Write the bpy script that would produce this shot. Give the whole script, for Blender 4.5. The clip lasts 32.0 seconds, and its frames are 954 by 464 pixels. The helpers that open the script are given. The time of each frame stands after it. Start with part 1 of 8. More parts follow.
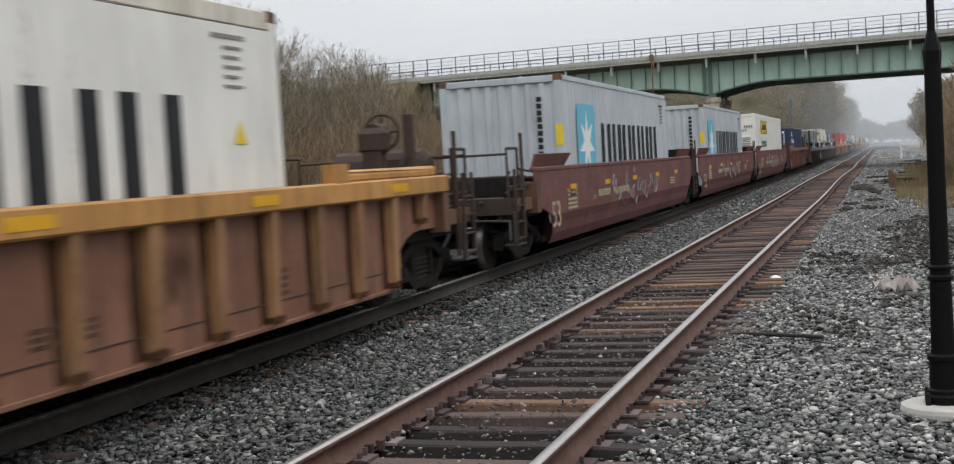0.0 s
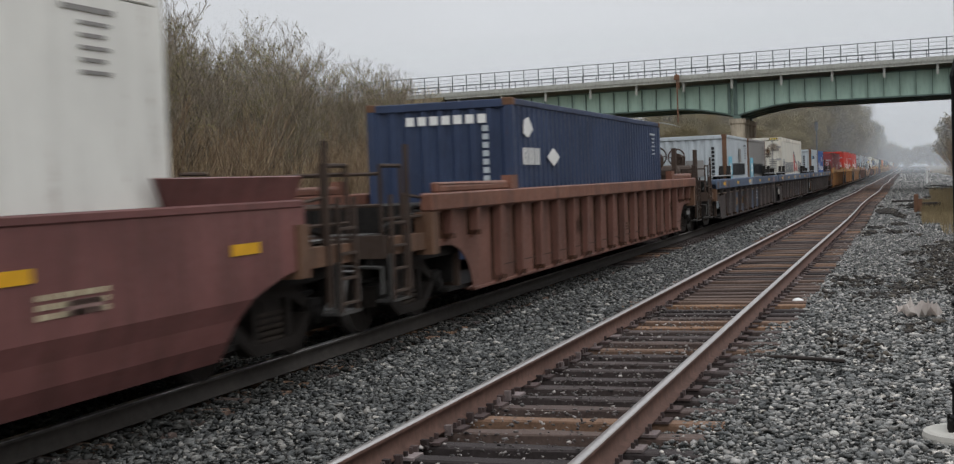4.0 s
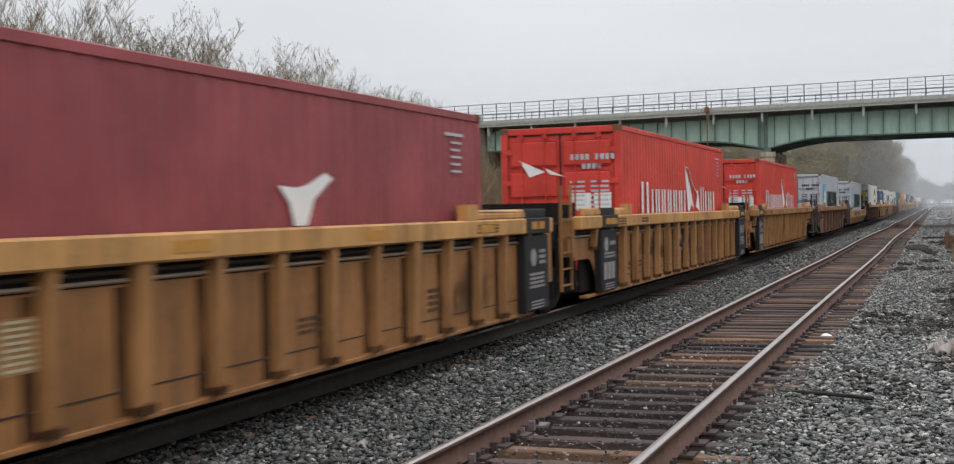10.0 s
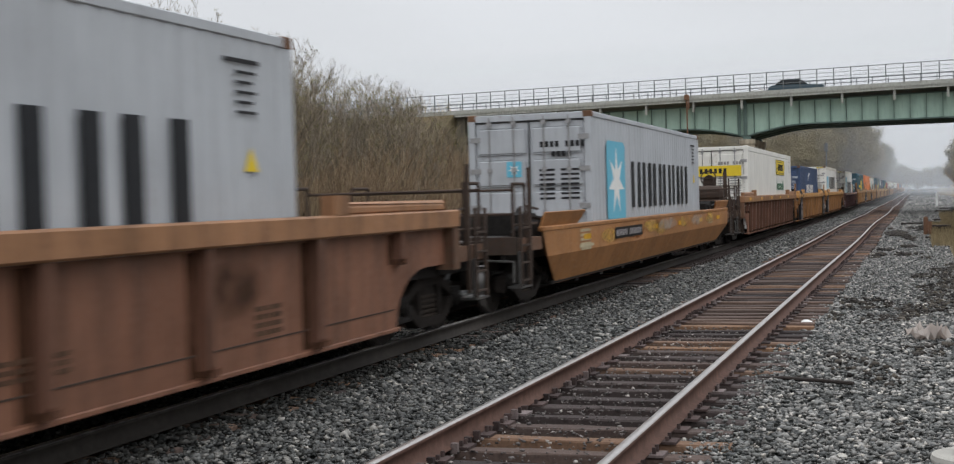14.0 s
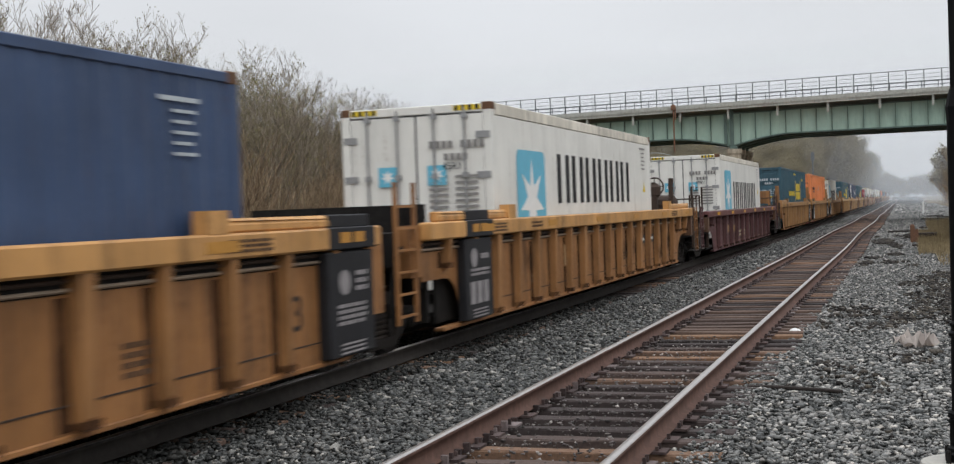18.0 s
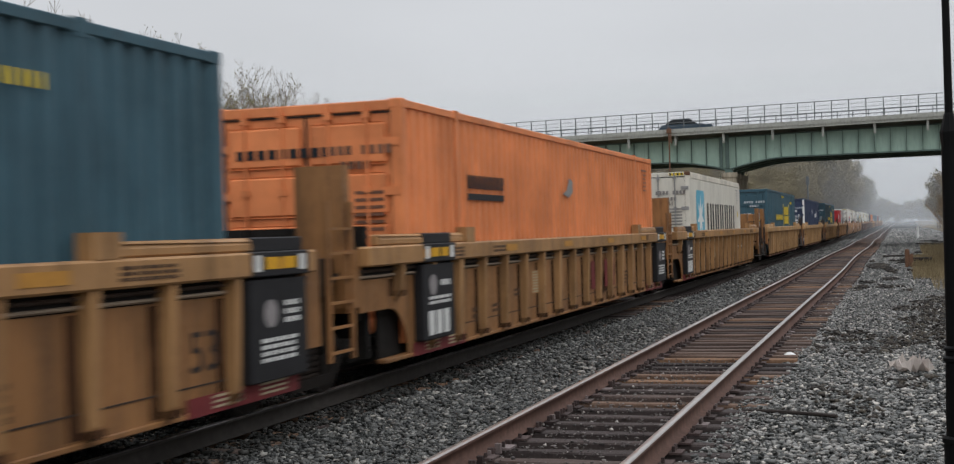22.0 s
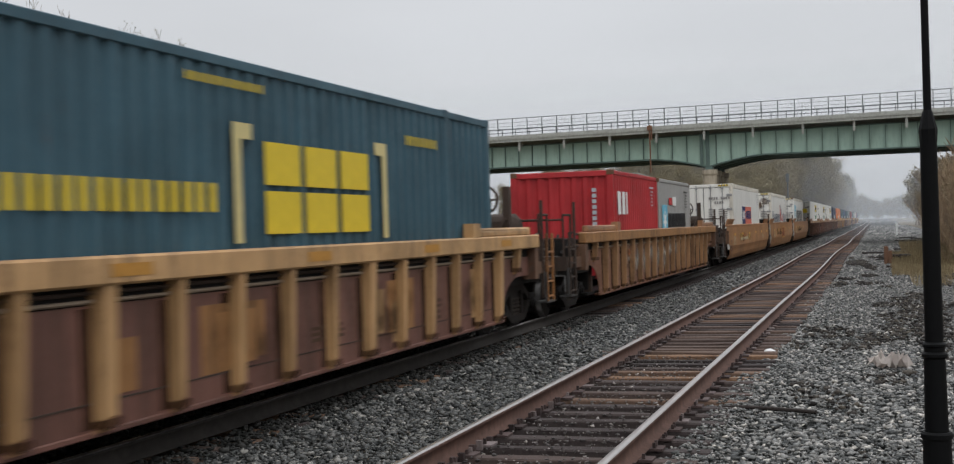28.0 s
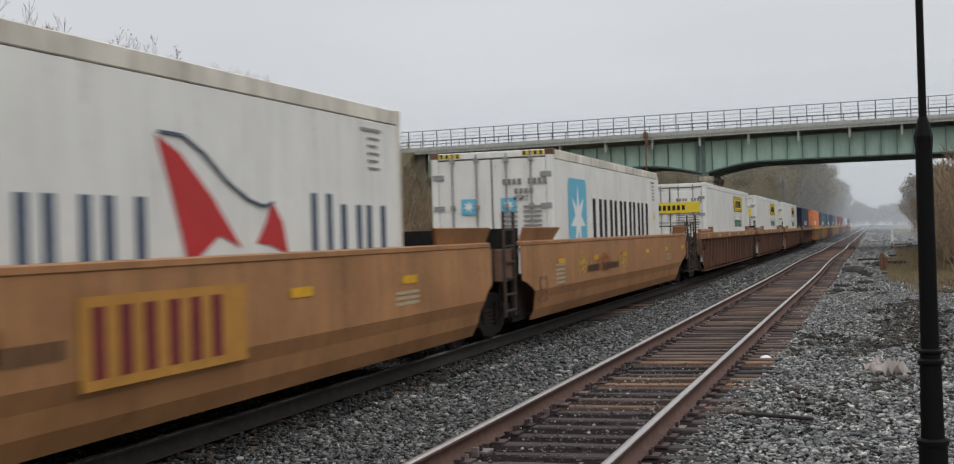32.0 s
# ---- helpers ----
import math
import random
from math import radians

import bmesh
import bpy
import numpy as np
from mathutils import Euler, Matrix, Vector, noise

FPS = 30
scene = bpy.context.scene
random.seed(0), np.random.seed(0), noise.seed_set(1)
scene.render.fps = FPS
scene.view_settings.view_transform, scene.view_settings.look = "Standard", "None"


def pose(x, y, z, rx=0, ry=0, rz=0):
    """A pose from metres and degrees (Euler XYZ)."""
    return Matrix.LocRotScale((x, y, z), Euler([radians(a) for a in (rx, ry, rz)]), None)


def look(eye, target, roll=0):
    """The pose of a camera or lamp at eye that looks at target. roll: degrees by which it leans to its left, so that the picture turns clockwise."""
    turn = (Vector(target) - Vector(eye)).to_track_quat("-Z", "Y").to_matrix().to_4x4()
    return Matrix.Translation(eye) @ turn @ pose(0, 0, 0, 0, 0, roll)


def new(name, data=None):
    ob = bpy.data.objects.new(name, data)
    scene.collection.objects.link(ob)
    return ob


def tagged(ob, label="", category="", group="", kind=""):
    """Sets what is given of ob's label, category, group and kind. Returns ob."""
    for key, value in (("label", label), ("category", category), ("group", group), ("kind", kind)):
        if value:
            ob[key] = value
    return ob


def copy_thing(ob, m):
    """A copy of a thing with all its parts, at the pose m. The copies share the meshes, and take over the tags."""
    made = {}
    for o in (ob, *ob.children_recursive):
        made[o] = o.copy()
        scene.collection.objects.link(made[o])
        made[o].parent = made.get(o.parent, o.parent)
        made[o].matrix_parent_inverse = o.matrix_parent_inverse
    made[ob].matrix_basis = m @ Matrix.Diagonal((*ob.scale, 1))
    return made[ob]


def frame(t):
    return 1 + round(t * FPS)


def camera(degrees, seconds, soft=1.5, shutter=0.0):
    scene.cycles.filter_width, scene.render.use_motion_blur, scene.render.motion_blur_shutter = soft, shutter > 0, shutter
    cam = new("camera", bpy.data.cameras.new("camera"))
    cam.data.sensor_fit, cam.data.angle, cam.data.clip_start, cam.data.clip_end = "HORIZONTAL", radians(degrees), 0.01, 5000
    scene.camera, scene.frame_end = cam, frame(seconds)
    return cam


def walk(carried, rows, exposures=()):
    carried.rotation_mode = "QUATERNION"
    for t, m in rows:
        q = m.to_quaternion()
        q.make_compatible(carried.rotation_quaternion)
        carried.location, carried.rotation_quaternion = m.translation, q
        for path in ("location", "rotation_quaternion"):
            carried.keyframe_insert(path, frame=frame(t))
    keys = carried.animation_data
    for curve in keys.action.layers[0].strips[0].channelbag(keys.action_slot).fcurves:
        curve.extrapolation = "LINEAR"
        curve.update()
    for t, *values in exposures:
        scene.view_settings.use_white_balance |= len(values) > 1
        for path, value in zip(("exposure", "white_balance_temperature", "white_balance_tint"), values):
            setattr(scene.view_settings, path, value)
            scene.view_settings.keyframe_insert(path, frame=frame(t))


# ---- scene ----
from math import cos, sin, pi, tan, atan2, hypot

# ------------------------------------------------------------------ camera
EYE = 1.72             # metres above the rail heads
cam = camera(41.88, 32.0, 1.25, 0.27)
# seconds, yaw, pitch, roll
PATH = [
    (0.0, 17.914, -3.094, 3.271),
    (0.5, 18.241, -3.178, 3.195),
    (1.0, 18.743, -2.570, 2.614),
    (1.5, 19.496, -2.346, 2.440),
    (2.0, 19.776, -2.263, 2.427),
    (2.5, 19.480, -2.244, 2.361),
    (3.0, 19.198, -2.251, 2.371),
    (3.5, 18.964, -2.338, 2.231),
    (5.5, 19.125, -1.876, 2.078),
    (6.0, 19.293, -1.744, 2.068),
    (6.5, 19.644, -1.427, 2.082),
    (7.0, 19.433, -1.128, 2.034),
    (7.5, 19.560, -0.917, 1.922),
    (8.0, 19.743, -1.000, 1.753),
    (8.5, 20.090, -1.149, 1.422),
    (9.0, 20.235, -1.000, 1.217),
    (9.5, 20.220, -0.986, 1.135),
    (10.0, 20.264, -0.936, 1.178),
    (10.5, 20.466, -1.023, 1.164),
    (11.0, 20.101, -1.028, 1.011),
    (11.5, 20.161, -0.917, 1.054),
    (12.0, 20.066, -0.963, 1.151),
    (12.5, 19.905, -1.221, 1.254),
    (13.0, 19.687, -1.368, 1.249),
    (13.5, 19.393, -1.437, 1.477),
    (14.0, 19.389, -1.450, 1.629),
    (14.5, 19.033, -1.383, 1.653),
    (15.0, 18.648, -1.201, 1.730),
    (15.5, 18.513, -0.747, 1.850),
    (17.5, 18.687, -0.790, 2.128),
    (18.0, 18.836, -0.932, 2.110),
    (18.5, 18.686, -0.993, 2.035),
    (19.0, 18.147, -0.956, 2.002),
    (19.5, 17.918, -0.620, 2.004),
    (20.0, 17.917, -0.369, 1.954),
    (20.5, 17.933, -0.209, 1.830),
    (21.0, 18.160, -0.027, 1.674),
    (21.5, 18.468, 0.043, 1.715),
    (22.0, 18.621, 0.064, 1.728),
    (22.5, 18.505, 0.032, 1.736),
    (23.0, 18.120, 0.010, 1.701),
    (23.5, 17.794, -0.036, 1.653),
    (24.0, 17.563, -0.261, 1.638),
    (24.5, 17.728, -0.458, 1.673),
    (25.0, 17.746, -0.550, 1.652),
    (25.5, 17.737, -0.573, 1.682),
    (27.5, 17.674, -0.109, 1.685),
    (28.0, 17.753, -0.101, 1.739),
    (28.5, 17.534, -0.088, 1.847),
    (29.0, 17.467, -0.116, 1.760),
    (29.5, 17.466, -0.144, 1.730),
    (30.0, 17.420, 0.038, 1.754),
    (30.5, 17.377, 0.272, 1.673),
    (31.0, 17.318, 0.361, 1.758),
    (31.5, 17.451, 0.275, 1.718),
    (32.0, 17.572, 0.200, 1.746),
]
EXPOSURES = [(0, 0.31), (1, 0.30), (2, 0.26), (3, 0.07), (6, 0.1), (7, 0.16), (8, 0.16), (9, 0.28), (11, 0.27), (12, 0.12), (13, 0.08), (14, 0.23), (15, 0.1), (18, 0.26), (19, -0.02), (20, 0.02), (21, 0.23), (22, 0.01), (23, 0.04), (24, 0.06), (25, 0.28), (28, 0.06), (32, 0.05)]

walk(cam, [(t, pose(0, 0, EYE, 90 + p, r, y)) for t, y, p, r in PATH], EXPOSURES)

# ------------------------------------------------------------------ light
SKY = 0.60             # brightness of the low overcast
world = bpy.data.worlds.new("overcast")
world.use_nodes = True
scene.world = world
wn, wl = world.node_tree.nodes, world.node_tree.links
wn.clear()
w_out = wn.new("ShaderNodeOutputWorld")
w_add = wn.new("ShaderNodeAddShader")
w_sky = wn.new("ShaderNodeTexSky")
w_sky.sky_type, w_sky.sun_disc = "NISHITA", False
w_sky.sun_elevation, w_sky.sun_rotation = radians(40), radians(200)
w_hsv = wn.new("ShaderNodeHueSaturation")
w_hsv.inputs["Saturation"].default_value = 0.25
w_bg1 = wn.new("ShaderNodeBackground")
w_bg1.inputs["Strength"].default_value = 0.012
wl.new(w_sky.outputs[0], w_hsv.inputs["Color"])
wl.new(w_hsv.outputs[0], w_bg1.inputs["Color"])
w_tc = wn.new("ShaderNodeTexCoord")
w_sep = wn.new("ShaderNodeSeparateXYZ")
wl.new(w_tc.outputs["Generated"], w_sep.inputs[0])
w_ramp = wn.new("ShaderNodeValToRGB")
w_ramp.color_ramp.interpolation = "EASE"
for k, (pos, val) in enumerate(((0.0, 0.90), (0.10, 0.94), (0.26, 0.98), (1.0, 2.95))):
    e = w_ramp.color_ramp.elements[k] if k < 2 else w_ramp.color_ramp.elements.new(pos)
    e.position, e.color = pos, (val * 0.962, val * 0.99, val * 1.038, 1)
wl.new(w_sep.outputs[2], w_ramp.inputs[0])
w_map = wn.new("ShaderNodeMapping")
w_map.inputs["Scale"].default_value = (1.2, 1.2, 4.0)
wl.new(w_tc.outputs["Generated"], w_map.inputs[0])
w_noise = wn.new("ShaderNodeTexNoise")
w_noise.inputs["Scale"].default_value, w_noise.inputs["Detail"].default_value = 1.6, 4.0
wl.new(w_map.outputs[0], w_noise.inputs[0])
w_mr = wn.new("ShaderNodeMapRange")
w_mr.inputs[1].default_value, w_mr.inputs[2].default_value = 0.3, 0.7
w_mr.inputs[3].default_value, w_mr.inputs[4].default_value = 0.93, 1.05
wl.new(w_noise.outputs[0], w_mr.inputs[0])
w_mul = wn.new("ShaderNodeVectorMath")
w_mul.operation = "MULTIPLY"
wl.new(w_ramp.outputs[0], w_mul.inputs[0])
wl.new(w_mr.outputs[0], w_mul.inputs[1])
w_bg2 = wn.new("ShaderNodeBackground")
w_bg2.inputs["Strength"].default_value = SKY
wl.new(w_mul.outputs[0], w_bg2.inputs["Color"])
wl.new(w_bg1.outputs[0], w_add.inputs[0])
wl.new(w_bg2.outputs[0], w_add.inputs[1])
wl.new(w_add.outputs[0], w_out.inputs[0])

sun_data = bpy.data.lights.new("sun", "SUN")
sun_data.energy, sun_data.angle, sun_data.color = 0.5, radians(40), (1.0, 0.97, 0.93)
sun = new("sun", sun_data)
sun.matrix_world = look((60, -40, 90), (0, 30, 0))


# ------------------------------------------------------------------ materials
def nodes_of(name):
    m = bpy.data.materials.new(name)
    m.use_nodes = True
    n, l = m.node_tree.nodes, m.node_tree.links
    return m, n, l, n["Principled BSDF"]


def noise_node(n, l, vec, scale, detail=5.0, rough=0.6):
    q = n.new("ShaderNodeTexNoise")
    q.inputs["Scale"].default_value, q.inputs["Detail"].default_value, q.inputs["Roughness"].default_value = scale, detail, rough
    l.new(vec, q.inputs["Vector"])
    return q.outputs[0]


def span(n, l, val, a, b, lo=0.0, hi=1.0):
    q = n.new("ShaderNodeMapRange")
    for k, v in enumerate((a, b, lo, hi)):
        q.inputs[k + 1].default_value = v
    l.new(val, q.inputs[0])
    return q.outputs[0]


def mixed(n, l, fac, a, b):
    q = n.new("ShaderNodeMix")
    q.data_type = "RGBA"
    for sock, v in ((q.inputs[0], fac), (q.inputs[6], a), (q.inputs[7], b)):
        if hasattr(v, "links"):
            l.new(v, sock)
        else:
            sock.default_value = v if not isinstance(v, tuple) else (*v, 1)
    return q.outputs[2]


def bumped(n, l, bsdf, height, strength, dist):
    q = n.new("ShaderNodeBump")
    q.inputs["Strength"].default_value, q.inputs["Distance"].default_value = strength, dist
    l.new(height, q.inputs["Height"])
    l.new(q.outputs[0], bsdf.inputs["Normal"])


def paint(name, color, rust=0.25, dirt=0.35, rough=0.5, rust_color=(0.10, 0.042, 0.022), fade=0.25):
    """Weathered paint on steel: faded patches, streaks of dirt, spots of rust."""
    m, n, l, b = nodes_of(name)
    tc = n.new("ShaderNodeTexCoord")
    oi = n.new("ShaderNodeObjectInfo")
    geo = n.new("ShaderNodeVectorMath")
    geo.operation = "ADD"
    sc = n.new("ShaderNodeVectorMath")
    sc.operation = "SCALE"
    sc.inputs[3].default_value = 37.0
    comb = n.new("ShaderNodeCombineXYZ")
    for k in range(3):
        l.new(oi.outputs["Random"], comb.inputs[k])
    l.new(comb.outputs[0], sc.inputs[0])
    l.new(tc.outputs["Object"], geo.inputs[0])
    l.new(sc.outputs[0], geo.inputs[1])
    vec = geo.outputs[0]
    mp = n.new("ShaderNodeMapping")
    mp.inputs["Scale"].default_value = (5.0, 5.0, 0.55)
    l.new(vec, mp.inputs[0])
    big = noise_node(n, l, vec, 0.9, 4.0)
    fine = noise_node(n, l, vec, 14.0, 6.0, 0.7)
    streak = noise_node(n, l, mp.outputs[0], 1.3, 5.0, 0.65)
    light = tuple(min(1, c * (1 + fade) + 0.02 * fade) for c in color)
    dark = tuple(c * (1 - 0.55 * fade) for c in color)
    col = mixed(n, l, span(n, l, big, 0.35, 0.66), dark, light)
    grime = tuple(0.26 * c + 0.014 for c in color)
    col = mixed(n, l, span(n, l, streak, 0.47, 0.78, 0.0, dirt), col, grime)
    # broad run-down stains
    mp2 = n.new("ShaderNodeMapping")
    mp2.inputs["Scale"].default_value = (2.6, 2.6, 0.5)
    l.new(vec, mp2.inputs[0])
    stain = noise_node(n, l, mp2.outputs[0], 1.0, 7.0, 0.68)
    soot = tuple(0.30 * c + k for c, k in zip(color, (0.012, 0.008, 0.005)))
    col = mixed(n, l, span(n, l, stain, 0.50, 0.70, 0.0, 0.75 if rust >= 0.25 else 0.17), col, soot)
    pale = tuple(min(0.8, 1.25 * c + 0.05) for c in color)
    col = mixed(n, l, span(n, l, stain, 0.36, 0.22, 0.0, 0.55 if rust >= 0.25 else 0.1), col, pale)
    if rust > 0:
        spot = n.new("ShaderNodeMath")
        spot.operation = "MULTIPLY"
        l.new(span(n, l, fine, 0.46, 0.66), spot.inputs[0])
        l.new(span(n, l, streak, 0.62 - 0.22 * rust, 0.84 - 0.22 * rust), spot.inputs[1])
        col = mixed(n, l, spot.outputs[0], col, rust_color)
    l.new(col, b.inputs["Base Color"])
    l.new(span(n, l, fine, 0.3, 0.7, rough - 0.08, min(1, rough + 0.2)), b.inputs["Roughness"])
    b.inputs["Specular IOR Level"].default_value = 0.35
    bumped(n, l, b, fine, 0.25, 0.004)
    return m


def plain(name, color, rough=0.6, metal=0.0, vary=0.2, scale=8.0, bump=0.15, dist=0.004, spec=0.22):
    m, n, l, b = nodes_of(name)
    tc = n.new("ShaderNodeTexCoord")
    q = noise_node(n, l, tc.outputs["Object"], scale, 6.0, 0.65)
    q2 = noise_node(n, l, tc.outputs["Object"], scale * 0.12, 3.0)
    lo, hi = tuple(c * (1 - vary) for c in color), tuple(min(1, c * (1 + vary)) for c in color)
    col = mixed(n, l, span(n, l, q, 0.3, 0.7), lo, hi)
    col = mixed(n, l, span(n, l, q2, 0.4, 0.75, 0.0, 0.6), col, lo)
    l.new(col, b.inputs["Base Color"])
    b.inputs["Roughness"].default_value, b.inputs["Metallic"].default_value = rough, metal
    b.inputs["Specular IOR Level"].default_value = spec
    bumped(n, l, b, q, bump, dist)
    return m


def pieces(name, stops, rough=0.85, island=True, scale=30.0, bump=0.3, dist=0.004, spec=0.2):
    """Each loose piece takes its own tone out of the stops."""
    m, n, l, b = nodes_of(name)
    src = n.new("ShaderNodeNewGeometry").outputs["Random Per Island"] if island else n.new("ShaderNodeObjectInfo").outputs["Random"]
    ramp = n.new("ShaderNodeValToRGB")
    for k, (p, c) in enumerate(stops):
        e = ramp.color_ramp.elements[k] if k < 2 else ramp.color_ramp.elements.new(p)
        e.position, e.color = p, (*c, 1)
    l.new(src, ramp.inputs[0])
    tc = n.new("ShaderNodeTexCoord")
    q = noise_node(n, l, tc.outputs["Object"], scale, 5.0, 0.7)
    dim = n.new("ShaderNodeVectorMath")
    dim.operation = "MULTIPLY"
    l.new(ramp.outputs[0], dim.inputs[0])
    l.new(span(n, l, q, 0.3, 0.7, 0.7, 1.25), dim.inputs[1])
    l.new(dim.outputs[0], b.inputs["Base Color"])
    b.inputs["Roughness"].default_value = rough
    b.inputs["Specular IOR Level"].default_value = spec
    bumped(n, l, b, q, bump, dist)
    return m


def smear(name, color, scale, lo, hi, most, tall=1.0, soft=True, plane=(0.0, 1.0, 1.0)):
    """A ragged film of dirt or chalk that lets the paint beneath show through."""
    m, n, l, b = nodes_of(name)
    tc = n.new("ShaderNodeTexCoord")
    mp = n.new("ShaderNodeMapping")
    mp.inputs["Scale"].default_value = (1.0, 1.0, 1.0 / tall)
    l.new(tc.outputs["Object"], mp.inputs[0])
    cover = span(n, l, noise_node(n, l, mp.outputs[0], scale, 6.0, 0.65), lo, hi, 0.0, most)
    if soft:
        # fades out towards its rim
        off = n.new("ShaderNodeVectorMath")
        off.operation = "SUBTRACT"
        off.inputs[1].default_value = (0.5, 0.5, 0.5)
        l.new(tc.outputs["Generated"], off.inputs[0])
        flat = n.new("ShaderNodeVectorMath")
        flat.operation = "MULTIPLY"
        flat.inputs[1].default_value = plane
        l.new(off.outputs[0], flat.inputs[0])
        far = n.new("ShaderNodeVectorMath")
        far.operation = "LENGTH"
        l.new(flat.outputs[0], far.inputs[0])
        both = n.new("ShaderNodeMath")
        both.operation = "MULTIPLY"
        l.new(cover, both.inputs[0])
        l.new(span(n, l, far.outputs["Value"], 0.22, 0.5, 1.0, 0.0), both.inputs[1])
        cover = both.outputs[0]
    b.inputs["Base Color"].default_value = (*color, 1)
    b.inputs["Roughness"].default_value = 0.8
    b.inputs["Specular IOR Level"].default_value = 0.15
    l.new(cover, b.inputs["Alpha"])
    return m


M = {}
# rust film that also carries the shade painted beside the ribs
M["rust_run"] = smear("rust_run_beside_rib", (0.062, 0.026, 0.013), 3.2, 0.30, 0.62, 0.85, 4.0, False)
M["soot_smear"] = smear("soot_film", (0.045, 0.026, 0.016), 2.4, 0.36, 0.72, 0.5, 1.5)
M["chalk_smear"] = smear("chalky_pale_film", (0.42, 0.36, 0.30), 5.5, 0.40, 0.66, 0.75)
M["orange_smear"] = smear("orange_rust_film", (0.34, 0.11, 0.035), 4.0, 0.36, 0.62, 0.8)
M["yellow_smear"] = smear("chalky_yellow_film", (0.55, 0.34, 0.09), 3.0, 0.42, 0.62, 0.75)
M["end_smear"] = smear("rust_stain_on_door", (0.11, 0.055, 0.022), 4.5, 0.38, 0.64, 0.8, 1.4, True, (1.0, 0.0, 1.0))
# rail cars
M["yellow"] = paint("amber_car_paint", (0.262, 0.117, 0.038), 0.5, 0.7)
M["yellow_old"] = paint("grimy_amber_side_paint", (0.272, 0.132, 0.042), 0.75, 0.95)
M["yellow_worn"] = paint("stained_amber_chord_paint", (0.30, 0.145, 0.05), 0.7, 0.9)
M["yellow_rib"] = paint("worn_amber_rib_paint", (0.30, 0.143, 0.050), 0.4, 0.55)
M["pale_rib"] = paint("pale_tan_rib_paint", (0.40, 0.235, 0.105), 0.4, 0.5)
M["orange_rib"] = paint("worn_tan_rib_paint", (0.29, 0.155, 0.07), 0.55, 0.6)
M["brown_rib"] = paint("dull_brown_rib_paint", (0.12, 0.055, 0.034), 0.4, 0.5)
M["khaki"] = paint("khaki_yellow_car_paint", (0.248, 0.116, 0.041), 0.45, 0.75)
M["khaki_trim"] = paint("khaki_trim_paint", (0.33, 0.178, 0.072), 0.35, 0.5)
M["yellow_trim"] = paint("yellow_trim_paint", (0.47, 0.245, 0.082), 0.35, 0.5)
M["tan"] = paint("tan_car_paint", (0.315, 0.15, 0.058), 0.22, 0.4)
M["amber_low"] = paint("orange_tan_car_paint", (0.29, 0.13, 0.043), 0.24, 0.5)
M["orange"] = paint("orange_car_paint", (0.20, 0.092, 0.056), 0.5, 0.6)
M["orange_trim"] = paint("orange_trim_paint", (0.42, 0.21, 0.06), 0.4, 0.45)
M["brown"] = paint("brown_car_paint", (0.178, 0.080, 0.047), 0.45, 0.6)
M["brown_trim"] = paint("brown_trim_paint", (0.27, 0.135, 0.065), 0.4, 0.45)
M["oxide"] = paint("oxide_red_car_paint", (0.135, 0.052, 0.047), 0.25, 0.5)
M["oxide_grime"] = paint("grimy_oxide_end_paint", (0.075, 0.034, 0.030), 0.5, 0.8, 0.7)
M["oxide_pale"] = paint("faded_pink_oxide_paint", (0.27, 0.17, 0.15), 0.2, 0.5)
M["oxide_orange"] = paint("rust_orange_patch_paint", (0.34, 0.13, 0.05), 0.2, 0.5)
M["c_dirty"] = paint("dirt_stained_white_rail_paint", (0.60, 0.56, 0.48), 0.22, 0.6, 0.6, (0.10, 0.055, 0.03), 0.25)
M["rust_trim"] = paint("dull_rust_red_trim_paint", (0.165, 0.070, 0.045), 0.4, 0.5)
M["patch_chord"] = paint("chalky_tan_chord_paint", (0.46, 0.275, 0.125), 0.5, 0.6)
M["maroon"] = paint("maroon_car_paint", (0.085, 0.035, 0.036), 0.25, 0.4)
M["maroon_trim"] = paint("maroon_trim_paint", (0.13, 0.05, 0.048), 0.25, 0.4)
M["blue"] = paint("blue_trim_paint", (0.072, 0.102, 0.158), 0.2, 0.45)
M["blue_side"] = paint("dirty_blue_brown_paint", (0.060, 0.050, 0.048), 0.35, 0.5)
M["rust_panel"] = paint("rust_brown_panel_paint", (0.14, 0.062, 0.045), 0.3, 0.45)
M["faded_panel"] = paint("faded_brown_panel_paint", (0.080, 0.060, 0.054), 0.3, 0.45)
M["blue_panel"] = paint("grimy_blue_panel_paint", (0.058, 0.080, 0.118), 0.3, 0.5)
M["end_worn"] = paint("worn_rusty_end_paint", (0.12, 0.064, 0.037), 0.9, 0.9, 0.75)
M["end_rust"] = paint("brown_black_end_steel", (0.042, 0.026, 0.018), 0.5, 0.6, 0.75)
# grimy steel; also the black for shade painted into gaps and arches
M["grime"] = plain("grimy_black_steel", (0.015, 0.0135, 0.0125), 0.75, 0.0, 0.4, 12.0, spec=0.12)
M["truck"] = plain("brake_dust_cast_steel", (0.020, 0.0165, 0.0145), 0.85, 0.0, 0.4, 10.0, 0.3, spec=0.12)
M["spring"] = plain("dusty_spring_steel", (0.034, 0.027, 0.022), 0.8, 0.0, 0.4, 10.0, 0.3, spec=0.12)
M["tread"] = plain("worn_wheel_steel", (0.16, 0.155, 0.15), 0.4, 0.8, 0.2)
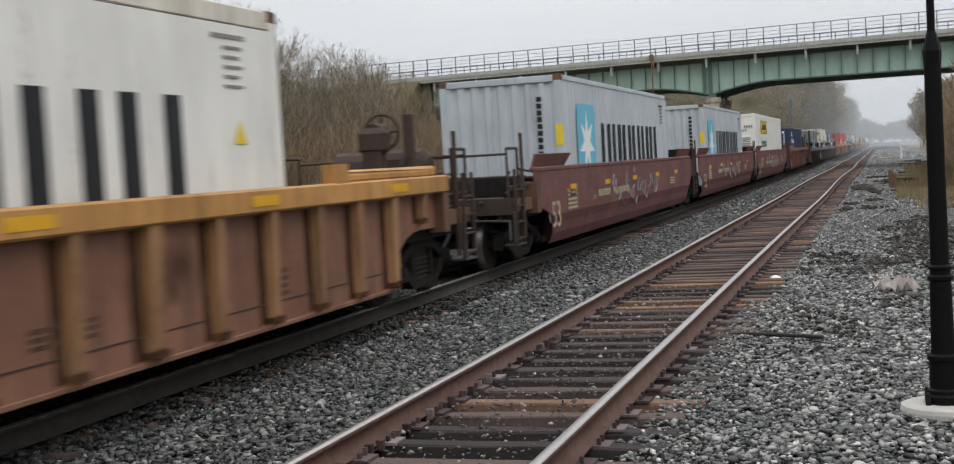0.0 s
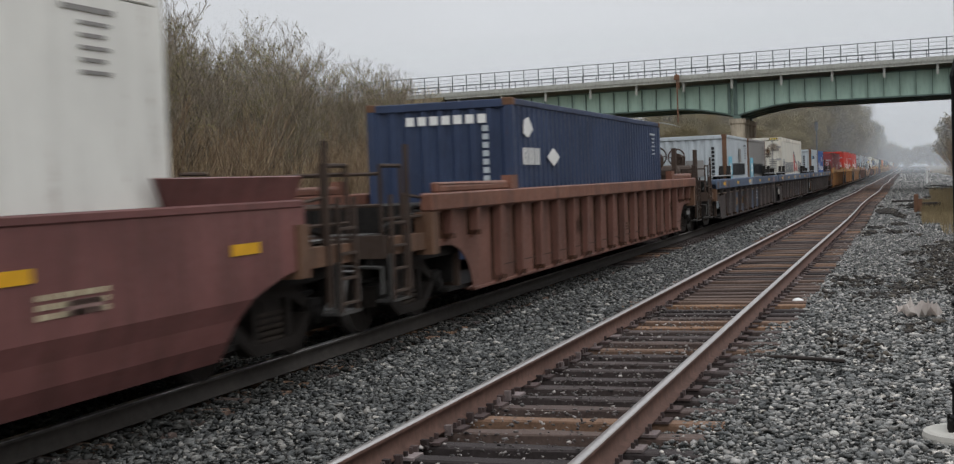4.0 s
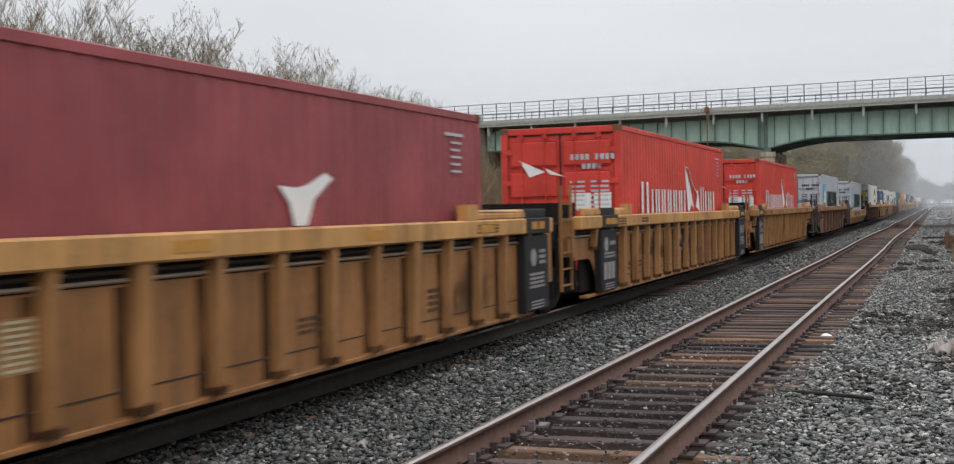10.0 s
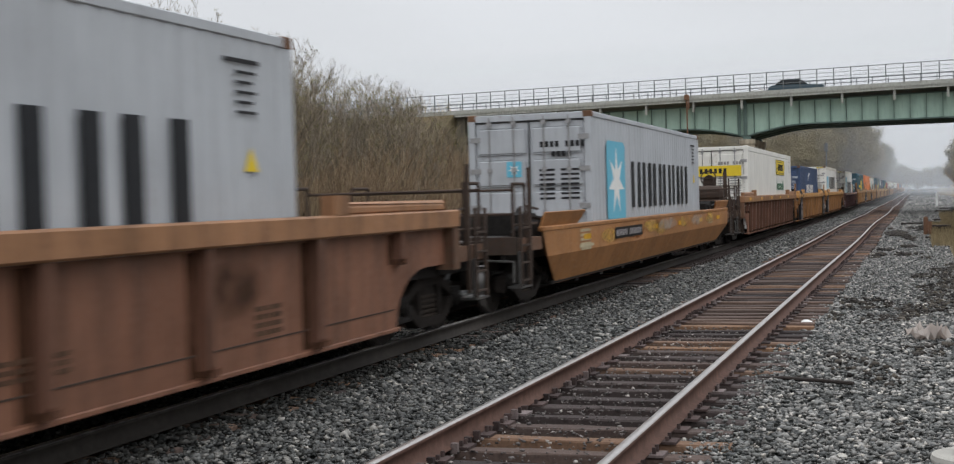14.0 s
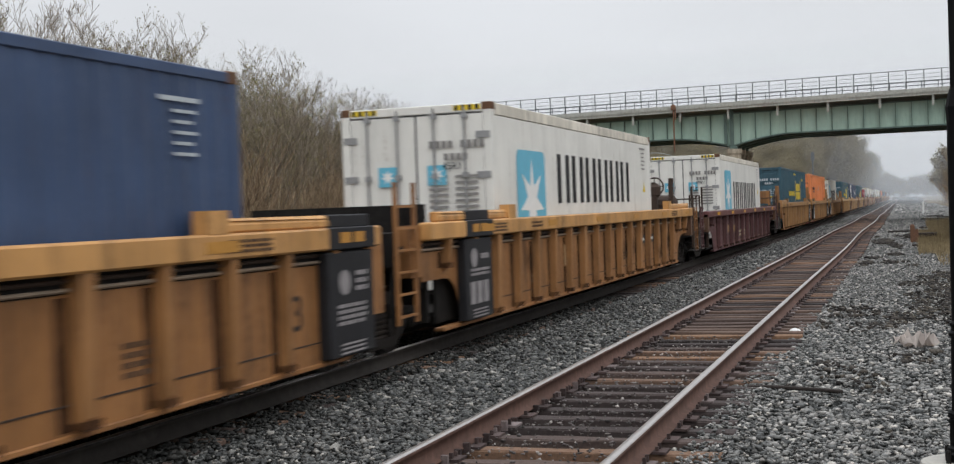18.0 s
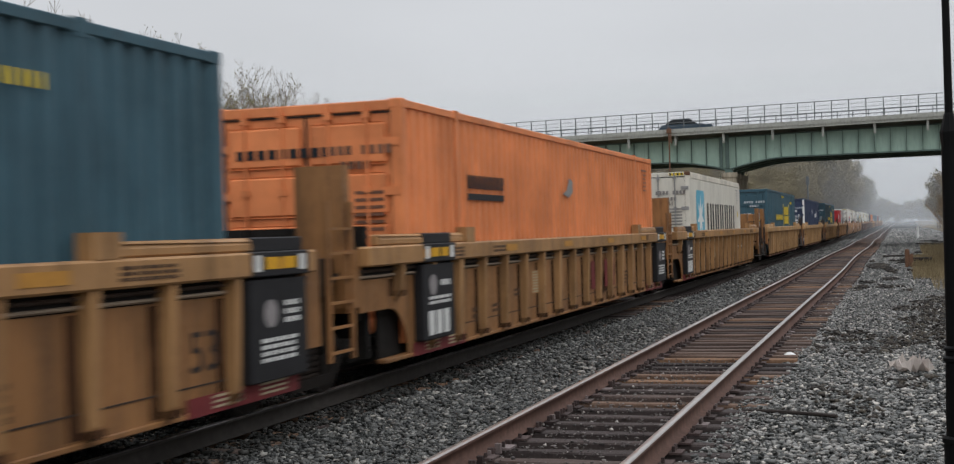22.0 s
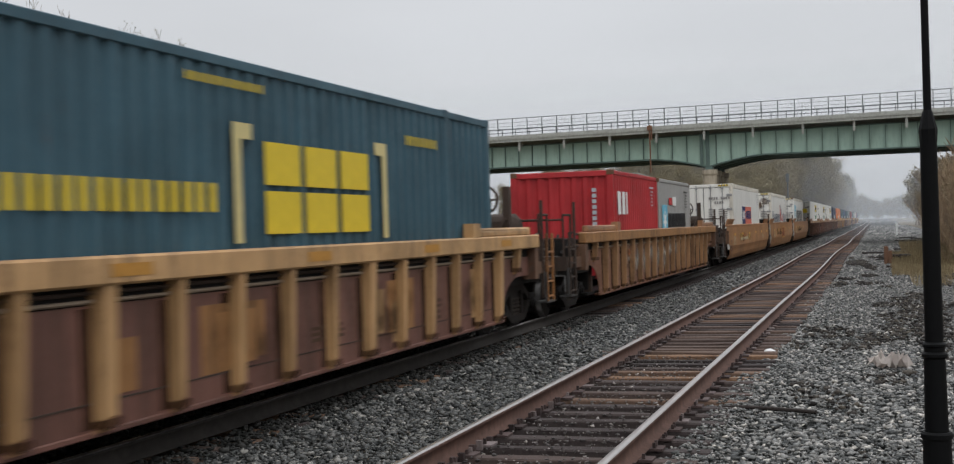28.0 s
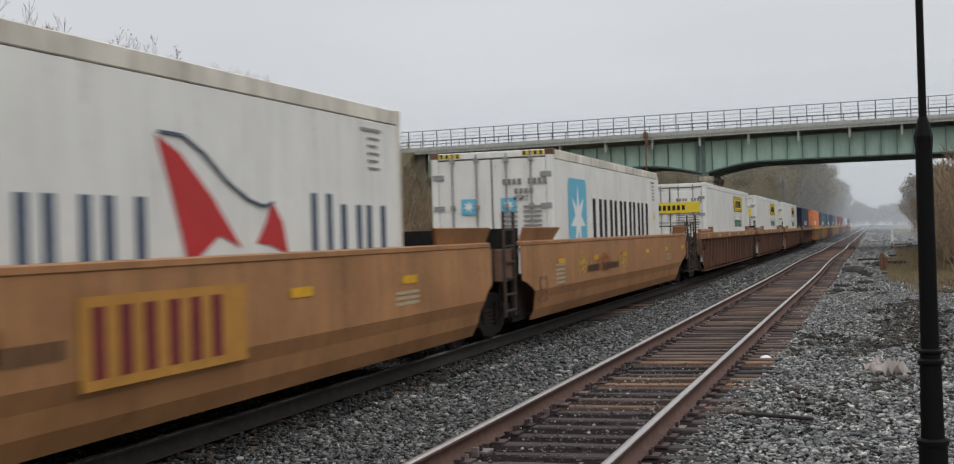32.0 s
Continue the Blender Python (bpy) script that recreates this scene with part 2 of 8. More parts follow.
M["black"] = plain("black_stencil_paint", (0.018, 0.018, 0.02), 0.6)
M["white"] = plain("white_stencil_paint", (0.62, 0.62, 0.6), 0.6, 0.0, 0.12)
M["cream"] = plain("cream_stencil_paint", (0.42, 0.36, 0.24), 0.6, 0.0, 0.15)
M["reflector"] = plain("yellow_reflector", (0.62, 0.33, 0.02), 0.4, 0.0, 0.15)
M["red_stripe"] = plain("dark_red_stencil_paint", (0.16, 0.028, 0.03), 0.6)
M["pipe_pale"] = plain("worn_pale_pipe", (0.26, 0.20, 0.145), 0.6, 0.0, 0.3)
M["reflector_old"] = plain("faded_orange_reflector", (0.44, 0.215, 0.045), 0.5, 0.0, 0.2)
M["faint_ink"] = plain("faint_brown_black_stencil", (0.075, 0.043, 0.026), 0.7, 0.0, 0.35)
M["old_number"] = plain("faded_amber_stencil", (0.30, 0.185, 0.095), 0.7, 0.0, 0.3)
M["graffiti"] = plain("pale_grey_spray_paint", (0.26, 0.24, 0.24), 0.7)
# containers
M["c_white"] = paint("reefer_white_paint", (0.69, 0.68, 0.635), 0.12, 0.13, 0.45, (0.20, 0.10, 0.05), 0.08)
M["c_cream"] = paint("cream_white_paint", (0.64, 0.615, 0.54), 0.12, 0.25, 0.45, (0.20, 0.10, 0.05), 0.08)
M["c_grey"] = paint("container_grey_paint", (0.385, 0.405, 0.43), 0.10, 0.2, 0.5, (0.16, 0.08, 0.04), 0.08)
M["c_pale"] = paint("pale_blue_grey_paint", (0.41, 0.45, 0.475), 0.2, 0.25, 0.5, (0.22, 0.10, 0.05), 0.1)
M["c_taupe"] = paint("faded_taupe_paint", (0.22, 0.21, 0.20), 0.15, 0.25, 0.5, (0.16, 0.08, 0.04), 0.08)
M["c_dull"] = paint("dull_grey_container_paint", (0.30, 0.295, 0.28), 0.15, 0.25, 0.5, (0.16, 0.08, 0.04), 0.08)
M["c_navy"] = paint("navy_blue_paint", (0.035, 0.062, 0.13), 0.10, 0.2, 0.45)
M["c_midnight"] = paint("midnight_blue_paint", (0.023, 0.038, 0.082), 0.10, 0.2, 0.45)
M["c_blue"] = paint("bright_blue_paint", (0.028, 0.092, 0.29), 0.15, 0.25, 0.45)
M["c_teal"] = paint("dark_teal_paint", (0.033, 0.084, 0.113), 0.06, 0.22, 0.45)
M["c_maroon"] = paint("maroon_container_paint", (0.255, 0.052, 0.058), 0.15, 0.2, 0.45)
M["c_red"] = paint("red_container_paint", (0.51, 0.043, 0.029), 0.12, 0.2, 0.45)
M["c_crimson"] = paint("crimson_container_paint", (0.36, 0.020, 0.024), 0.08, 0.18, 0.45)
M["c_orange"] = paint("pale_orange_paint", (0.64, 0.208, 0.074), 0.06, 0.2, 0.5)
M["c_steel"] = plain("galvanised_lock_steel", (0.30, 0.30, 0.30), 0.5, 0.4)
M["c_rust"] = paint("rusty_corner_steel", (0.125, 0.062, 0.032), 0.7, 0.5, 0.7)
M["seal"] = plain("black_rubber_seal", (0.02, 0.02, 0.02), 0.7)
M["logo_blue"] = plain("light_blue_logo_paint", (0.13, 0.42, 0.56), 0.5, 0.0, 0.06)
M["logo_black"] = plain("black_logo_paint", (0.015, 0.017, 0.02), 0.5)
M["logo_slate"] = plain("dark_slate_logo_paint", (0.06, 0.085, 0.13), 0.5, 0.0, 0.1)
M["logo_red"] = plain("red_logo_paint", (0.46, 0.035, 0.035), 0.5, 0.0, 0.1)
M["logo_white"] = plain("white_logo_paint", (0.72, 0.72, 0.70), 0.5, 0.0, 0.06)
M["logo_yellow"] = plain("yellow_logo_paint", (0.68, 0.50, 0.035), 0.5, 0.0, 0.1)
M["logo_cream"] = plain("cream_yellow_logo_paint", (0.60, 0.51, 0.24), 0.5, 0.0, 0.12)
M["logo_green"] = plain("green_logo_paint", (0.03, 0.16, 0.085), 0.5)
M["logo_navy"] = plain("navy_logo_paint", (0.02, 0.035, 0.13), 0.5)
M["logo_coral"] = plain("coral_logo_paint", (0.66, 0.16, 0.10), 0.5)
# track and ground
M["rail_side"] = plain("rusty_rail_steel", (0.108, 0.060, 0.046), 0.8, 0.0, 0.35, 9.0, 0.4)
M["rail_head"] = plain("worn_rail_head", (0.50, 0.47, 0.45), 0.30, 0.9, 0.18, 20.0, 0.05)
M["rail_dark"] = plain("dusty_dark_rail", (0.045, 0.039, 0.034), 0.8, 0.0, 0.3)
M["tie"] = pieces("weathered_timber_tie", ((0.0, (0.026, 0.022, 0.022)), (0.28, (0.058, 0.045, 0.042)), (0.72, (0.100, 0.070, 0.058)), (1.0, (0.20, 0.115, 0.068))), 0.85, False, 22.0, 0.6, 0.012)
M["tie_plate"] = pieces("rusty_tie_plate", ((0.0, (0.030, 0.022, 0.021)), (0.7, (0.075, 0.052, 0.048)), (1.0, (0.20, 0.165, 0.16))), 0.85)
M["stone"] = pieces("ballast_stone", ((0.0, (0.0228, 0.0253, 0.0245)), (0.36, (0.0888, 0.0905, 0.0866)), (0.72, (0.2092, 0.2063, 0.1941)), (0.93, (0.3106, 0.2956, 0.2748)), (1.0, (0.5326, 0.4947, 0.4445))), 0.5, spec=0.32)
M["mid_stone"] = pieces("damp_grey_ballast_stone", ((0.0, (0.0204, 0.0218, 0.0213)), (0.4, (0.0589, 0.0610, 0.0587)), (0.75, (0.1190, 0.1198, 0.1131)), (0.94, (0.1926, 0.1873, 0.1729)), (1.0, (0.3626, 0.3430, 0.3094))), 0.5, spec=0.3)
# dust plus the shade at the train, painted into the tones
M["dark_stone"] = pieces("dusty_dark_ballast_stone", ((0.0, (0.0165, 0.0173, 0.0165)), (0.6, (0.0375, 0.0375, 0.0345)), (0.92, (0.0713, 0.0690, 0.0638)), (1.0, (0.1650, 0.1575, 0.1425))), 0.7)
M["debris"] = pieces("wet_dark_bark", ((0.0, (0.018, 0.016, 0.015)), (0.6, (0.042, 0.036, 0.031)), (1.0, (0.09, 0.078, 0.062))), 0.85)
M["rose_stone"] = pieces("rust_tinted_ballast_stone", ((0.0, (0.026, 0.022, 0.021)), (0.5, (0.078, 0.067, 0.063)), (0.88, (0.175, 0.155, 0.145)), (1.0, (0.46, 0.42, 0.39))), 0.55, spec=0.3)
M["lamp"] = plain("black_lamp_post_paint", (0.004, 0.0042, 0.0045), 0.6, 0.0, 0.3, 15.0, 0.1, spec=0.1)
M["concrete"] = plain("pale_concrete", (0.40, 0.385, 0.35), 0.9, 0.0, 0.16, 6.0, 0.4, 0.01)
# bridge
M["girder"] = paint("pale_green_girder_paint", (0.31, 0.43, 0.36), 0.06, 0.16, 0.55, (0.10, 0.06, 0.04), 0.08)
# darker copy of the girder green, with the stiffeners' shade painted in
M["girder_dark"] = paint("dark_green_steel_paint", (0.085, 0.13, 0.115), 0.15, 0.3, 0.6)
M["abutment"] = paint("dark_stained_concrete", (0.13, 0.115, 0.09), 0.0, 0.6, 0.9, (0.1, 0.08, 0.06), 0.2)
M["parapet"] = paint("weathered_bridge_concrete", (0.34, 0.345, 0.315), 0.0, 0.5, 0.9, (0.1, 0.08, 0.06), 0.12)
# paler grey than the steel: haze at that distance is painted in
M["railing"] = plain("grey_railing_paint", (0.125, 0.135, 0.14), 0.6, 0.2)
M["pier"] = paint("tan_stained_pier_concrete", (0.37, 0.32, 0.245), 0.1, 0.7, 0.9, (0.12, 0.075, 0.045), 0.2)
M["asphalt"] = plain("asphalt", (0.05, 0.05, 0.05), 0.9)
M["car_blue"] = plain("dark_blue_car_paint", (0.06, 0.09, 0.11), 0.3, 0.2, 0.05)
M["car_grey"] = plain("slate_car_paint", (0.05, 0.075, 0.10), 0.3, 0.2, 0.05)
M["glass"] = plain("dark_car_glass", (0.015, 0.018, 0.02), 0.08, spec=0.5)
M["rubber"] = plain("tyre_rubber", (0.02, 0.02, 0.02), 0.85)
# growth
M["bark"] = pieces("grey_brown_bark", ((0.0, (0.108, 0.088, 0.068)), (0.6, (0.225, 0.186, 0.140)), (1.0, (0.36, 0.305, 0.23))), 0.9, True, 12.0, 0.5, 0.01)
M["twig"] = pieces("red_brown_twig", ((0.0, (0.148, 0.098, 0.066)), (0.5, (0.25, 0.178, 0.115)), (1.0, (0.37, 0.285, 0.18))), 0.9)
M["far_bark"] = pieces("grey_trunk_bark", ((0.0, (0.125, 0.098, 0.074)), (1.0, (0.22, 0.18, 0.14))), 0.9)
M["bud"] = pieces("olive_spring_bud", ((0.0, (0.11, 0.105, 0.045)), (0.6, (0.20, 0.185, 0.07)), (1.0, (0.30, 0.27, 0.10))), 0.8)
M["far_leaf"] = pieces("olive_grey_spring_foliage", ((0.0, (0.175, 0.142, 0.090)), (0.6, (0.215, 0.182, 0.110)), (1.0, (0.255, 0.230, 0.130))), 0.9)
M["brush"] = pieces("brown_brush_twig", ((0.0, (0.155, 0.112, 0.074)), (0.5, (0.34, 0.255, 0.155)), (1.0, (0.48, 0.39, 0.255))), 0.9)
M["grass"] = pieces("dry_straw_grass", ((0.0, (0.13, 0.095, 0.05)), (0.6, (0.24, 0.185, 0.105)), (1.0, (0.33, 0.27, 0.16))), 0.9)
M["wood"] = plain("weathered_red_brown_timber", (0.17, 0.092, 0.058), 0.9, 0.0, 0.35, 14.0, 0.5, 0.01)
M["stick"] = plain("wet_dark_wood", (0.028, 0.022, 0.019), 0.7, 0.0, 0.3, 20.0)
M["litter"] = plain("crumpled_paper_bag", (0.62, 0.56, 0.52), 0.8, 0.0, 0.1)
M["post_white"] = plain("white_marker_paint", (0.66, 0.66, 0.65), 0.6)


def ground_material():
    m, n, l, b = nodes_of("gravel_and_grass_ground")
    tc = n.new("ShaderNodeTexCoord")
    vec = tc.outputs["Object"]
    vo = n.new("ShaderNodeTexVoronoi")
    vo.inputs["Scale"].default_value = 17.0
    l.new(vec, vo.inputs["Vector"])
    # gravel tones kept dark, painting in the shade between the loose stones
    ramp = n.new("ShaderNodeValToRGB")
    for k, (p, c) in enumerate(((0.0, (0.012, 0.0125, 0.0125)), (0.5, (0.034, 0.036, 0.0355)), (0.85, (0.075, 0.076, 0.073)), (1.0, (0.22, 0.21, 0.20)))):
        e = ramp.color_ramp.elements[k] if k < 2 else ramp.color_ramp.elements.new(p)
        e.position, e.color = p, (*c, 1)
    sx = n.new("ShaderNodeSeparateColor")
    l.new(vo.outputs["Color"], sx.inputs[0])
    l.new(sx.outputs[0], ramp.inputs[0])
    big = noise_node(n, l, vec, 0.35, 4.0)
    gravel = mixed(n, l, span(n, l, big, 0.4, 0.7, 0.0, 0.55), ramp.outputs[0], (0.032, 0.031, 0.029))
    gr = noise_node(n, l, vec, 2.2, 6.0, 0.7)
    soil = mixed(n, l, span(n, l, gr, 0.35, 0.65), (0.085, 0.066, 0.043), (0.185, 0.145, 0.09))
    soil = mixed(n, l, span(n, l, big, 0.5, 0.62, 0.0, 0.5), soil, (0.075, 0.07, 0.04))
    sep = n.new("ShaderNodeSeparateXYZ")
    l.new(vec, sep.inputs[0])
    wob = n.new("ShaderNodeMath")
    wob.operation = "MULTIPLY_ADD"
    l.new(noise_node(n, l, vec, 0.25, 4.0), wob.inputs[0])
    wob.inputs[1].default_value = 2.4
    l.new(sep.outputs[0], wob.inputs[2])
    # the gravel widens farther along the line
    widen = n.new("ShaderNodeMath")
    widen.operation = "MULTIPLY_ADD"
    l.new(sep.outputs[1], widen.inputs[0])
    widen.inputs[1].default_value = -0.012
    l.new(wob.outputs[0], widen.inputs[2])
    right = span(n, l, widen.outputs[0], 2.9, 3.6)
    left = span(n, l, wob.outputs[0], -9.2, -10.0)
    edge = n.new("ShaderNodeMath")
    edge.operation = "MAXIMUM"
    l.new(right, edge.inputs[0])
    l.new(left, edge.inputs[1])
    # the train's shade painted into the gravel, with brake dust and oil
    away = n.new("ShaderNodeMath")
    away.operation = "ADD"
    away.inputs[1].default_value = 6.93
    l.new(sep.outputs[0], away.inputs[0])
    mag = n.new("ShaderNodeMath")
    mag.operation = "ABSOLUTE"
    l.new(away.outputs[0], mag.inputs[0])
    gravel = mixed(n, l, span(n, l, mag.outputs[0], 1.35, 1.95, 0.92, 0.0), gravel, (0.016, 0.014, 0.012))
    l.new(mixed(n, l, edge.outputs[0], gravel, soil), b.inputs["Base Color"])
    b.inputs["Roughness"].default_value = 1.0
    b.inputs["Specular IOR Level"].default_value = 0.05
    bumped(n, l, b, vo.outputs["Distance"], 0.9, 0.035)
    return m


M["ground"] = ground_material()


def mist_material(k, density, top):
    """A see-through sheet of painted haze: denser near the ground, gone at its top."""
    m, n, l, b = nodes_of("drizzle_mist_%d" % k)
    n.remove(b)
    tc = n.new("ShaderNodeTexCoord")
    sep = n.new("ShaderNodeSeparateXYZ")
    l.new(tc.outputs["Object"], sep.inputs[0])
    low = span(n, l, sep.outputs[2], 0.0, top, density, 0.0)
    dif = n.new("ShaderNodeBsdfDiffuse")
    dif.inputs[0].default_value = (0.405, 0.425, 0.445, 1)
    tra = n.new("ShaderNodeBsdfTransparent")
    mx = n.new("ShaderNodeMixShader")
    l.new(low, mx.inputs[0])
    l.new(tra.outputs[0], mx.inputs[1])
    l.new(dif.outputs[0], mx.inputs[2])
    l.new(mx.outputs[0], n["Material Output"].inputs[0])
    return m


# ------------------------------------------------------------------ mesh helpers
def box(bm, x0, x1, y0, y1, z0, z1):
    v = [bm.verts.new((x, y, z)) for z in (z0, z1) for x, y in ((x0, y0), (x1, y0), (x1, y1), (x0, y1))]
    for f in ((3, 2, 1, 0), (4, 5, 6, 7), (0, 1, 5, 4), (1, 2, 6, 5), (2, 3, 7, 6), (3, 0, 4, 7)):
        bm.faces.new([v[i] for i in f])


def soft_box(bm, x0, x1, y0, y1, z0, z1, b=0.012):
    box(bm, x0, x1, y0, y1, z0, z1)
    bm.edges.ensure_lookup_table()
    bmesh.ops.bevel(bm, geom=bm.edges[-12:], offset=b, segments=1, affect="EDGES")


def tube(bm, p, q, r, n=8, r2=None, caps=True):
    p, q = Vector(p), Vector(q)
    d = (q - p).normalized()
    a = d.orthogonal().normalized()
    c = d.cross(a)
    r2 = r if r2 is None else r2
    ring = [[bm.verts.new(o + (a * cos(2 * pi * k / n) + c * sin(2 * pi * k / n)) * s) for k in range(n)] for o, s in ((p, r), (q, r2))]
    for k in range(n):
        bm.faces.new((ring[0][k], ring[0][(k + 1) % n], ring[1][(k + 1) % n], ring[1][k]))
    if caps:
        bm.faces.new(ring[0][::-1])
        bm.faces.new(ring[1])


def path_tube(bm, pts, r, n=6):
    for p, q in zip(pts, pts[1:]):
        tube(bm, p, q, r, n)


def plate(bm, yz, x0, x1):
    """A flat shape given in y and z, x0 to x1 thick."""
    a = [bm.verts.new((x0, y, z)) for y, z in yz]
    c = [bm.verts.new((x1, y, z)) for y, z in yz]
    bm.faces.new(c)
    bm.faces.new(a[::-1])
    for k in range(len(yz)):
        j = (k + 1) % len(yz)
        bm.faces.new((a[k], a[j], c[j], c[k]))


def lathe(bm, prof, n=24, at=(0, 0, 0)):
    rings = [[bm.verts.new((at[0] + r * cos(2 * pi * k / n), at[1] + r * sin(2 * pi * k / n), at[2] + z)) for k in range(n)] for r, z in prof]
    for a, c in zip(rings, rings[1:]):
        for k in range(n):
            bm.faces.new((a[k], a[(k + 1) % n], c[(k + 1) % n], c[k]))
    bm.faces.new(rings[0][::-1])
    bm.faces.new(rings[-1])


def hoop(bm, centre, r, wire, n=16):
    rings = []
    for k in range(n):
        a = 2 * pi * k / n
        rings.append([bm.verts.new((centre[0] + (r + wire * cos(b)) * cos(a), centre[1] + wire * sin(b), centre[2] + (r + wire * cos(b)) * sin(a))) for b in (0, pi / 2, pi, 3 * pi / 2)])
    for k in range(n):
        p, q = rings[k], rings[(k + 1) % n]
        for j in range(4):
            bm.faces.new((p[j], p[(j + 1) % 4], q[(j + 1) % 4], q[j]))


MESHES = {}


def shape(key, build, material):
    k = (key, material.name)
    if k not in MESHES:
        bm = bmesh.new()
        build(bm)
        bmesh.ops.recalc_face_normals(bm, faces=bm.faces[:])
        me = bpy.data.meshes.new(material.name)
        bm.to_mesh(me)
        bm.free()
        me.materials.append(material)
        MESHES[k] = me
    return MESHES[k]


def piece(name, key, build, material, parent=None, at=(0, 0, 0), label=""):
    """One mesh part, which shares its mesh with all parts of the same key and material."""
    ob = new(name, shape(key, build, material))
    ob.parent = parent
    ob.location = at
    if label:
        ob["label"] = label
    return ob


def raw(name, verts, faces, material, parent=None):
    """A mesh out of arrays of corners and of triangles or quads."""
    me = bpy.data.meshes.new(name)
    verts, faces = np.asarray(verts, np.float32), np.asarray(faces, np.int32)
    k = faces.shape[1]
    me.vertices.add(len(verts))
    me.vertices.foreach_set("co", verts.ravel())
    me.loops.add(faces.size)
    me.loops.foreach_set("vertex_index", faces.ravel())
    me.polygons.add(len(faces))
    me.polygons.foreach_set("loop_start", np.arange(len(faces), dtype=np.int32) * k)
    me.update(calc_edges=True)
    me.validate()
    me.materials.append(material)
    ob = new(name, me)
    ob.parent = parent
    return ob


def empty(name, at, label, category, group="", kind=""):
    ob = new(name)
    ob.empty_display_size = 0.3
    ob.location = at
    return tagged(ob, label, category, group, kind)


LETTERS = {}


def lettering(name, text, size, material, parent, m, label=""):
    """Flat writing in the built-in font."""
    key = (text, size, material.name)
    if key not in LETTERS:
        cu = bpy.data.curves.new("writing", "FONT")
        cu.body, cu.size, cu.extrude = text, size, 0.002
        tmp = bpy.data.objects.new("writing", cu)
        me = bpy.data.meshes.new_from_object(tmp)
        bpy.data.objects.remove(tmp)
        me.materials.append(material)
        LETTERS[key] = me
    ob = new(name, LETTERS[key])
    ob.parent = parent
    ob.matrix_basis = m
    if label:
        ob["label"] = label
    return ob


def on_side(y, z, x):
    """The pose of writing on a side that faces +x, read from its near end."""
    return pose(x, y, z, 90, 0, 90)


def on_end(x, z, y):
    """The pose of writing on an end that faces -y."""
    return pose(x, y, z, 90, 0, 0)


# ------------------------------------------------------------------ plan
MAIN_X = -6.929        # middle of the track that the train runs on
SIDING_X = -2.70       # middle of the empty track
GAUGE = 0.7525         # half the distance of the rail heads' middles
TIE_TOP = -0.19
BED = -0.23            # top of the ballast
TIE_STEP = 0.502
BRIDGE_Y = 103.4

rng = np.random.default_rng(7)


def along(x, y):
    """Where growth planned at x, y stands along the line."""
    return 1.031 * y - 0.024 * x


def siding(y):
    """The siding is not quite straight farther off."""
    return SIDING_X + (0.07 * sin((y - 24.7) / 8.8) * min(1, (y - 24.7) / 31) if y > 24.7 else 0.0)


# ------------------------------------------------------------------ ground
def ground():
    def ticks(lo, hi, near, step):
        inner = list(np.arange(-near, near + 0.01, step))
        out, q = [], near
        while q < hi:
            q *= 1.5
            out.append(q)
        return [-v for v in out[::-1] if -v > lo * 1.6] + inner + out
    xs = sorted(ticks(-2200, 2200, 24, 1.0) + [-3.62, -3.50, -1.90, -1.78])
    ys = ticks(-2200, 2600, 80, 1.6)
    verts, faces = [], []
    for y in ys:
        for x in xs:
            z = BED - 0.045
            off = max(0, x - 2.5, -10.5 - x)
            z += 0.16 * noise.noise((x * 0.35, y * 0.35, 0)) * min(1, off / 4)
            z -= min(0.25, 0.06 * off)
            if -3.51 < x < -1.89:
                z -= 0.075          # the cribs between the siding's ties are half empty
            if -9.5 < x < 2.5:
                z += 0.02 * noise.noise((x * 0.9, y * 0.9, 3))
            verts.append((x, y, z))
    w = len(xs)
    for j in range(len(ys) - 1):
        for i in range(w - 1):
            faces.append((j * w + i, j * w + i + 1, (j + 1) * w + i + 1, (j + 1) * w + i))
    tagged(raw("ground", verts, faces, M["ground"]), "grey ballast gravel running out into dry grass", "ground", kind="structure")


ground()

# corners and sides of a rough block
BLOCK_V = np.array([(x, y, z) for z in (-1, 1) for x, y in ((-1, -1), (1, -1), (1, 1), (-1, 1))]) * 0.66
BLOCK_F = np.array([(0, 2, 1), (0, 3, 2), (4, 5, 6), (4, 6, 7), (0, 1, 5), (0, 5, 4), (1, 2, 6), (1, 6, 5), (2, 3, 7), (2, 7, 6), (3, 0, 4), (3, 4, 7)])


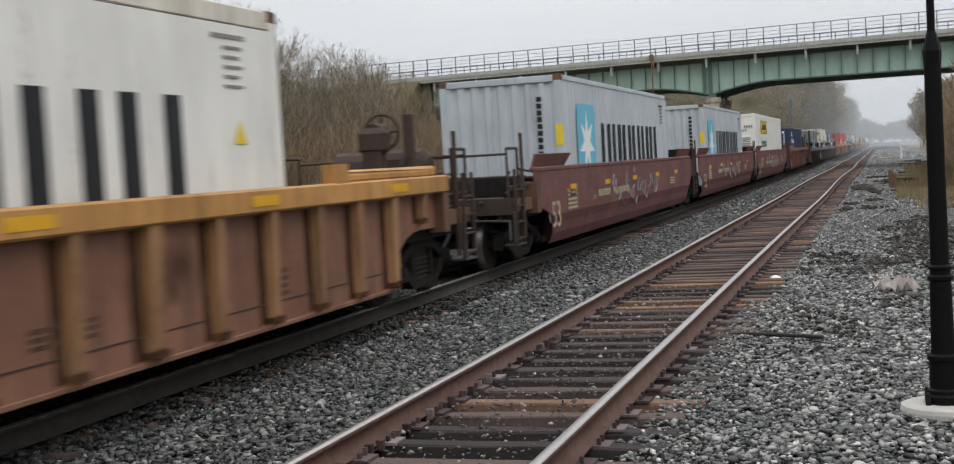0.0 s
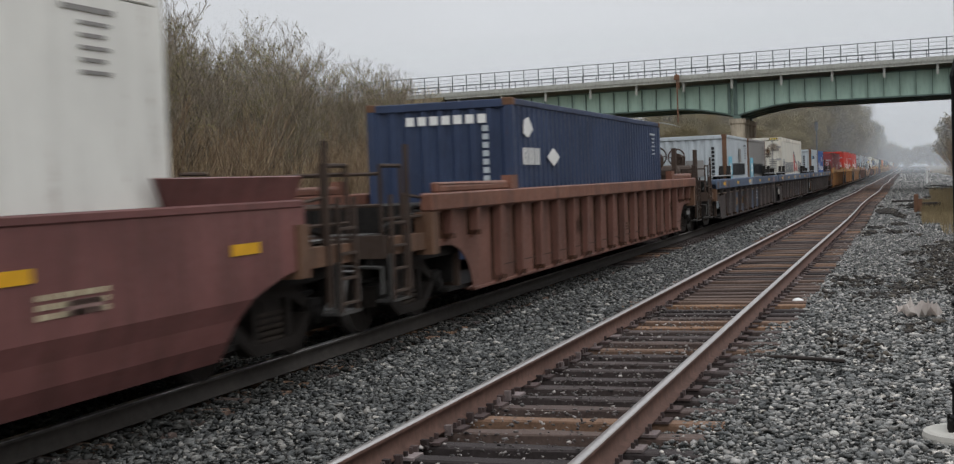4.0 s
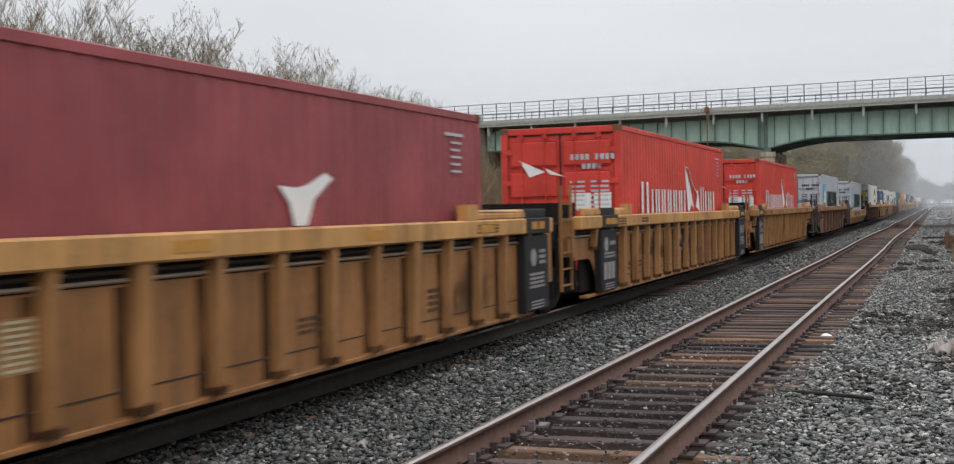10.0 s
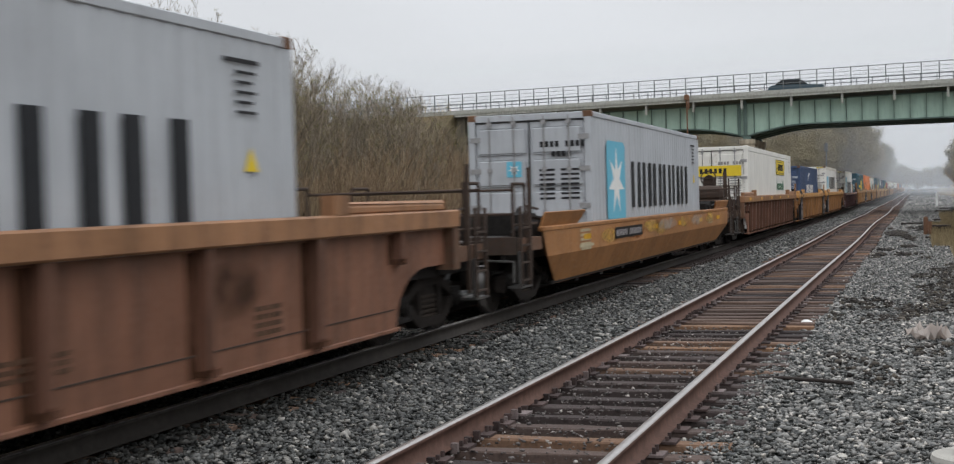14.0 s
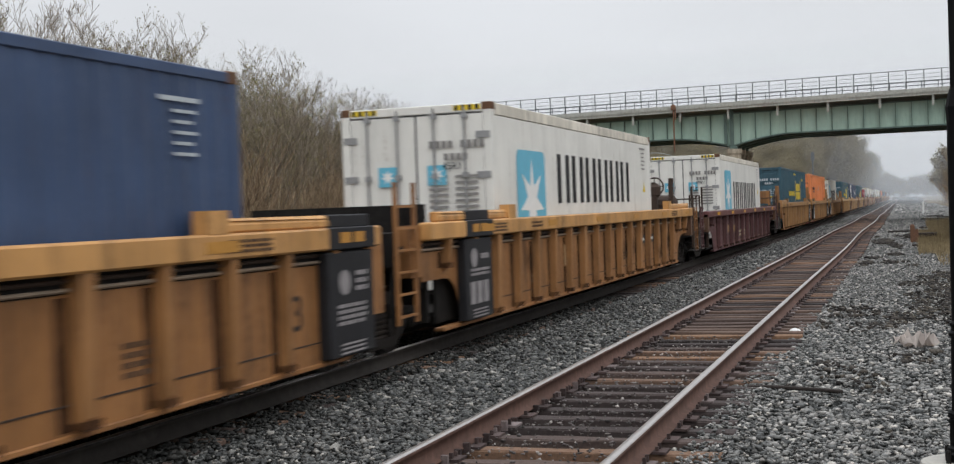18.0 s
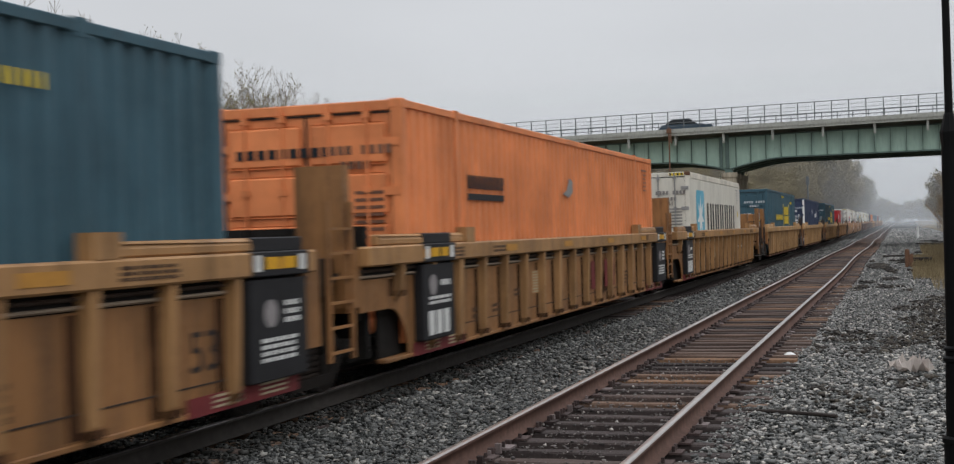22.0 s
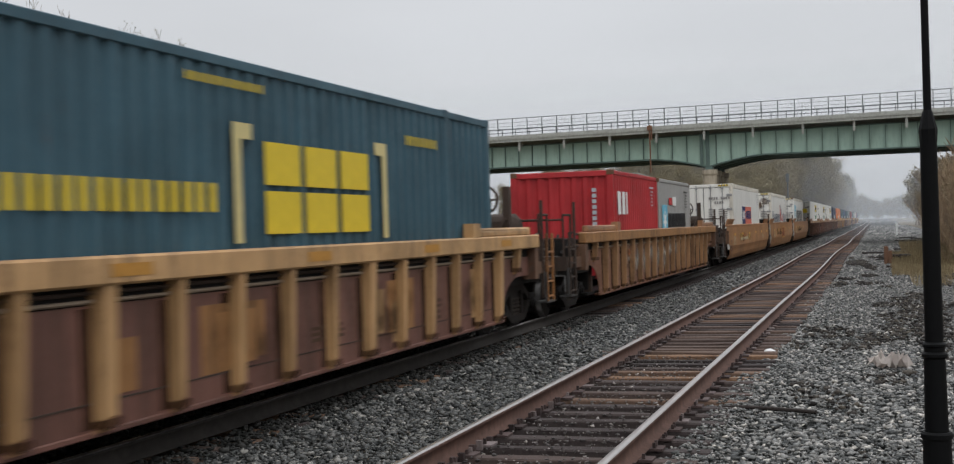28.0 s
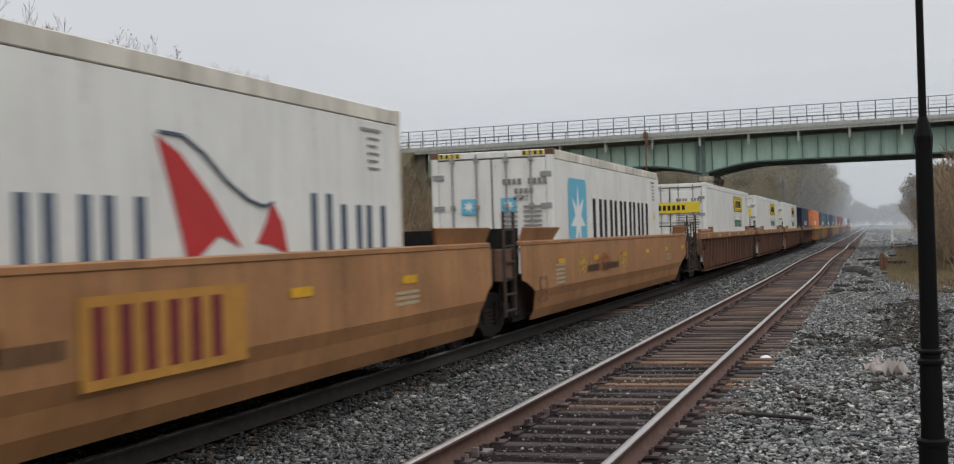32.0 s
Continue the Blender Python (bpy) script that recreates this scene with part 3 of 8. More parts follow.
def stones(name, xyz, radius, material, label):
    n = len(xyz)
    a = rng.uniform(0, 2 * pi, (n, 3))
    c, s = np.cos(a), np.sin(a)
    rot = np.empty((n, 3, 3))
    rot[:, 0] = np.stack((c[:, 0] * c[:, 1], c[:, 0] * s[:, 1] * s[:, 2] - s[:, 0] * c[:, 2], c[:, 0] * s[:, 1] * c[:, 2] + s[:, 0] * s[:, 2]), 1)
    rot[:, 1] = np.stack((s[:, 0] * c[:, 1], s[:, 0] * s[:, 1] * s[:, 2] + c[:, 0] * c[:, 2], s[:, 0] * s[:, 1] * c[:, 2] - c[:, 0] * s[:, 2]), 1)
    rot[:, 2] = np.stack((-s[:, 1], c[:, 1] * s[:, 2], c[:, 1] * c[:, 2]), 1)
    v = BLOCK_V[None] * (1 + rng.uniform(-0.68, 0.32, (n, 8, 3)))
    v = v * (radius[:, None] * rng.uniform(0.42, 1.5, (n, 3)))[:, None, :]
    v = np.einsum("nij,nkj->nki", rot, v)
    v[..., 2] *= 0.58
    v += xyz[:, None, :]
    f = (BLOCK_F[None] + 8 * np.arange(n)[:, None, None]).reshape(-1, 3)
    return tagged(raw(name, v.reshape(-1, 3), f, material), label, "ballast", kind="stuff")


def scatter(x0, x1, y0, y1, per_m2, clear=True):
    n = int((x1 - x0) * (y1 - y0) * per_m2)
    p = np.stack((rng.uniform(x0, x1, n), rng.uniform(y0, y1, n), np.zeros(n)), 1)
    keep = np.ones(n, bool)
    # only what lies in front of the camera's widest view
    keep &= (p[:, 1] < 4.6) | ((p[:, 0] > -0.98 * p[:, 1] - 0.6) & (p[:, 0] < 0.14 * p[:, 1] + 0.6))
    if clear:
        across = p[:, 0] - SIDING_X
        on_tie = (np.abs(across) < 1.31) & (((p[:, 1] / TIE_STEP + 0.25) % 1.0) < 0.5)
        bare = np.where(across < -GAUGE - 0.2, 0.0, np.where(across > GAUGE + 0.2, 0.30, 0.94))
        keep &= ~(on_tie & (rng.uniform(0, 1, n) < bare))
        for r in (-GAUGE, GAUGE):
            keep &= np.abs(p[:, 0] - SIDING_X - r) > 0.11
        for r in (-GAUGE, GAUGE):
            keep &= np.abs(p[:, 0] - MAIN_X - r) > 0.11
    return p[keep]


def ballast():
    def lay(name, x0, x1, y0, y1, per, r0, r1, mat, label, lift=0.0, clear=True):
        p = scatter(x0, x1, y0, y1, per, clear)
        r = rng.uniform(r0, r1, len(p)) * rng.choice((0.75, 1.0, 1.3), len(p), p=(0.5, 0.38, 0.12))
        p[:, 2] = BED - 0.035 + lift + rng.uniform(0, 0.035, len(p))
        stones(name, p, r, M[mat], label)
    g = "angular grey crushed-stone ballast"
    lay("ballast", -5.9, 2.3, -4.0, 4.6, 420, 0.026, 0.042, "stone", g + " beside the siding", 0.015)
    lay("ballast", -5.9, -3.95, 4.6, 15, 720, 0.023, 0.043, "mid_stone", g + " between the two tracks", 0.015)
    lay("ballast", -5.9, -3.95, 15, 34, 330, 0.028, 0.048, "mid_stone", g + " between the two tracks", 0.01)
    lay("ballast", -5.9, -3.95, 34, 80, 70, 0.045, 0.075, "mid_stone", g + " between the two tracks", -0.01)
    lay("ballast", -5.7, -3.95, 80, 150, 26, 0.08, 0.12, "mid_stone", g + " between the two tracks", -0.03)
    lay("ballast", -7.4, -5.6, 5.5, 26, 420, 0.026, 0.042, "dark_stone", "dark dusty ballast by the main track rail, train's shade painted in", 0.055)
    crib = "rust-tinted ballast stones between the ties"
    lay("ballast", -3.45, -1.95, 4.6, 16, 820, 0.018, 0.036, "rose_stone", crib, -0.045)
    lay("ballast", -3.45, -1.95, 16, 34, 260, 0.026, 0.042, "rose_stone", crib, -0.045)
    lay("ballast", -3.45, -1.95, 34, 75, 80, 0.034, 0.055, "rose_stone", crib, -0.045)
    lay("ballast", -3.42, -1.98, 4.6, 18, 120, 0.012, 0.022, "rose_stone", "small pale stones strewn over the ties", 0.055, False)
    lay("ballast", -1.95, -1.42, 4.6, 16, 620, 0.017, 0.032, "stone", g + " between the tie ends", 0.0)
    lay("ballast", -1.95, -1.42, 16, 34, 170, 0.026, 0.042, "stone", g + " between the tie ends", -0.012)
    lay("ballast", -1.95, -1.42, 34, 75, 60, 0.038, 0.06, "stone", g + " between the tie ends", -0.02)
    lay("ballast", -3.95, -3.45, 4.6, 34, 260, 0.024, 0.040, "mid_stone", g + " between the tie ends", 0.0)
    lay("ballast", -3.95, -3.45, 34, 75, 60, 0.038, 0.06, "mid_stone", g + " between the tie ends", -0.01)
    lay("ballast", -3.95, -1.42, 75, 150, 20, 0.06, 0.09, "mid_stone", crib, -0.03)
    lay("ballast", -4.1, -3.62, 5.0, 16, 1000, 0.021, 0.038, "mid_stone", g + " heaped over the tie ends", 0.06)
    lay("ballast", -4.1, -3.62, 16, 34, 330, 0.028, 0.046, "mid_stone", g + " heaped over the tie ends", 0.05)
    lay("ballast", -1.66, -1.2, 4.6, 16, 620, 0.016, 0.032, "stone", g + " spilt over the tie ends", 0.045)
    lay("ballast", -1.60, -1.2, 16, 40, 240, 0.022, 0.04, "stone", g + " spilt over the tie ends", 0.015)
    lay("ballast", -1.42, 2.2, 4.6, 12, 760, 0.020, 0.041, "stone", g + " beside the siding")
    lay("ballast", -1.42, 2.6, 12, 20, 480, 0.022, 0.042, "stone", g + " beside the siding")
    lay("ballast", -1.42, 4.0, 20, 38, 300, 0.021, 0.038, "stone", g + " beside the siding")
    lay("ballast", -1.42, 4.0, 38, 75, 120, 0.030, 0.050, "stone", g + " beside the siding", -0.02)
    lay("ballast", -1.42, 5.0, 75, 150, 36, 0.045, 0.075, "stone", g + " beside the siding", -0.045)
    lay("ballast", -1.42, 7.0, 150, 330, 4, 0.14, 0.22, "stone", g + " beside the siding", -0.08)

    # dark bark, splinters and clods in drifts on the gravel
    p = scatter(-1.3, 2.6, 9, 70, 60)
    drift = np.array([noise.noise((x * 0.55, y * 0.16, 4.0)) + 0.7 * noise.noise((x * 1.7, y * 0.6, 8.0)) for x, y, _ in p])
    p = p[drift > 0.2]
    p[:, 2] = BED + 0.005
    stones("bark_debris", p, rng.uniform(0.022, 0.05, len(p)) * (0.8 + 0.02 * p[:, 1]), M["debris"], "dark bark and splinters in drifts on the gravel")


ballast()


# ------------------------------------------------------------------ tracks
RAIL = ((-0.070, -0.178), (0.070, -0.178), (0.070, -0.166), (0.014, -0.150), (0.009, -0.050), (0.036, -0.036), (0.037, -0.008), (0.028, 0.0), (-0.028, 0.0), (-0.037, -0.008), (-0.036, -0.036), (-0.009, -0.050), (-0.014, -0.150), (-0.070, -0.166))


def rail(track, x, mid, side, head):
    ys = [-90.0] + list(np.arange(0, 150, 4.0)) + [170, 200, 240, 300, 400, 600, 1000]
    n = len(RAIL)
    verts = [(mid(y) + x + px, y, pz) for y in ys for px, pz in RAIL]
    faces = [(j * n + i, j * n + (i + 1) % n, (j + 1) * n + (i + 1) % n, (j + 1) * n + i) for j in range(len(ys) - 1) for i in range(n)]
    ob = raw("rail", verts, faces, side, track)
    ob.data.materials.append(head)
    idx = np.array([1 if (k % n) in (6, 7, 8) else 0 for k in range(len(faces))], np.int32)
    ob.data.polygons.foreach_set("material_index", idx)
    ob["label"] = "rusty rail with a worn bright head"
    return ob


def tie_shape(seed):
    def build(bm):
        r = random.Random(seed)
        w, h, L = 0.097, 0.24, 1.31
        rows = []
        for k in range(7):
            x = -L + 2 * L * k / 6
            j = [r.uniform(-0.010, 0.010) for _ in range(4)]
            rows.append([bm.verts.new(p) for p in ((x, -w + j[0], -h), (x, -w + j[0] + 0.008, -0.012 + j[1] * 0.4), (x, -w + 0.02, j[2] * 0.5), (x, w - 0.02, j[3] * 0.5), (x, w + j[1] - 0.008, -0.012), (x, w + j[1], -h))])
        for a, c in zip(rows, rows[1:]):
            for k in range(5):
                bm.faces.new((a[k], a[k + 1], c[k + 1], c[k]))
        bm.faces.new(rows[0][::-1])
        bm.faces.new(rows[-1])
    return build


def plates(track, mid, y0, y1, material):
    """Tie plates with spikes, under both rails."""
    bm = bmesh.new()
    r = random.Random(5)
    y = y0
    while y < y1:
        for s in (-1, 1):
            c = mid(y) + s * GAUGE
            box(bm, c - 0.18, c + 0.18, y - 0.095, y + 0.095, TIE_TOP - 0.004, TIE_TOP + 0.016)
            for dx in (-0.105, 0.105):
                for dy in (-0.05, 0.05):
                    if r.random() < 0.85:
                        box(bm, c + dx - 0.013, c + dx + 0.013, y + dy - 0.013, y + dy + 0.013, TIE_TOP + 0.016, TIE_TOP + 0.05 + r.uniform(0, 0.02))
            # anchors clipped under the rail foot beside the tie
            for dy in (-0.15, 0.15):
                if r.random() < 0.6:
                    box(bm, c - s * 0.115, c - s * 0.062, y + dy - 0.022, y + dy + 0.022, TIE_TOP - 0.02, TIE_TOP + 0.045 + r.uniform(0, 0.02))
        y += TIE_STEP
    me = bpy.data.meshes.new("tie_plates")
    bm.to_mesh(me)
    bm.free()
    me.materials.append(material)
    ob = new("tie_plates", me)
    ob.parent = track
    tagged(ob, "rusty tie plates and spikes", kind="stuff")


def tracks():
    for name, x, label in (("siding_track", SIDING_X, "empty rusty railway siding on timber ties"), ("main_track", MAIN_X, "railway main track under the moving train")):
        tr = empty(name, (0, 0, 0), label, "railway track", kind="structure")
        near = name == "siding_track"
        mid = siding if near else (lambda y: MAIN_X)
        for s in (-GAUGE, GAUGE):
            rail(tr, s, mid, M["rail_side"] if near else M["rail_dark"], M["rail_head"])
        r = random.Random(11)
        count = 290 if near else 70
        for k in range(count):
            y = (-8 if near else -4) * TIE_STEP + k * TIE_STEP
            ob = piece("tie", "tie%d" % (k % 8), tie_shape(k % 8), M["tie"], tr, (mid(y) + r.uniform(-0.05, 0.05), y, TIE_TOP + r.uniform(-0.012, 0.006)))
            ob.rotation_euler = (0, 0, radians(r.uniform(-0.9, 0.9)))
        bm = bmesh.new()
        y = (-8 + count if near else -4 + count) * TIE_STEP
        while y < 330:
            box(bm, mid(y) - 1.3, mid(y) + 1.3, y - 0.115, y + 0.115, TIE_TOP - 0.16, TIE_TOP)
            y += TIE_STEP
        me = bpy.data.meshes.new("far_ties")
        bm.to_mesh(me)
        bm.free()
        me.materials.append(M["tie"])
        ob = new("far_ties", me)
        ob.parent = tr
        tagged(ob, "weathered timber ties", kind="stuff")
        if near:
            plates(tr, mid, -8 * TIE_STEP, 60, M["tie_plate"])


tracks()


# ------------------------------------------------------------------ road bridge
def girder_bottom(x):
    z = 7.24
    for pier, reach in ((-13.1, 5.0), (16.0, 5.0)):
        d = abs(x - pier)
        if d < reach:
            z = min(z, 7.24 - 0.85 * (1 - d / reach) ** 1.7)
    return z + 0.008 * (x + 13) if x < -13 else z


def slope(x):
    return 0.0103 * (x + 13.0)


def bridge():
    y = BRIDGE_Y
    br = empty("road_bridge", (0, 0, 0), "green steel girder road bridge with concrete parapet over the tracks", "bridge")
    xs = list(np.arange(-37.4, 40.1, 0.5))
    for row, yy in enumerate((y + 0.9, y + 3.6, y + 6.3, y + 9.0)):
        bm = bmesh.new()
        for a, c in zip(xs, xs[1:]):
            top = 9.0 + slope(a), 9.0 + slope(c)
            v = [bm.verts.new(p) for p in ((a, yy, girder_bottom(a)), (c, yy, girder_bottom(c)), (c, yy, top[1]), (a, yy, top[0]), (a, yy + 0.03, girder_bottom(a)), (c, yy + 0.03, girder_bottom(c)), (c, yy + 0.03, top[1]), (a, yy + 0.03, top[0]))]
            for f in ((0, 1, 2, 3), (7, 6, 5, 4)):
                bm.faces.new([v[i] for i in f])
        me = bpy.data.meshes.new("girder")
        bm.to_mesh(me)
        bm.free()
        me.materials.append(M["girder"])
        g = new("girder", me)
        g.parent = br
        g["label"] = "pale green plate girder, haunched at the pier"
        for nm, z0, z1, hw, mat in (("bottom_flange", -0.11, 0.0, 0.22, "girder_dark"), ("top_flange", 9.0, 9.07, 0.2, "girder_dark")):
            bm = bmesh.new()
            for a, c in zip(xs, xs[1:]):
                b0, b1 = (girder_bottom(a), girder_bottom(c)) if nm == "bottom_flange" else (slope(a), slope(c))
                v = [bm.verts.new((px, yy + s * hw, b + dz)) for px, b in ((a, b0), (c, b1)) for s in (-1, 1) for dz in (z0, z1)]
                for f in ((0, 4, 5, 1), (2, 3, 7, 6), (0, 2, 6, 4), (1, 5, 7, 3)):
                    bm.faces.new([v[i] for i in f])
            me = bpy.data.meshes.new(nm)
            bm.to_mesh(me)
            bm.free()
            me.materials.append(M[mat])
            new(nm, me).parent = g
        if row == 0:
            x = -36.6
            while x < 39:
                z0, z1 = girder_bottom(x), 9.0 + slope(x)
                h = round(z1 - z0, 1)
                wide = abs(x + 13.1) < 0.7
                # darker than the girder they belong to: their shade is in the colour
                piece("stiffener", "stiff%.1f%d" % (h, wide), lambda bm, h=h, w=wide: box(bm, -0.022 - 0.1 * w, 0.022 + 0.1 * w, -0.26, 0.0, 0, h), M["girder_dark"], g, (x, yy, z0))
                x += 1.21
    # deck, parapet and its ledge
    def slab(name, z0, z1, y0, y1, mat, label, x0=-44.0, x1=44.0):
        bm = bmesh.new()
        v = [bm.verts.new((x, yy, z + slope(x))) for x in (x0, x1) for yy in (y0, y1) for z in (z0, z1)]
        for f in ((0, 4, 5, 1), (2, 3, 7, 6), (0, 2, 6, 4), (1, 5, 7, 3), (0, 1, 3, 2), (4, 6, 7, 5)):
            bm.faces.new([v[i] for i in f])
        bmesh.ops.recalc_face_normals(bm, faces=bm.faces[:])
        me = bpy.data.meshes.new(name)
        bm.to_mesh(me)
        bm.free()
        me.materials.append(mat)
        ob = new(name, me)
        ob.parent = br
        ob["label"] = label
        return ob
    slab("deck", 9.34, 9.60, y - 0.3, y + 10.2, M["parapet"], "concrete bridge deck")
    slab("road_surface", 9.604, 9.64, y + 0.5, y + 9.4, M["asphalt"], "grey asphalt road surface")
    slab("fascia", 9.56, 9.72, y - 0.36, y - 0.08, M["parapet"], "stained concrete fascia beam")
    par = slab("parapet", 9.72, 9.91, y - 0.30, y - 0.02, M["parapet"], "weathered concrete parapet curb")
    slab("far_parapet", 9.60, 9.91, y + 9.9, y + 10.2, M["parapet"], "weathered concrete parapet curb")
    # brackets under the overhang
    x = -36.9
    while x < 40:
        piece("bracket", "bracket", lambda bm: (box(bm, -0.09, 0.09, -1.05, -0.86, 8.55, 9.5), box(bm, -0.05, 0.05, -0.9, 0.0, 8.95, 9.28)), M["parapet"], br, (x, y + 0.9, slope(x)))
        x += 3.94
    # railings on both sides
    for yy, nm in ((y - 0.16, "railing"), (y + 10.05, "far_railing")):
        rl = empty(nm, (0, 0, 0), "", "")
        rl.parent = br
        rl["label"] = "dark steel bridge railing"
        for nm2, z, r in (("top_rail", 11.36, 0.030), ("middle_rail", 11.02, 0.016), ("middle_rail", 10.72, 0.016), ("lower_rail", 10.42, 0.024), ("lower_rail", 10.14, 0.018)):
            piece(nm2, "%s%.2f%.1f" % (nm2, z, yy), lambda bm: tube(bm, (-62, yy, z + slope(-62)), (46, yy, z + slope(46)), r, 6), M["railing"], rl)
        x = -61.0
        while x < 45:
            piece("post", "railpost", lambda bm: box(bm, -0.035, 0.035, -0.03, 0.03, 0, 1.48), M["railing"], rl, (x, yy, 9.90 + slope(x)))
            x += 1.31
    # pier and bearings
    for px in (-13.0, 16.0):
        for k, py in enumerate((y + 0.9, y + 3.6, y + 6.3, y + 9.0)):
            piece("pier_column", "column", lambda bm: lathe(bm, ((0.62, -0.6), (0.60, 0.2), (0.58, 5.6), (0.66, 5.75), (0.66, 6.1)), 20), M["pier"], br, (px, py, 0), "round tan-stained concrete column")
            piece("bearing", "bearing", lambda bm: box(bm, -0.3, 0.3, -0.25, 0.25, 6.1, 6.34), M["girder_dark"], br, (px, py, 0))
        piece("pier_joint_plate", "jplate", lambda bm: box(bm, -0.16, 0.16, -0.06, 0.0, 6.4, 9.3), M["girder_dark"], br, (px - 0.1, y + 0.74, 0))
    piece("abutment", "abut", lambda bm: box(bm, -0.8, 0.0, 0.2, 10.0, -0.5, 9.28), M["abutment"], br, (-37.4, y, slope(-37)), "concrete bridge abutment")
    piece("abutment", "abut", lambda bm: box(bm, -0.8, 0.0, 0.2, 10.0, -0.5, 9.28), M["abutment"], br, (40.8, y, slope(40)), "concrete bridge abutment")
    piece("downpipe", "downpipe", lambda bm: (tube(bm, (0, 0, 6.0), (0, 0, 10.0), 0.06, 8), box(bm, -0.2, 0.2, -0.1, 0.1, 9.5, 9.9), box(bm, 0.12, 0.2, -0.05, 0.05, 8.7, 9.5)), M["wood"], br, (-17.65, y - 0.55, 0), "rust-brown drain pipe")
    # the road goes on over earth banks
    for s, x0, x1 in ((-1, -420, -38.2), (1, 41, 420)):
        bm = bmesh.new()
        v = []
        for x in np.linspace(x0, x1, 24):
            h = 9.6 + slope(max(-60, min(60, x)))
            v.append([bm.verts.new(p) for p in ((x, y - 15.5, -0.4), (x, y - 0.4, h - 0.05), (x, y + 10.3, h - 0.05), (x, y + 26, -0.4))])
        for a, c in zip(v, v[1:]):
            for k in range(3):
                bm.faces.new((a[k], a[k + 1], c[k + 1], c[k]))
        bm.faces.new(v[0])
        bm.faces.new(v[-1][::-1])
        bmesh.ops.recalc_face_normals(bm, faces=bm.faces[:])
        me = bpy.data.meshes.new("embankment")
        bm.to_mesh(me)
        bm.free()
        me.materials.append(M["ground"])
        tagged(new("embankment", me), "earth bank that carries the road to the bridge", "embankment", kind="structure")
        bm = bmesh.new()
        h = 9.6 + slope(60 * s)
        box(bm, min(x0, x1), max(x0, x1), y + 0.5, y + 9.4, h - 0.3, h + 0.02)
        me = bpy.data.meshes.new("road")
        bm.to_mesh(me)
        bm.free()
        me.materials.append(M["asphalt"])
        tagged(new("road", me), "asphalt road on the bank", "road", kind="structure")


bridge()


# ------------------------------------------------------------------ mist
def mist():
    # slanted sheets stand in for haze; each one pales what lies beyond
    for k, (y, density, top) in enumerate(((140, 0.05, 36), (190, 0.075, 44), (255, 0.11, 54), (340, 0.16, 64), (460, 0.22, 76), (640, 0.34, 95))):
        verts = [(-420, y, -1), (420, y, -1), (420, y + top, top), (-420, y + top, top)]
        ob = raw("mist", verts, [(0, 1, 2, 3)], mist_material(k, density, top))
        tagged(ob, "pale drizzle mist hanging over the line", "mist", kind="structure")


mist()


# ------------------------------------------------------------------ growth
def grow(seed, height, stems, spread, order, thin, lean=0.25, sides=4):
    """Branches of a bare tree or shrub: corner and face arrays, and the twig ends."""
    r = random.Random(seed)
    verts, faces, tips, stem = [], [], [], []

    def limb(p, d, length, r0, r1, steps, level):
        ring0 = None
        n = sides if level < 2 else 3
        pos, way = Vector(p), Vector(d).normalized()
        for k in range(steps + 1):
            rad = r0 + (r1 - r0) * k / steps
            a = way.orthogonal().normalized()
            c = way.cross(a)
            ring = []
            for q in range(n):
                w = 2 * pi * q / n
                ring.append(len(verts))
                verts.append(tuple(pos + (a * cos(w) + c * sin(w)) * rad))
            if ring0:
                for q in range(n):
                    (stem if level == 0 else faces).append((ring0[q], ring0[(q + 1) % n], ring[(q + 1) % n], ring[q]))
            ring0 = ring
            if k < steps:
                pos = pos + way * (length / steps)
                way = (way + Vector((r.gauss(0, 0.11), r.gauss(0, 0.11), 0.07 + r.gauss(0, 0.06)))).normalized()
                if level < order and (k > 0 or level > 0):
                    for _ in range(r.choice((1, 2, 2)) if level < 2 else r.choice((3, 4, 4))):
                        az = r.uniform(0, 2 * pi)
                        out = Vector((cos(az), sin(az), r.uniform(0.35, 1.0)))
                        limb(pos, way * 0.75 + out * 0.75, length * r.uniform(0.38, 0.6) * (1 - 0.35 * k / steps), rad * 0.55, max(thin, rad * 0.16), max(2, steps - 2), level + 1)
        if level < order:
            for _ in range(2 if level < 2 else 1):
                az = r.uniform(0, 2 * pi)
                limb(pos, way + Vector((cos(az), sin(az), 0.3)) * 0.5, length * 0.30, r1, thin, 2, level + 1)
        if level >= order - 1:
            tips.append(tuple(pos))

    for s in range(stems):
        az = r.uniform(0, 2 * pi)
        d = Vector((cos(az) * lean * r.random(), sin(az) * lean * r.random(), 1))
        limb((r.uniform(-spread, spread), r.uniform(-spread, spread), -0.25), d, height * r.uniform(0.62, 0.8), height * r.uniform(0.008, 0.0125), thin, 6, 0)
    return np.array(verts), np.array(faces), np.array(tips), np.array(stem)


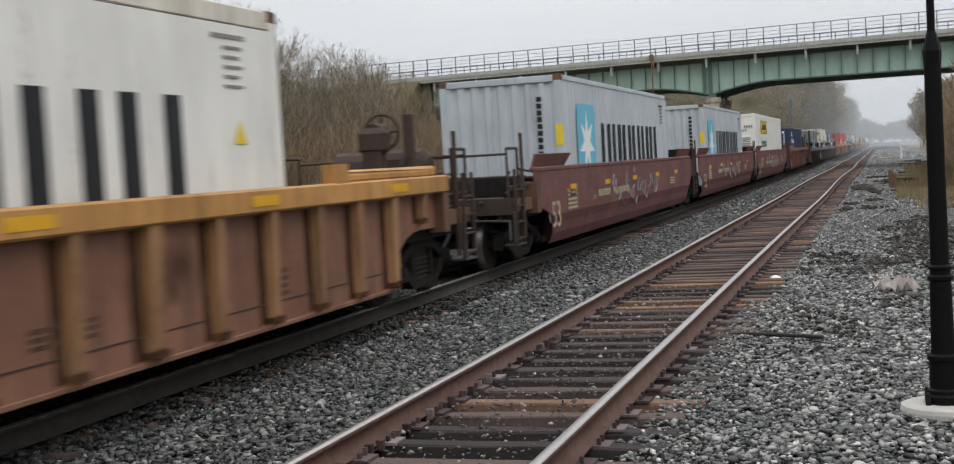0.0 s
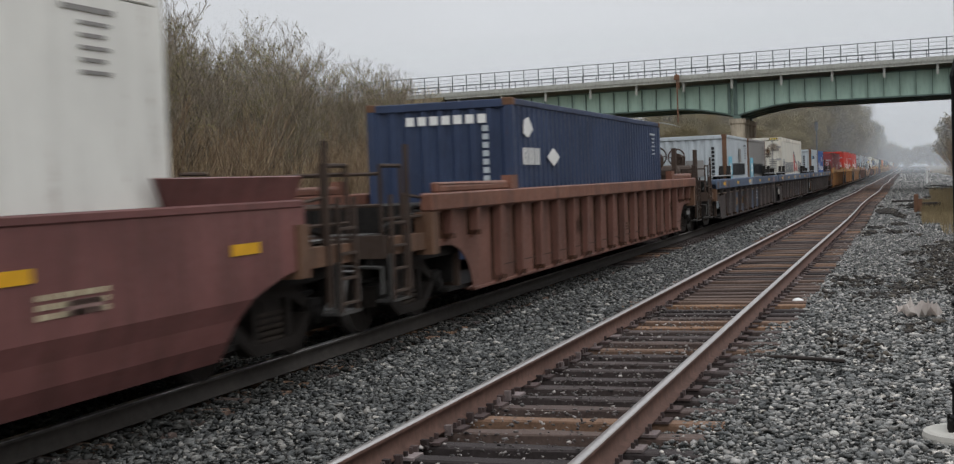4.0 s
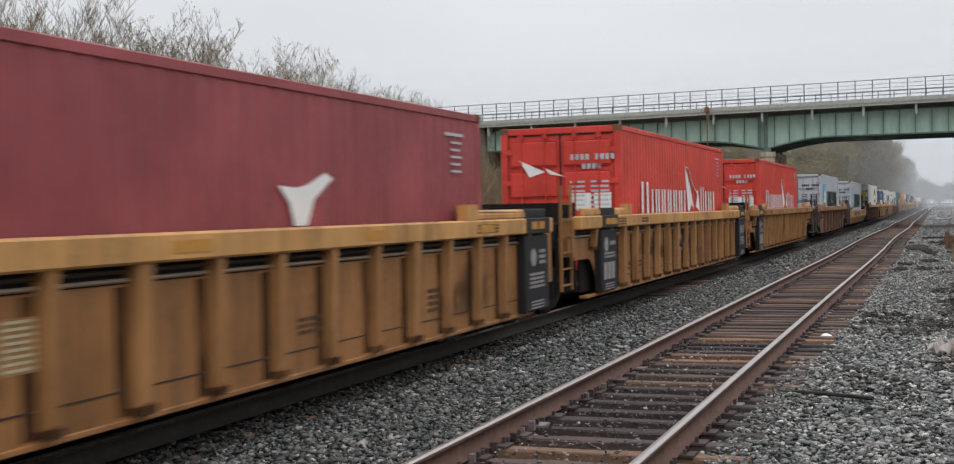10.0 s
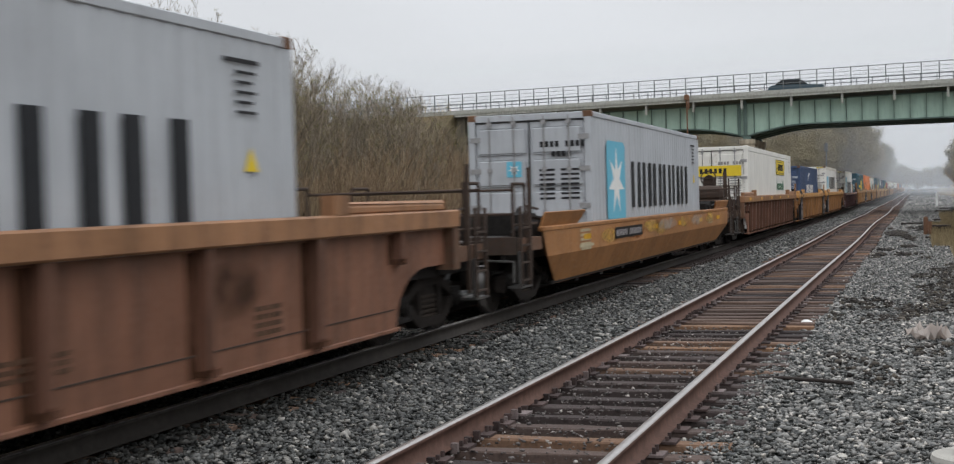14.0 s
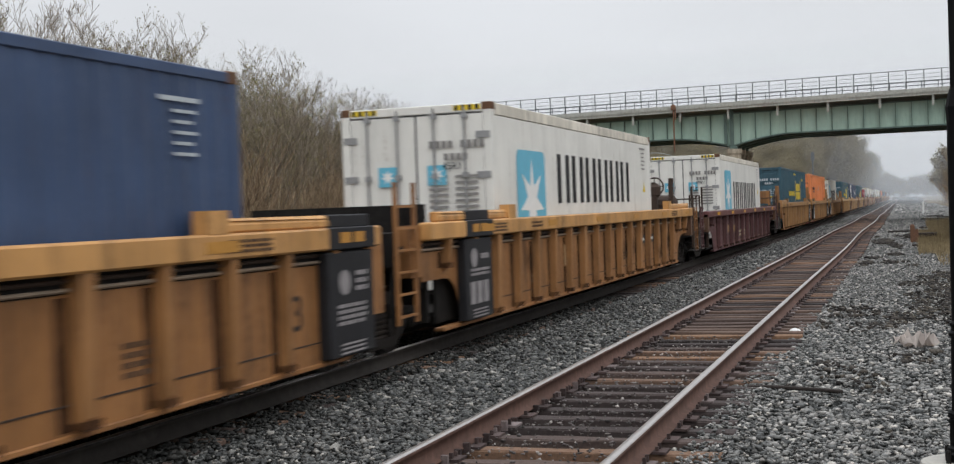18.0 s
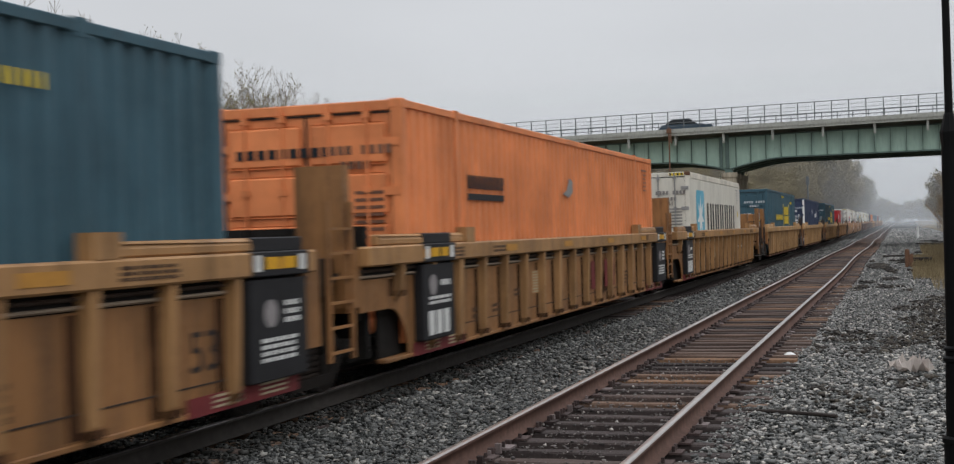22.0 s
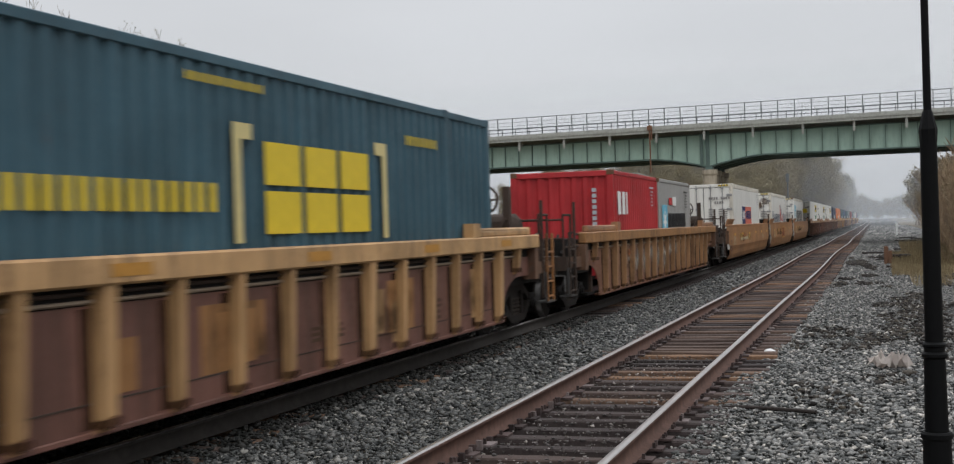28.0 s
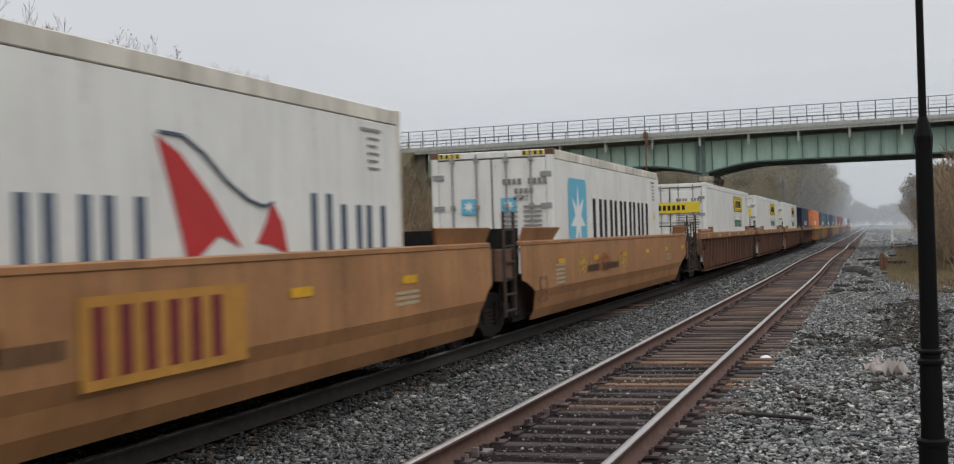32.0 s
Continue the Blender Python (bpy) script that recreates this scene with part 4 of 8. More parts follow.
def leaf_array(tips, per, size, spread, seed, share=1.0):
    g = np.random.default_rng(seed)
    tips = tips[g.uniform(0, 1, len(tips)) < share]
    c = np.repeat(tips, per, 0)
    c = c + g.normal(0, spread, c.shape)
    a = g.normal(0, 1, c.shape)
    a /= np.linalg.norm(a, axis=1, keepdims=True)
    b = np.cross(a, g.normal(0, 1, c.shape))
    b /= np.linalg.norm(b, axis=1, keepdims=True)
    s = size * g.uniform(0.5, 1.3, (len(c), 1))
    v = np.stack((c - a * s, c + b * s * 0.55, c + a * s, c - b * s * 0.55), 1).reshape(-1, 3)
    return v, np.arange(len(v)).reshape(-1, 4)


def tree_model(name, label, category, seed, height, stems, spread, order, thin, bark, leaf=None, per=2, size=0.05, puff=0.15, share=0.6, lean=0.25):
    v, f, tips, stem = grow(seed, height, stems, spread, order, thin, lean)
    t = empty(name, (0, 0, 0), label, category, group="trackside trees")
    if leaf:
        f = np.concatenate((f, stem))
    else:
        used, stem = np.unique(stem, return_inverse=True)
        raw("trunk", v[used], stem.reshape(-1, 4), M[bark], t)
    br = raw("crown", v, f, M[bark], t)
    br["label"] = "bare twiggy crown"
    if leaf:
        v, f = leaf_array(tips, per, size, puff, seed + 1, share)
        lv = raw("foliage", v, f, M[leaf], t)
        lv["label"] = "small opening spring leaves"
    return t


def plant(models, spots, seed):
    r = random.Random(seed)
    first = set()
    for x, y, z, s in spots:
        y = along(x, y)
        k = r.randrange(len(models))
        m = Matrix.Translation((x, y, z)) @ Matrix.Rotation(r.uniform(0, 2 * pi), 4, "Z") @ Matrix.Diagonal((s, s, s * r.uniform(0.9, 1.12), 1))
        if k not in first:
            first.add(k)
            models[k].matrix_basis = m
        else:
            c = copy_thing(models[k], Matrix.Translation((x, y, z)))
            c.matrix_basis = m
    for k, mdl in enumerate(models):
        if k not in first:
            mdl.location = (-40 - 3 * k, 20, -0.3)


def thicket(name, label, n, place, h0, h1, material, seed, rad=0.011):
    """Upright tangled stems; place(g) gives their feet."""
    g = np.random.default_rng(seed)
    foot = place(g, n)
    foot[:, 1] = along(foot[:, 0], foot[:, 1])
    n = len(foot)
    h = g.uniform(h0, h1, n)
    lean = g.normal(0, 0.10, (n, 2))
    bend = g.normal(0, 0.14, (n, 2))
    rings = []
    ang = np.array([0, 2 * pi / 3, 4 * pi / 3])
    for k, fr in enumerate((0.0, 0.4, 0.75, 1.0)):
        c = foot.copy()
        c[:, :2] += lean * (h * fr)[:, None] + bend * (h * fr * fr)[:, None]
        c[:, 2] += h * fr
        rr = rad * g.uniform(0.6, 1.6, n) * (1.05 - fr * 0.85)
        rings.append(np.stack([c + np.stack((np.cos(a) * rr, np.sin(a) * rr, np.zeros(n)), 1) for a in ang], 1))
    v = np.stack(rings, 1).reshape(-1, 3)
    base = 12 * np.arange(n)[:, None, None]
    quads = np.array([(3 * k + q, 3 * k + (q + 1) % 3, 3 * k + 3 + (q + 1) % 3, 3 * k + 3 + q) for k in range(3) for q in range(3)])
    f = (quads[None] + base).reshape(-1, 4)
    return tagged(raw(name, v, f, M[material]), label, "brush", kind="stuff")


def woods():
    r = random.Random(3)
    bare = [tree_model("young_tree", "bare grey-brown young tree in the trackside wood", "tree", 20 + k, 7.0, 1 + k % 3, 0.35, 3, 0.0048, "bark", "bud" if k in (1, 3, 4) else None, 3, 0.024, 0.045, 0.6, 0.14) for k in range(7)]
    spots = []
    for row, x in enumerate((-17.0, -19.0, -21.5, -24.5, -28)):
        y = 6.0 + row
        while y < 41.5 + 0.6 * row:
            lim = 1.05 if y < 36 else 0.92
            spots.append((x + r.uniform(-0.8, 0.8), y, -0.45, lim * r.uniform(0.74, 1.05) * (0.95 + 0.05 * row)))
            y += r.uniform(0.82, 1.30)
    for k in range(24):
        spots.append((r.uniform(-26, -17), r.uniform(31, 45), -0.45, r.uniform(0.66, 0.9)))
    # the wood's top sinks farther along the line
    for k, (x, y, z, s) in enumerate(spots):
        rise = 8.2 - 0.274 * (math.degrees(atan2(x, y)) + 34)
        spots[k] = (x, y, z, min(s, (hypot(x, y) * tan(radians(max(3.5, rise))) + 1.9) / 6.9 * r.uniform(0.92, 1.03)))
    plant(bare, spots, 4)
    shrubs = [tree_model("shrub", "tangled leafless red-brown shrub at the wood's edge", "shrub", 40 + k, 3.6, 6, 0.7, 2, 0.005, "twig", "bud" if k == 2 else None, 1, 0.03, 0.1, 0.3, 0.7) for k in range(4)]
    spots = []
    for x in (-15.4, -16.8, -18.6):
        y = 8.0
        while y < 46:
            spots.append((x + r.uniform(-0.5, 0.5), y, -0.45, r.uniform(0.8, 1.25)))
            y += r.uniform(1.1, 1.8)
    plant(shrubs, spots, 5)

    def belt(g, n):
        return np.stack((g.uniform(-27, -15.2, n), g.uniform(8, 45, n), np.full(n, -0.5)), 1)
    thicket("thicket", "dense brown undergrowth of upright stems", 15000, belt, 1.2, 4.0, "brush", 6)

    def back(g, n):
        return np.stack((g.uniform(-36, -28, n), g.uniform(8, 60, n), np.full(n, -0.5)), 1)
    thicket("thicket", "dense brown undergrowth deeper in the wood", 4500, back, 1.5, 3.6, "brush", 16, 0.022)

    def bank(g, n):
        x = g.uniform(-95, -38.5, n)
        d = g.uniform(0, 1, n)
        return np.stack((x, BRIDGE_Y - 15.5 + 15.0 * d, -0.4 + 9.4 * d), 1)
    thicket("bank_brush", "brown brush covering the road embankment", 7000, bank, 0.9, 2.6, "brush", 8, 0.028)

    def field(g, n):
        return np.stack((g.uniform(-60, -14.5, n), g.uniform(45, 92, n), np.full(n, -0.5)), 1)
    thicket("field_brush", "brown brush on the open ground before the bridge", 6500, field, 1.0, 3.2, "brush", 9, 0.02)
    def corner(g, n):
        return np.stack((g.uniform(-47, -33.5, n), g.uniform(86, 98.5, n), np.full(n, -0.4)), 1)
    thicket("bank_brush", "tall brown brush before the bridge's abutment", 2600, corner, 2.5, 6.2, "brush", 19, 0.03)
    # bare saplings on the bank and by the bridge
    plant([tree_model("sapling", "thin bare sapling on the embankment", "tree", 70 + k, 4.2, 2, 0.4, 2, 0.012, "bark") for k in range(3)],
          [(-50 + 2.6 * k + r.uniform(-1, 1), 91.5, 3.6, r.uniform(0.6, 0.9)) for k in range(5)] + [(-74 + 6 * k, 90, 2.9, 1.1) for k in range(4)], 10)

    # tall trees behind the bridge, along the left of the line
    tall = [tree_model("tall_tree", "tall tree with thin olive spring foliage in the mist", "tree", 90 + k, 19.0, 2, 0.8, 3, 0.03, "far_bark", "far_leaf", 18, 0.15, 0.8, 0.95, 0.35) for k in range(5)]
    spots = []
    for row, x in enumerate((-16.5, -22, -29, -38)):
        y = 122.0 + 3 * row
        while y < 720:
            reach = min(0.95, (0.042 + 0.004 * row) * y * (1 + 0.0022 * (y - 120)) / 19.0)
            spots.append((x + r.uniform(-2, 1.2), y, -0.5, reach * r.uniform(0.8, 1.08)))
            y += r.uniform(2.2, 3.8) * (1 + (y - 120) / 260) * (1 + 0.25 * row)
    plant(tall, spots, 12)
    # the far end of the line, closed by woods in the mist
    plant([tree_model("far_tree", "pale tree closing the line in the mist", "tree", 150 + k, 13.0, 2, 0.8, 2, 0.06, "far_bark", "far_leaf", 16, 0.5, 1.2, 1.0, 0.4) for k in range(2)],
          [(-30 + 2.6 * k + r.uniform(-1, 1), 720 + r.uniform(0, 60) - 5 * abs(k - 16), -0.5, r.uniform(0.62, 0.95)) for k in range(38)], 21)
    low = [tree_model("wayside_bush", "leafless brown bush beside the line", "shrub", 110 + k, 5.0, 7, 0.9, 2, 0.010, "twig", "far_leaf" if k == 1 else None, 1, 0.07, 0.2, 0.4, 0.6) for k in range(3)]
    spots = [(-14.6 + r.uniform(-1, 1), 112 + 6.5 * k, -0.4, r.uniform(0.6, 1.0)) for k in range(20)]
    # right-hand growth
    for k in range(30):
        y = 47 + 2.3 * k + r.uniform(-1, 1)
        spots.append((3.1 + 0.022 * (y - 47) + r.uniform(0.2, 1.0), y, -0.35, r.uniform(0.62, 0.9)))
        spots.append((4.8 + r.uniform(0, 2.0), y, -0.4, r.uniform(0.9, 1.25)))
    plant(low, spots, 13)
    plant([tree_model("wayside_tree", "bare tree reaching over the trackside brush", "tree", 130 + k, 8.0, 2, 0.4, 3, 0.008, "bark") for k in range(2)],
          [(5.7, 47, -0.4, 0.95), (6.6, 54, -0.4, 1.0), (7.6, 63, -0.4, 1.05), (6.6, 72, -0.4, 0.9), (8.7, 84, -0.4, 1.1)], 14)
    plant([tree_model("far_tree", "pale tree fading into the mist", "tree", 140 + k, 13.0, 2, 0.6, 3, 0.03, "far_bark", "far_leaf", 3, 0.3, 0.6, 0.8, 0.35) for k in range(2)],
          [(9 + r.uniform(0, 4), 125 + 14 * k, -0.4, r.uniform(0.5, 0.85)) for k in range(16)], 15)

    def verge(g, n):
        y = g.uniform(36, 95, n)
        return np.stack((g.uniform(0.6, 4.5, n) + 0.01 * y, y, np.full(n, -0.33)), 1)
    thicket("dry_grass", "straw-coloured dry grass along the brush", 9000, verge, 0.12, 0.5, "grass", 17, 0.010)

    def tussocks(g, n):
        y = g.uniform(43, 66, n)
        return np.stack((0.05 + g.uniform(0, 2.6, n) + 0.01 * y, y, np.full(n, -0.33)), 1)
    thicket("dry_grass", "straw-coloured dry grass round the timber stub", 9000, tussocks, 0.10, 0.42, "grass", 23, 0.011)

    def right_tangle(g, n):
        y = g.uniform(46, 112, n)
        return np.stack((3.4 + 0.022 * (y - 47) + g.uniform(0, 5, n), y, np.full(n, -0.4)), 1)
    thicket("thicket", "dense grey-brown brush beside the gravel", 9500, right_tangle, 1.2, 4.0, "far_bark", 18, 0.014)


woods()


# ------------------------------------------------------------------ small things on the gravel
def lamp_post():
    lp = empty("lamp_post", (0.372, 9.48, 0), "black cast-iron style lamp post on a round concrete footing", "lamp post")
    piece("footing", "foot", lambda bm: lathe(bm, ((0.31, -0.45), (0.31, -0.22), (0.30, -0.19), (0.27, -0.18)), 40), M["concrete"], lp, label="round pale concrete footing")
    piece("base", "lampbase", lambda bm: lathe(bm, ((0.135, -0.18), (0.135, -0.125), (0.118, -0.11), (0.118, -0.085), (0.100, -0.07), (0.098, 0.12), (0.110, 0.135), (0.110, 0.165), (0.096, 0.18)), 32), M["lamp"], lp)
    piece("shaft", "lampshaft", lambda bm: lathe(bm, ((0.082, 0.17), (0.074, 0.70), (0.090, 0.715), (0.090, 0.735), (0.072, 0.75), (0.072, 0.78), (0.082, 0.79), (0.082, 0.805), (0.064, 0.82), (0.058, 2.30)), 28), M["lamp"], lp)
    piece("shoulder", "lampshoulder", lambda bm: lathe(bm, ((0.060, 2.24), (0.066, 2.34), (0.036, 2.46), (0.028, 2.48)), 8), M["lamp"], lp, label="black faceted shoulder")
    piece("upper_pole", "lamppole", lambda bm: lathe(bm, ((0.028, 2.44), (0.024, 4.6)), 20), M["lamp"], lp)
    head = piece("lantern", "lantern", lambda bm: lathe(bm, ((0.05, 4.55), (0.11, 4.66), (0.17, 5.05), (0.20, 5.08), (0.06, 5.26), (0.02, 5.34)), 8), M["lamp"], lp, label="black lantern head")
    for k in range(4):
        b = 0.13
        ob = piece("bolt", "lampbolt", lambda bm: lathe(bm, ((0.018, -0.19), (0.018, -0.10), (0.012, -0.09)), 6), M["grime"], lp, (b * 1.25 * cos(pi / 4 + k * pi / 2), b * 1.25 * sin(pi / 4 + k * pi / 2), 0))


def litter():
    def crumple(bm):
        r = random.Random(8)
        n = 9
        g = [[bm.verts.new((0.46 * (i / (n - 1) - 0.5) + r.gauss(0, 0.012), 0.32 * (j / (n - 1) - 0.5) + r.gauss(0, 0.012), max(0.0, 0.09 + 0.24 * noise.noise((i * 0.9, j * 0.8, 2)) + 0.05 * noise.noise((i * 0.35, j * 0.4, 9)) + r.gauss(0, 0.008)))) for i in range(n)] for j in range(n)]
        for j in range(n - 1):
            for i in range(n - 1):
                bm.faces.new((g[j][i], g[j][i + 1], g[j + 1][i + 1], g[j + 1][i]))
        ret = bmesh.ops.solidify(bm, geom=bm.faces[:], thickness=0.004)
    ob = piece("paper_litter", "paper", crumple, M["litter"], None, (0.12, 17.1, BED - 0.01))
    ob.rotation_euler = (0, 0, radians(20))
    tagged(ob, "crumpled pale paper bag lying on the gravel", "litter")

    def branch(bm):
        path_tube(bm, [(-0.50, 0.13, 0.02), (-0.2, 0.04, 0.035), (0.1, -0.02, 0.03), (0.3, -0.06, 0.025), (0.50, -0.14, 0.02)], 0.020, 7)
        path_tube(bm, [(-0.1, 0.02, 0.03), (-0.02, 0.08, 0.06)], 0.008, 5)
    ob = piece("stick", "stick", branch, M["stick"], None, (-1.12, 12.98, BED + 0.01))
    tagged(ob, "wet dark stick lying on the gravel", "stick")

    def rock(bm):
        bmesh.ops.create_icosphere(bm, subdivisions=2, radius=0.1)
        for v in bm.verts:
            v.co *= 1 + 0.35 * noise.noise(v.co * 9)
            v.co.z *= 0.6
    ob = piece("white_stone", "rock", rock, M["post_white"], None, (-1.55, 18.9, BED))
    tagged(ob, "single white stone on the ballast", "stone")
    for k, (x, y, s) in enumerate(((-0.55, 9.5, 0.4), (-1.41, 12.7, 0.5), (-0.9, 10.4, 0.35), (0.3, 13.4, 0.4), (-0.2, 7.85, 0.4))):
        ob = piece("pale_stone", "rock", rock, M["concrete"], None, (x, y, BED - 0.01))
        ob.scale = (s, s, s)
        ob.rotation_euler = (0, 0, k * 1.3)
        tagged(ob, "small pale stone among the grey ballast", "stone")
    piece_of = [("marker_post", (2.12, 143.0, -0.35), lambda bm: (soft_box(bm, -0.09, 0.09, -0.09, 0.09, 0, 1.35, 0.03), soft_box(bm, -0.11, 0.11, -0.11, 0.11, 1.35, 1.42, 0.02)), "post_white", "white trackside marker post", "post"),
                ("timber_stub", (0.45, 56.0, -0.36), lambda bm: (soft_box(bm, -0.17, 0.02, -0.15, 0.15, 0, 0.86, 0.04), soft_box(bm, 0.025, 0.16, -0.12, 0.12, 0, 0.66, 0.04)), "wood", "weathered red-brown upright timber stub", "timber"),
                ("timber_log", (1.0, 58.2, -0.34), lambda bm: soft_box(bm, -0.42, 0.42, -0.14, 0.14, 0.0, 0.42, 0.03), "stick", "dark old tie lying beside the stub", "timber"),
                ("old_tie", (1.2, 63.9, -0.34), lambda bm: soft_box(bm, -1.1, 1.1, -0.12, 0.12, 0.0, 0.16, 0.02), "stick", "discarded dark tie on the gravel", "timber"),
                ("old_tie", (0.3, 72.2, -0.32), lambda bm: soft_box(bm, -1.0, 1.0, -0.1, 0.1, 0.0, 0.12, 0.02), "stick", "discarded dark tie on the gravel", "timber")]
    for name, at, build, mat, label, cat in piece_of:
        tagged(piece(name, label, build, M[mat], None, at), label, cat)
    # old ties and scrap wood left along the line
    r = random.Random(31)
    for k in range(11):
        y = 51.5 + 7.2 * k
        ob = piece("scrap_tie", "scrap%d" % (k % 3), lambda bm: soft_box(bm, -0.5 - 0.25 * (k % 3), 0.6 + 0.2 * (k % 3), -0.11, 0.11, 0.0, 0.15, 0.02), M["stick"], None, (r.uniform(-0.5, 0.5) + 0.025 * y, y, -0.33))
        ob.rotation_euler = (0, 0, radians(r.uniform(-35, 35)))
        tagged(ob, "dark discarded tie lying in the gravel", "timber", group="scrap ties")
    # a utility mast and a street lamp beyond the bridge
    mast = empty("utility_mast", (-10.3, 159, -0.4), "thin dark mast beside the line beyond the bridge", "mast")
    piece("pole", "mastpole", lambda bm: tube(bm, (0, 0, 0), (0, 0, 8.0), 0.11, 8, 0.07), M["railing"], mast)
    piece("head", "masthead", lambda bm: box(bm, -0.2, 0.2, -0.15, 0.15, 6.9, 7.9), M["railing"], mast)
    sl = empty("street_lamp", (-27.5, 145, -0.4), "pale street lamp with a long curved arm", "lamp post")
    piece("pole", "slpole", lambda bm: tube(bm, (3.4, 0, 0), (3.4, 0, 7.5), 0.09, 8, 0.06), M["parapet"], sl)
    piece("arm", "slarm", lambda bm: path_tube(bm, [(3.4, 0, 7.4), (2.0, 0, 7.9), (0.8, 0, 8.2), (-0.4, 0, 8.25)], 0.05, 6), M["parapet"], sl)
    piece("luminaire", "slhead", lambda bm: soft_box(bm, -1.2, -0.3, -0.15, 0.15, 8.15, 8.32, 0.04), M["post_white"], sl)


lamp_post()
litter()


# ------------------------------------------------------------------ vehicles on the bridge
def road_car(material, label):
    car = empty("passenger_car", (0, 0, 0), label, "car")

    def body(bm):
        plate(bm, ((-2.3, 0.35), (2.25, 0.35), (2.3, 0.75), (2.2, 0.92), (1.0, 1.0), (-2.1, 1.02), (-2.32, 0.8)), -0.85, 0.85)
        bmesh.ops.bevel(bm, geom=bm.edges[:], offset=0.06, segments=2, affect="EDGES")

    def cabin(bm):
        prof = ((-1.9, 1.0), (1.0, 1.0), (0.35, 1.42), (-1.2, 1.46))
        plate(bm, prof, -0.72, 0.72)
        bmesh.ops.bevel(bm, geom=bm.edges[:], offset=0.07, segments=2, affect="EDGES")
    b = piece("body", "carbody", body, material, car)
    piece("cabin", "carcabin", cabin, M["glass"], car, label="dark glazed cabin")
    piece("roof", "carroof", lambda bm: soft_box(bm, -0.66, 0.66, -1.15, 0.3, 1.44, 1.49, 0.03), material, car)
    for x in (-0.78, 0.78):
        for y in (-1.35, 1.4):
            w = piece("wheel", "carwheel", lambda bm: tube(bm, (-0.1, 0, 0), (0.1, 0, 0), 0.33, 18), M["rubber"], car, (x, y, 0.33))
            piece("rim", "carrim", lambda bm: tube(bm, (-0.105, 0, 0), (0.105, 0, 0), 0.19, 12), M["c_steel"], w)
    return car


ROAD_CARS = [road_car(M["car_blue"], "dark blue saloon car driving over the bridge"), road_car(M["car_grey"], "slate blue hatchback car driving over the bridge")]


# ------------------------------------------------------------------ the train: bogies
def side_frame(bm):
    # top chord, bottom chord, journal jaws and the two columns beside the spring window
    plate(bm, [(-1.08, 0.47), (-1.08, 0.56), (-0.72, 0.60), (-0.35, 0.80), (0.35, 0.80), (0.72, 0.60), (1.08, 0.56), (1.08, 0.47), (0.70, 0.50), (0.34, 0.66), (-0.34, 0.66), (-0.70, 0.50)], -0.08, 0.08)
    plate(bm, [(-0.80, 0.46), (-0.72, 0.34), (-0.42, 0.15), (0.42, 0.15), (0.72, 0.34), (0.80, 0.46), (0.66, 0.46), (0.38, 0.26), (-0.38, 0.26), (-0.66, 0.46)], -0.09, 0.09)
    for s in (-1, 1):
        box(bm, -0.072, 0.072, s * 0.33 - 0.055, s * 0.33 + 0.055, 0.22, 0.70)
        box(bm, -0.075, 0.075, s * 1.06 - 0.03, s * 1.06 + 0.03, 0.32, 0.5)
        box(bm, -0.075, 0.075, s * 0.72 - 0.03, s * 0.72 + 0.03, 0.32, 0.5)


def spring_set(bm):
    for y in (-0.16, 0.0, 0.16):
        for k in range(5):
            lathe(bm, ((0.072, 0), (0.078, 0.022), (0.072, 0.044)), 10, (0, y, 0.25 + k * 0.062))


def wheelset(bm):
    tube(bm, (-1.06, 0, 0), (1.06, 0, 0), 0.075, 10)
    for s in (-1, 1):
        for x0, x1, r0, r1 in ((0.68, 0.715, 0.45, 0.45), (0.715, 0.81, 0.425, 0.418)):
            tube(bm, (s * x0, 0, 0), (s * x1, 0, 0), r0, 26, r1)
        tube(bm, (s * 0.81, 0, 0), (s * 0.812, 0, 0), 0.33, 20)
        tube(bm, (s * 0.80, 0, 0), (s * 0.88, 0, 0), 0.12, 12)
        for k in range(3):
            a = 2 * pi * k / 3
            box(bm, s * 0.812 - 0.012, s * 0.812 + 0.012, 0.22 * cos(a) - 0.03, 0.22 * cos(a) + 0.03, 0.22 * sin(a) - 0.03, 0.22 * sin(a) + 0.03)


def bearing(bm):
    tube(bm, (0.0, 0, 0), (0.13, 0, 0), 0.115, 12, 0.10)
    tube(bm, (0.13, 0, 0), (0.16, 0, 0), 0.06, 8)
    box(bm, -0.05, 0.10, -0.15, 0.15, 0.03, 0.16)


WHEELS = []


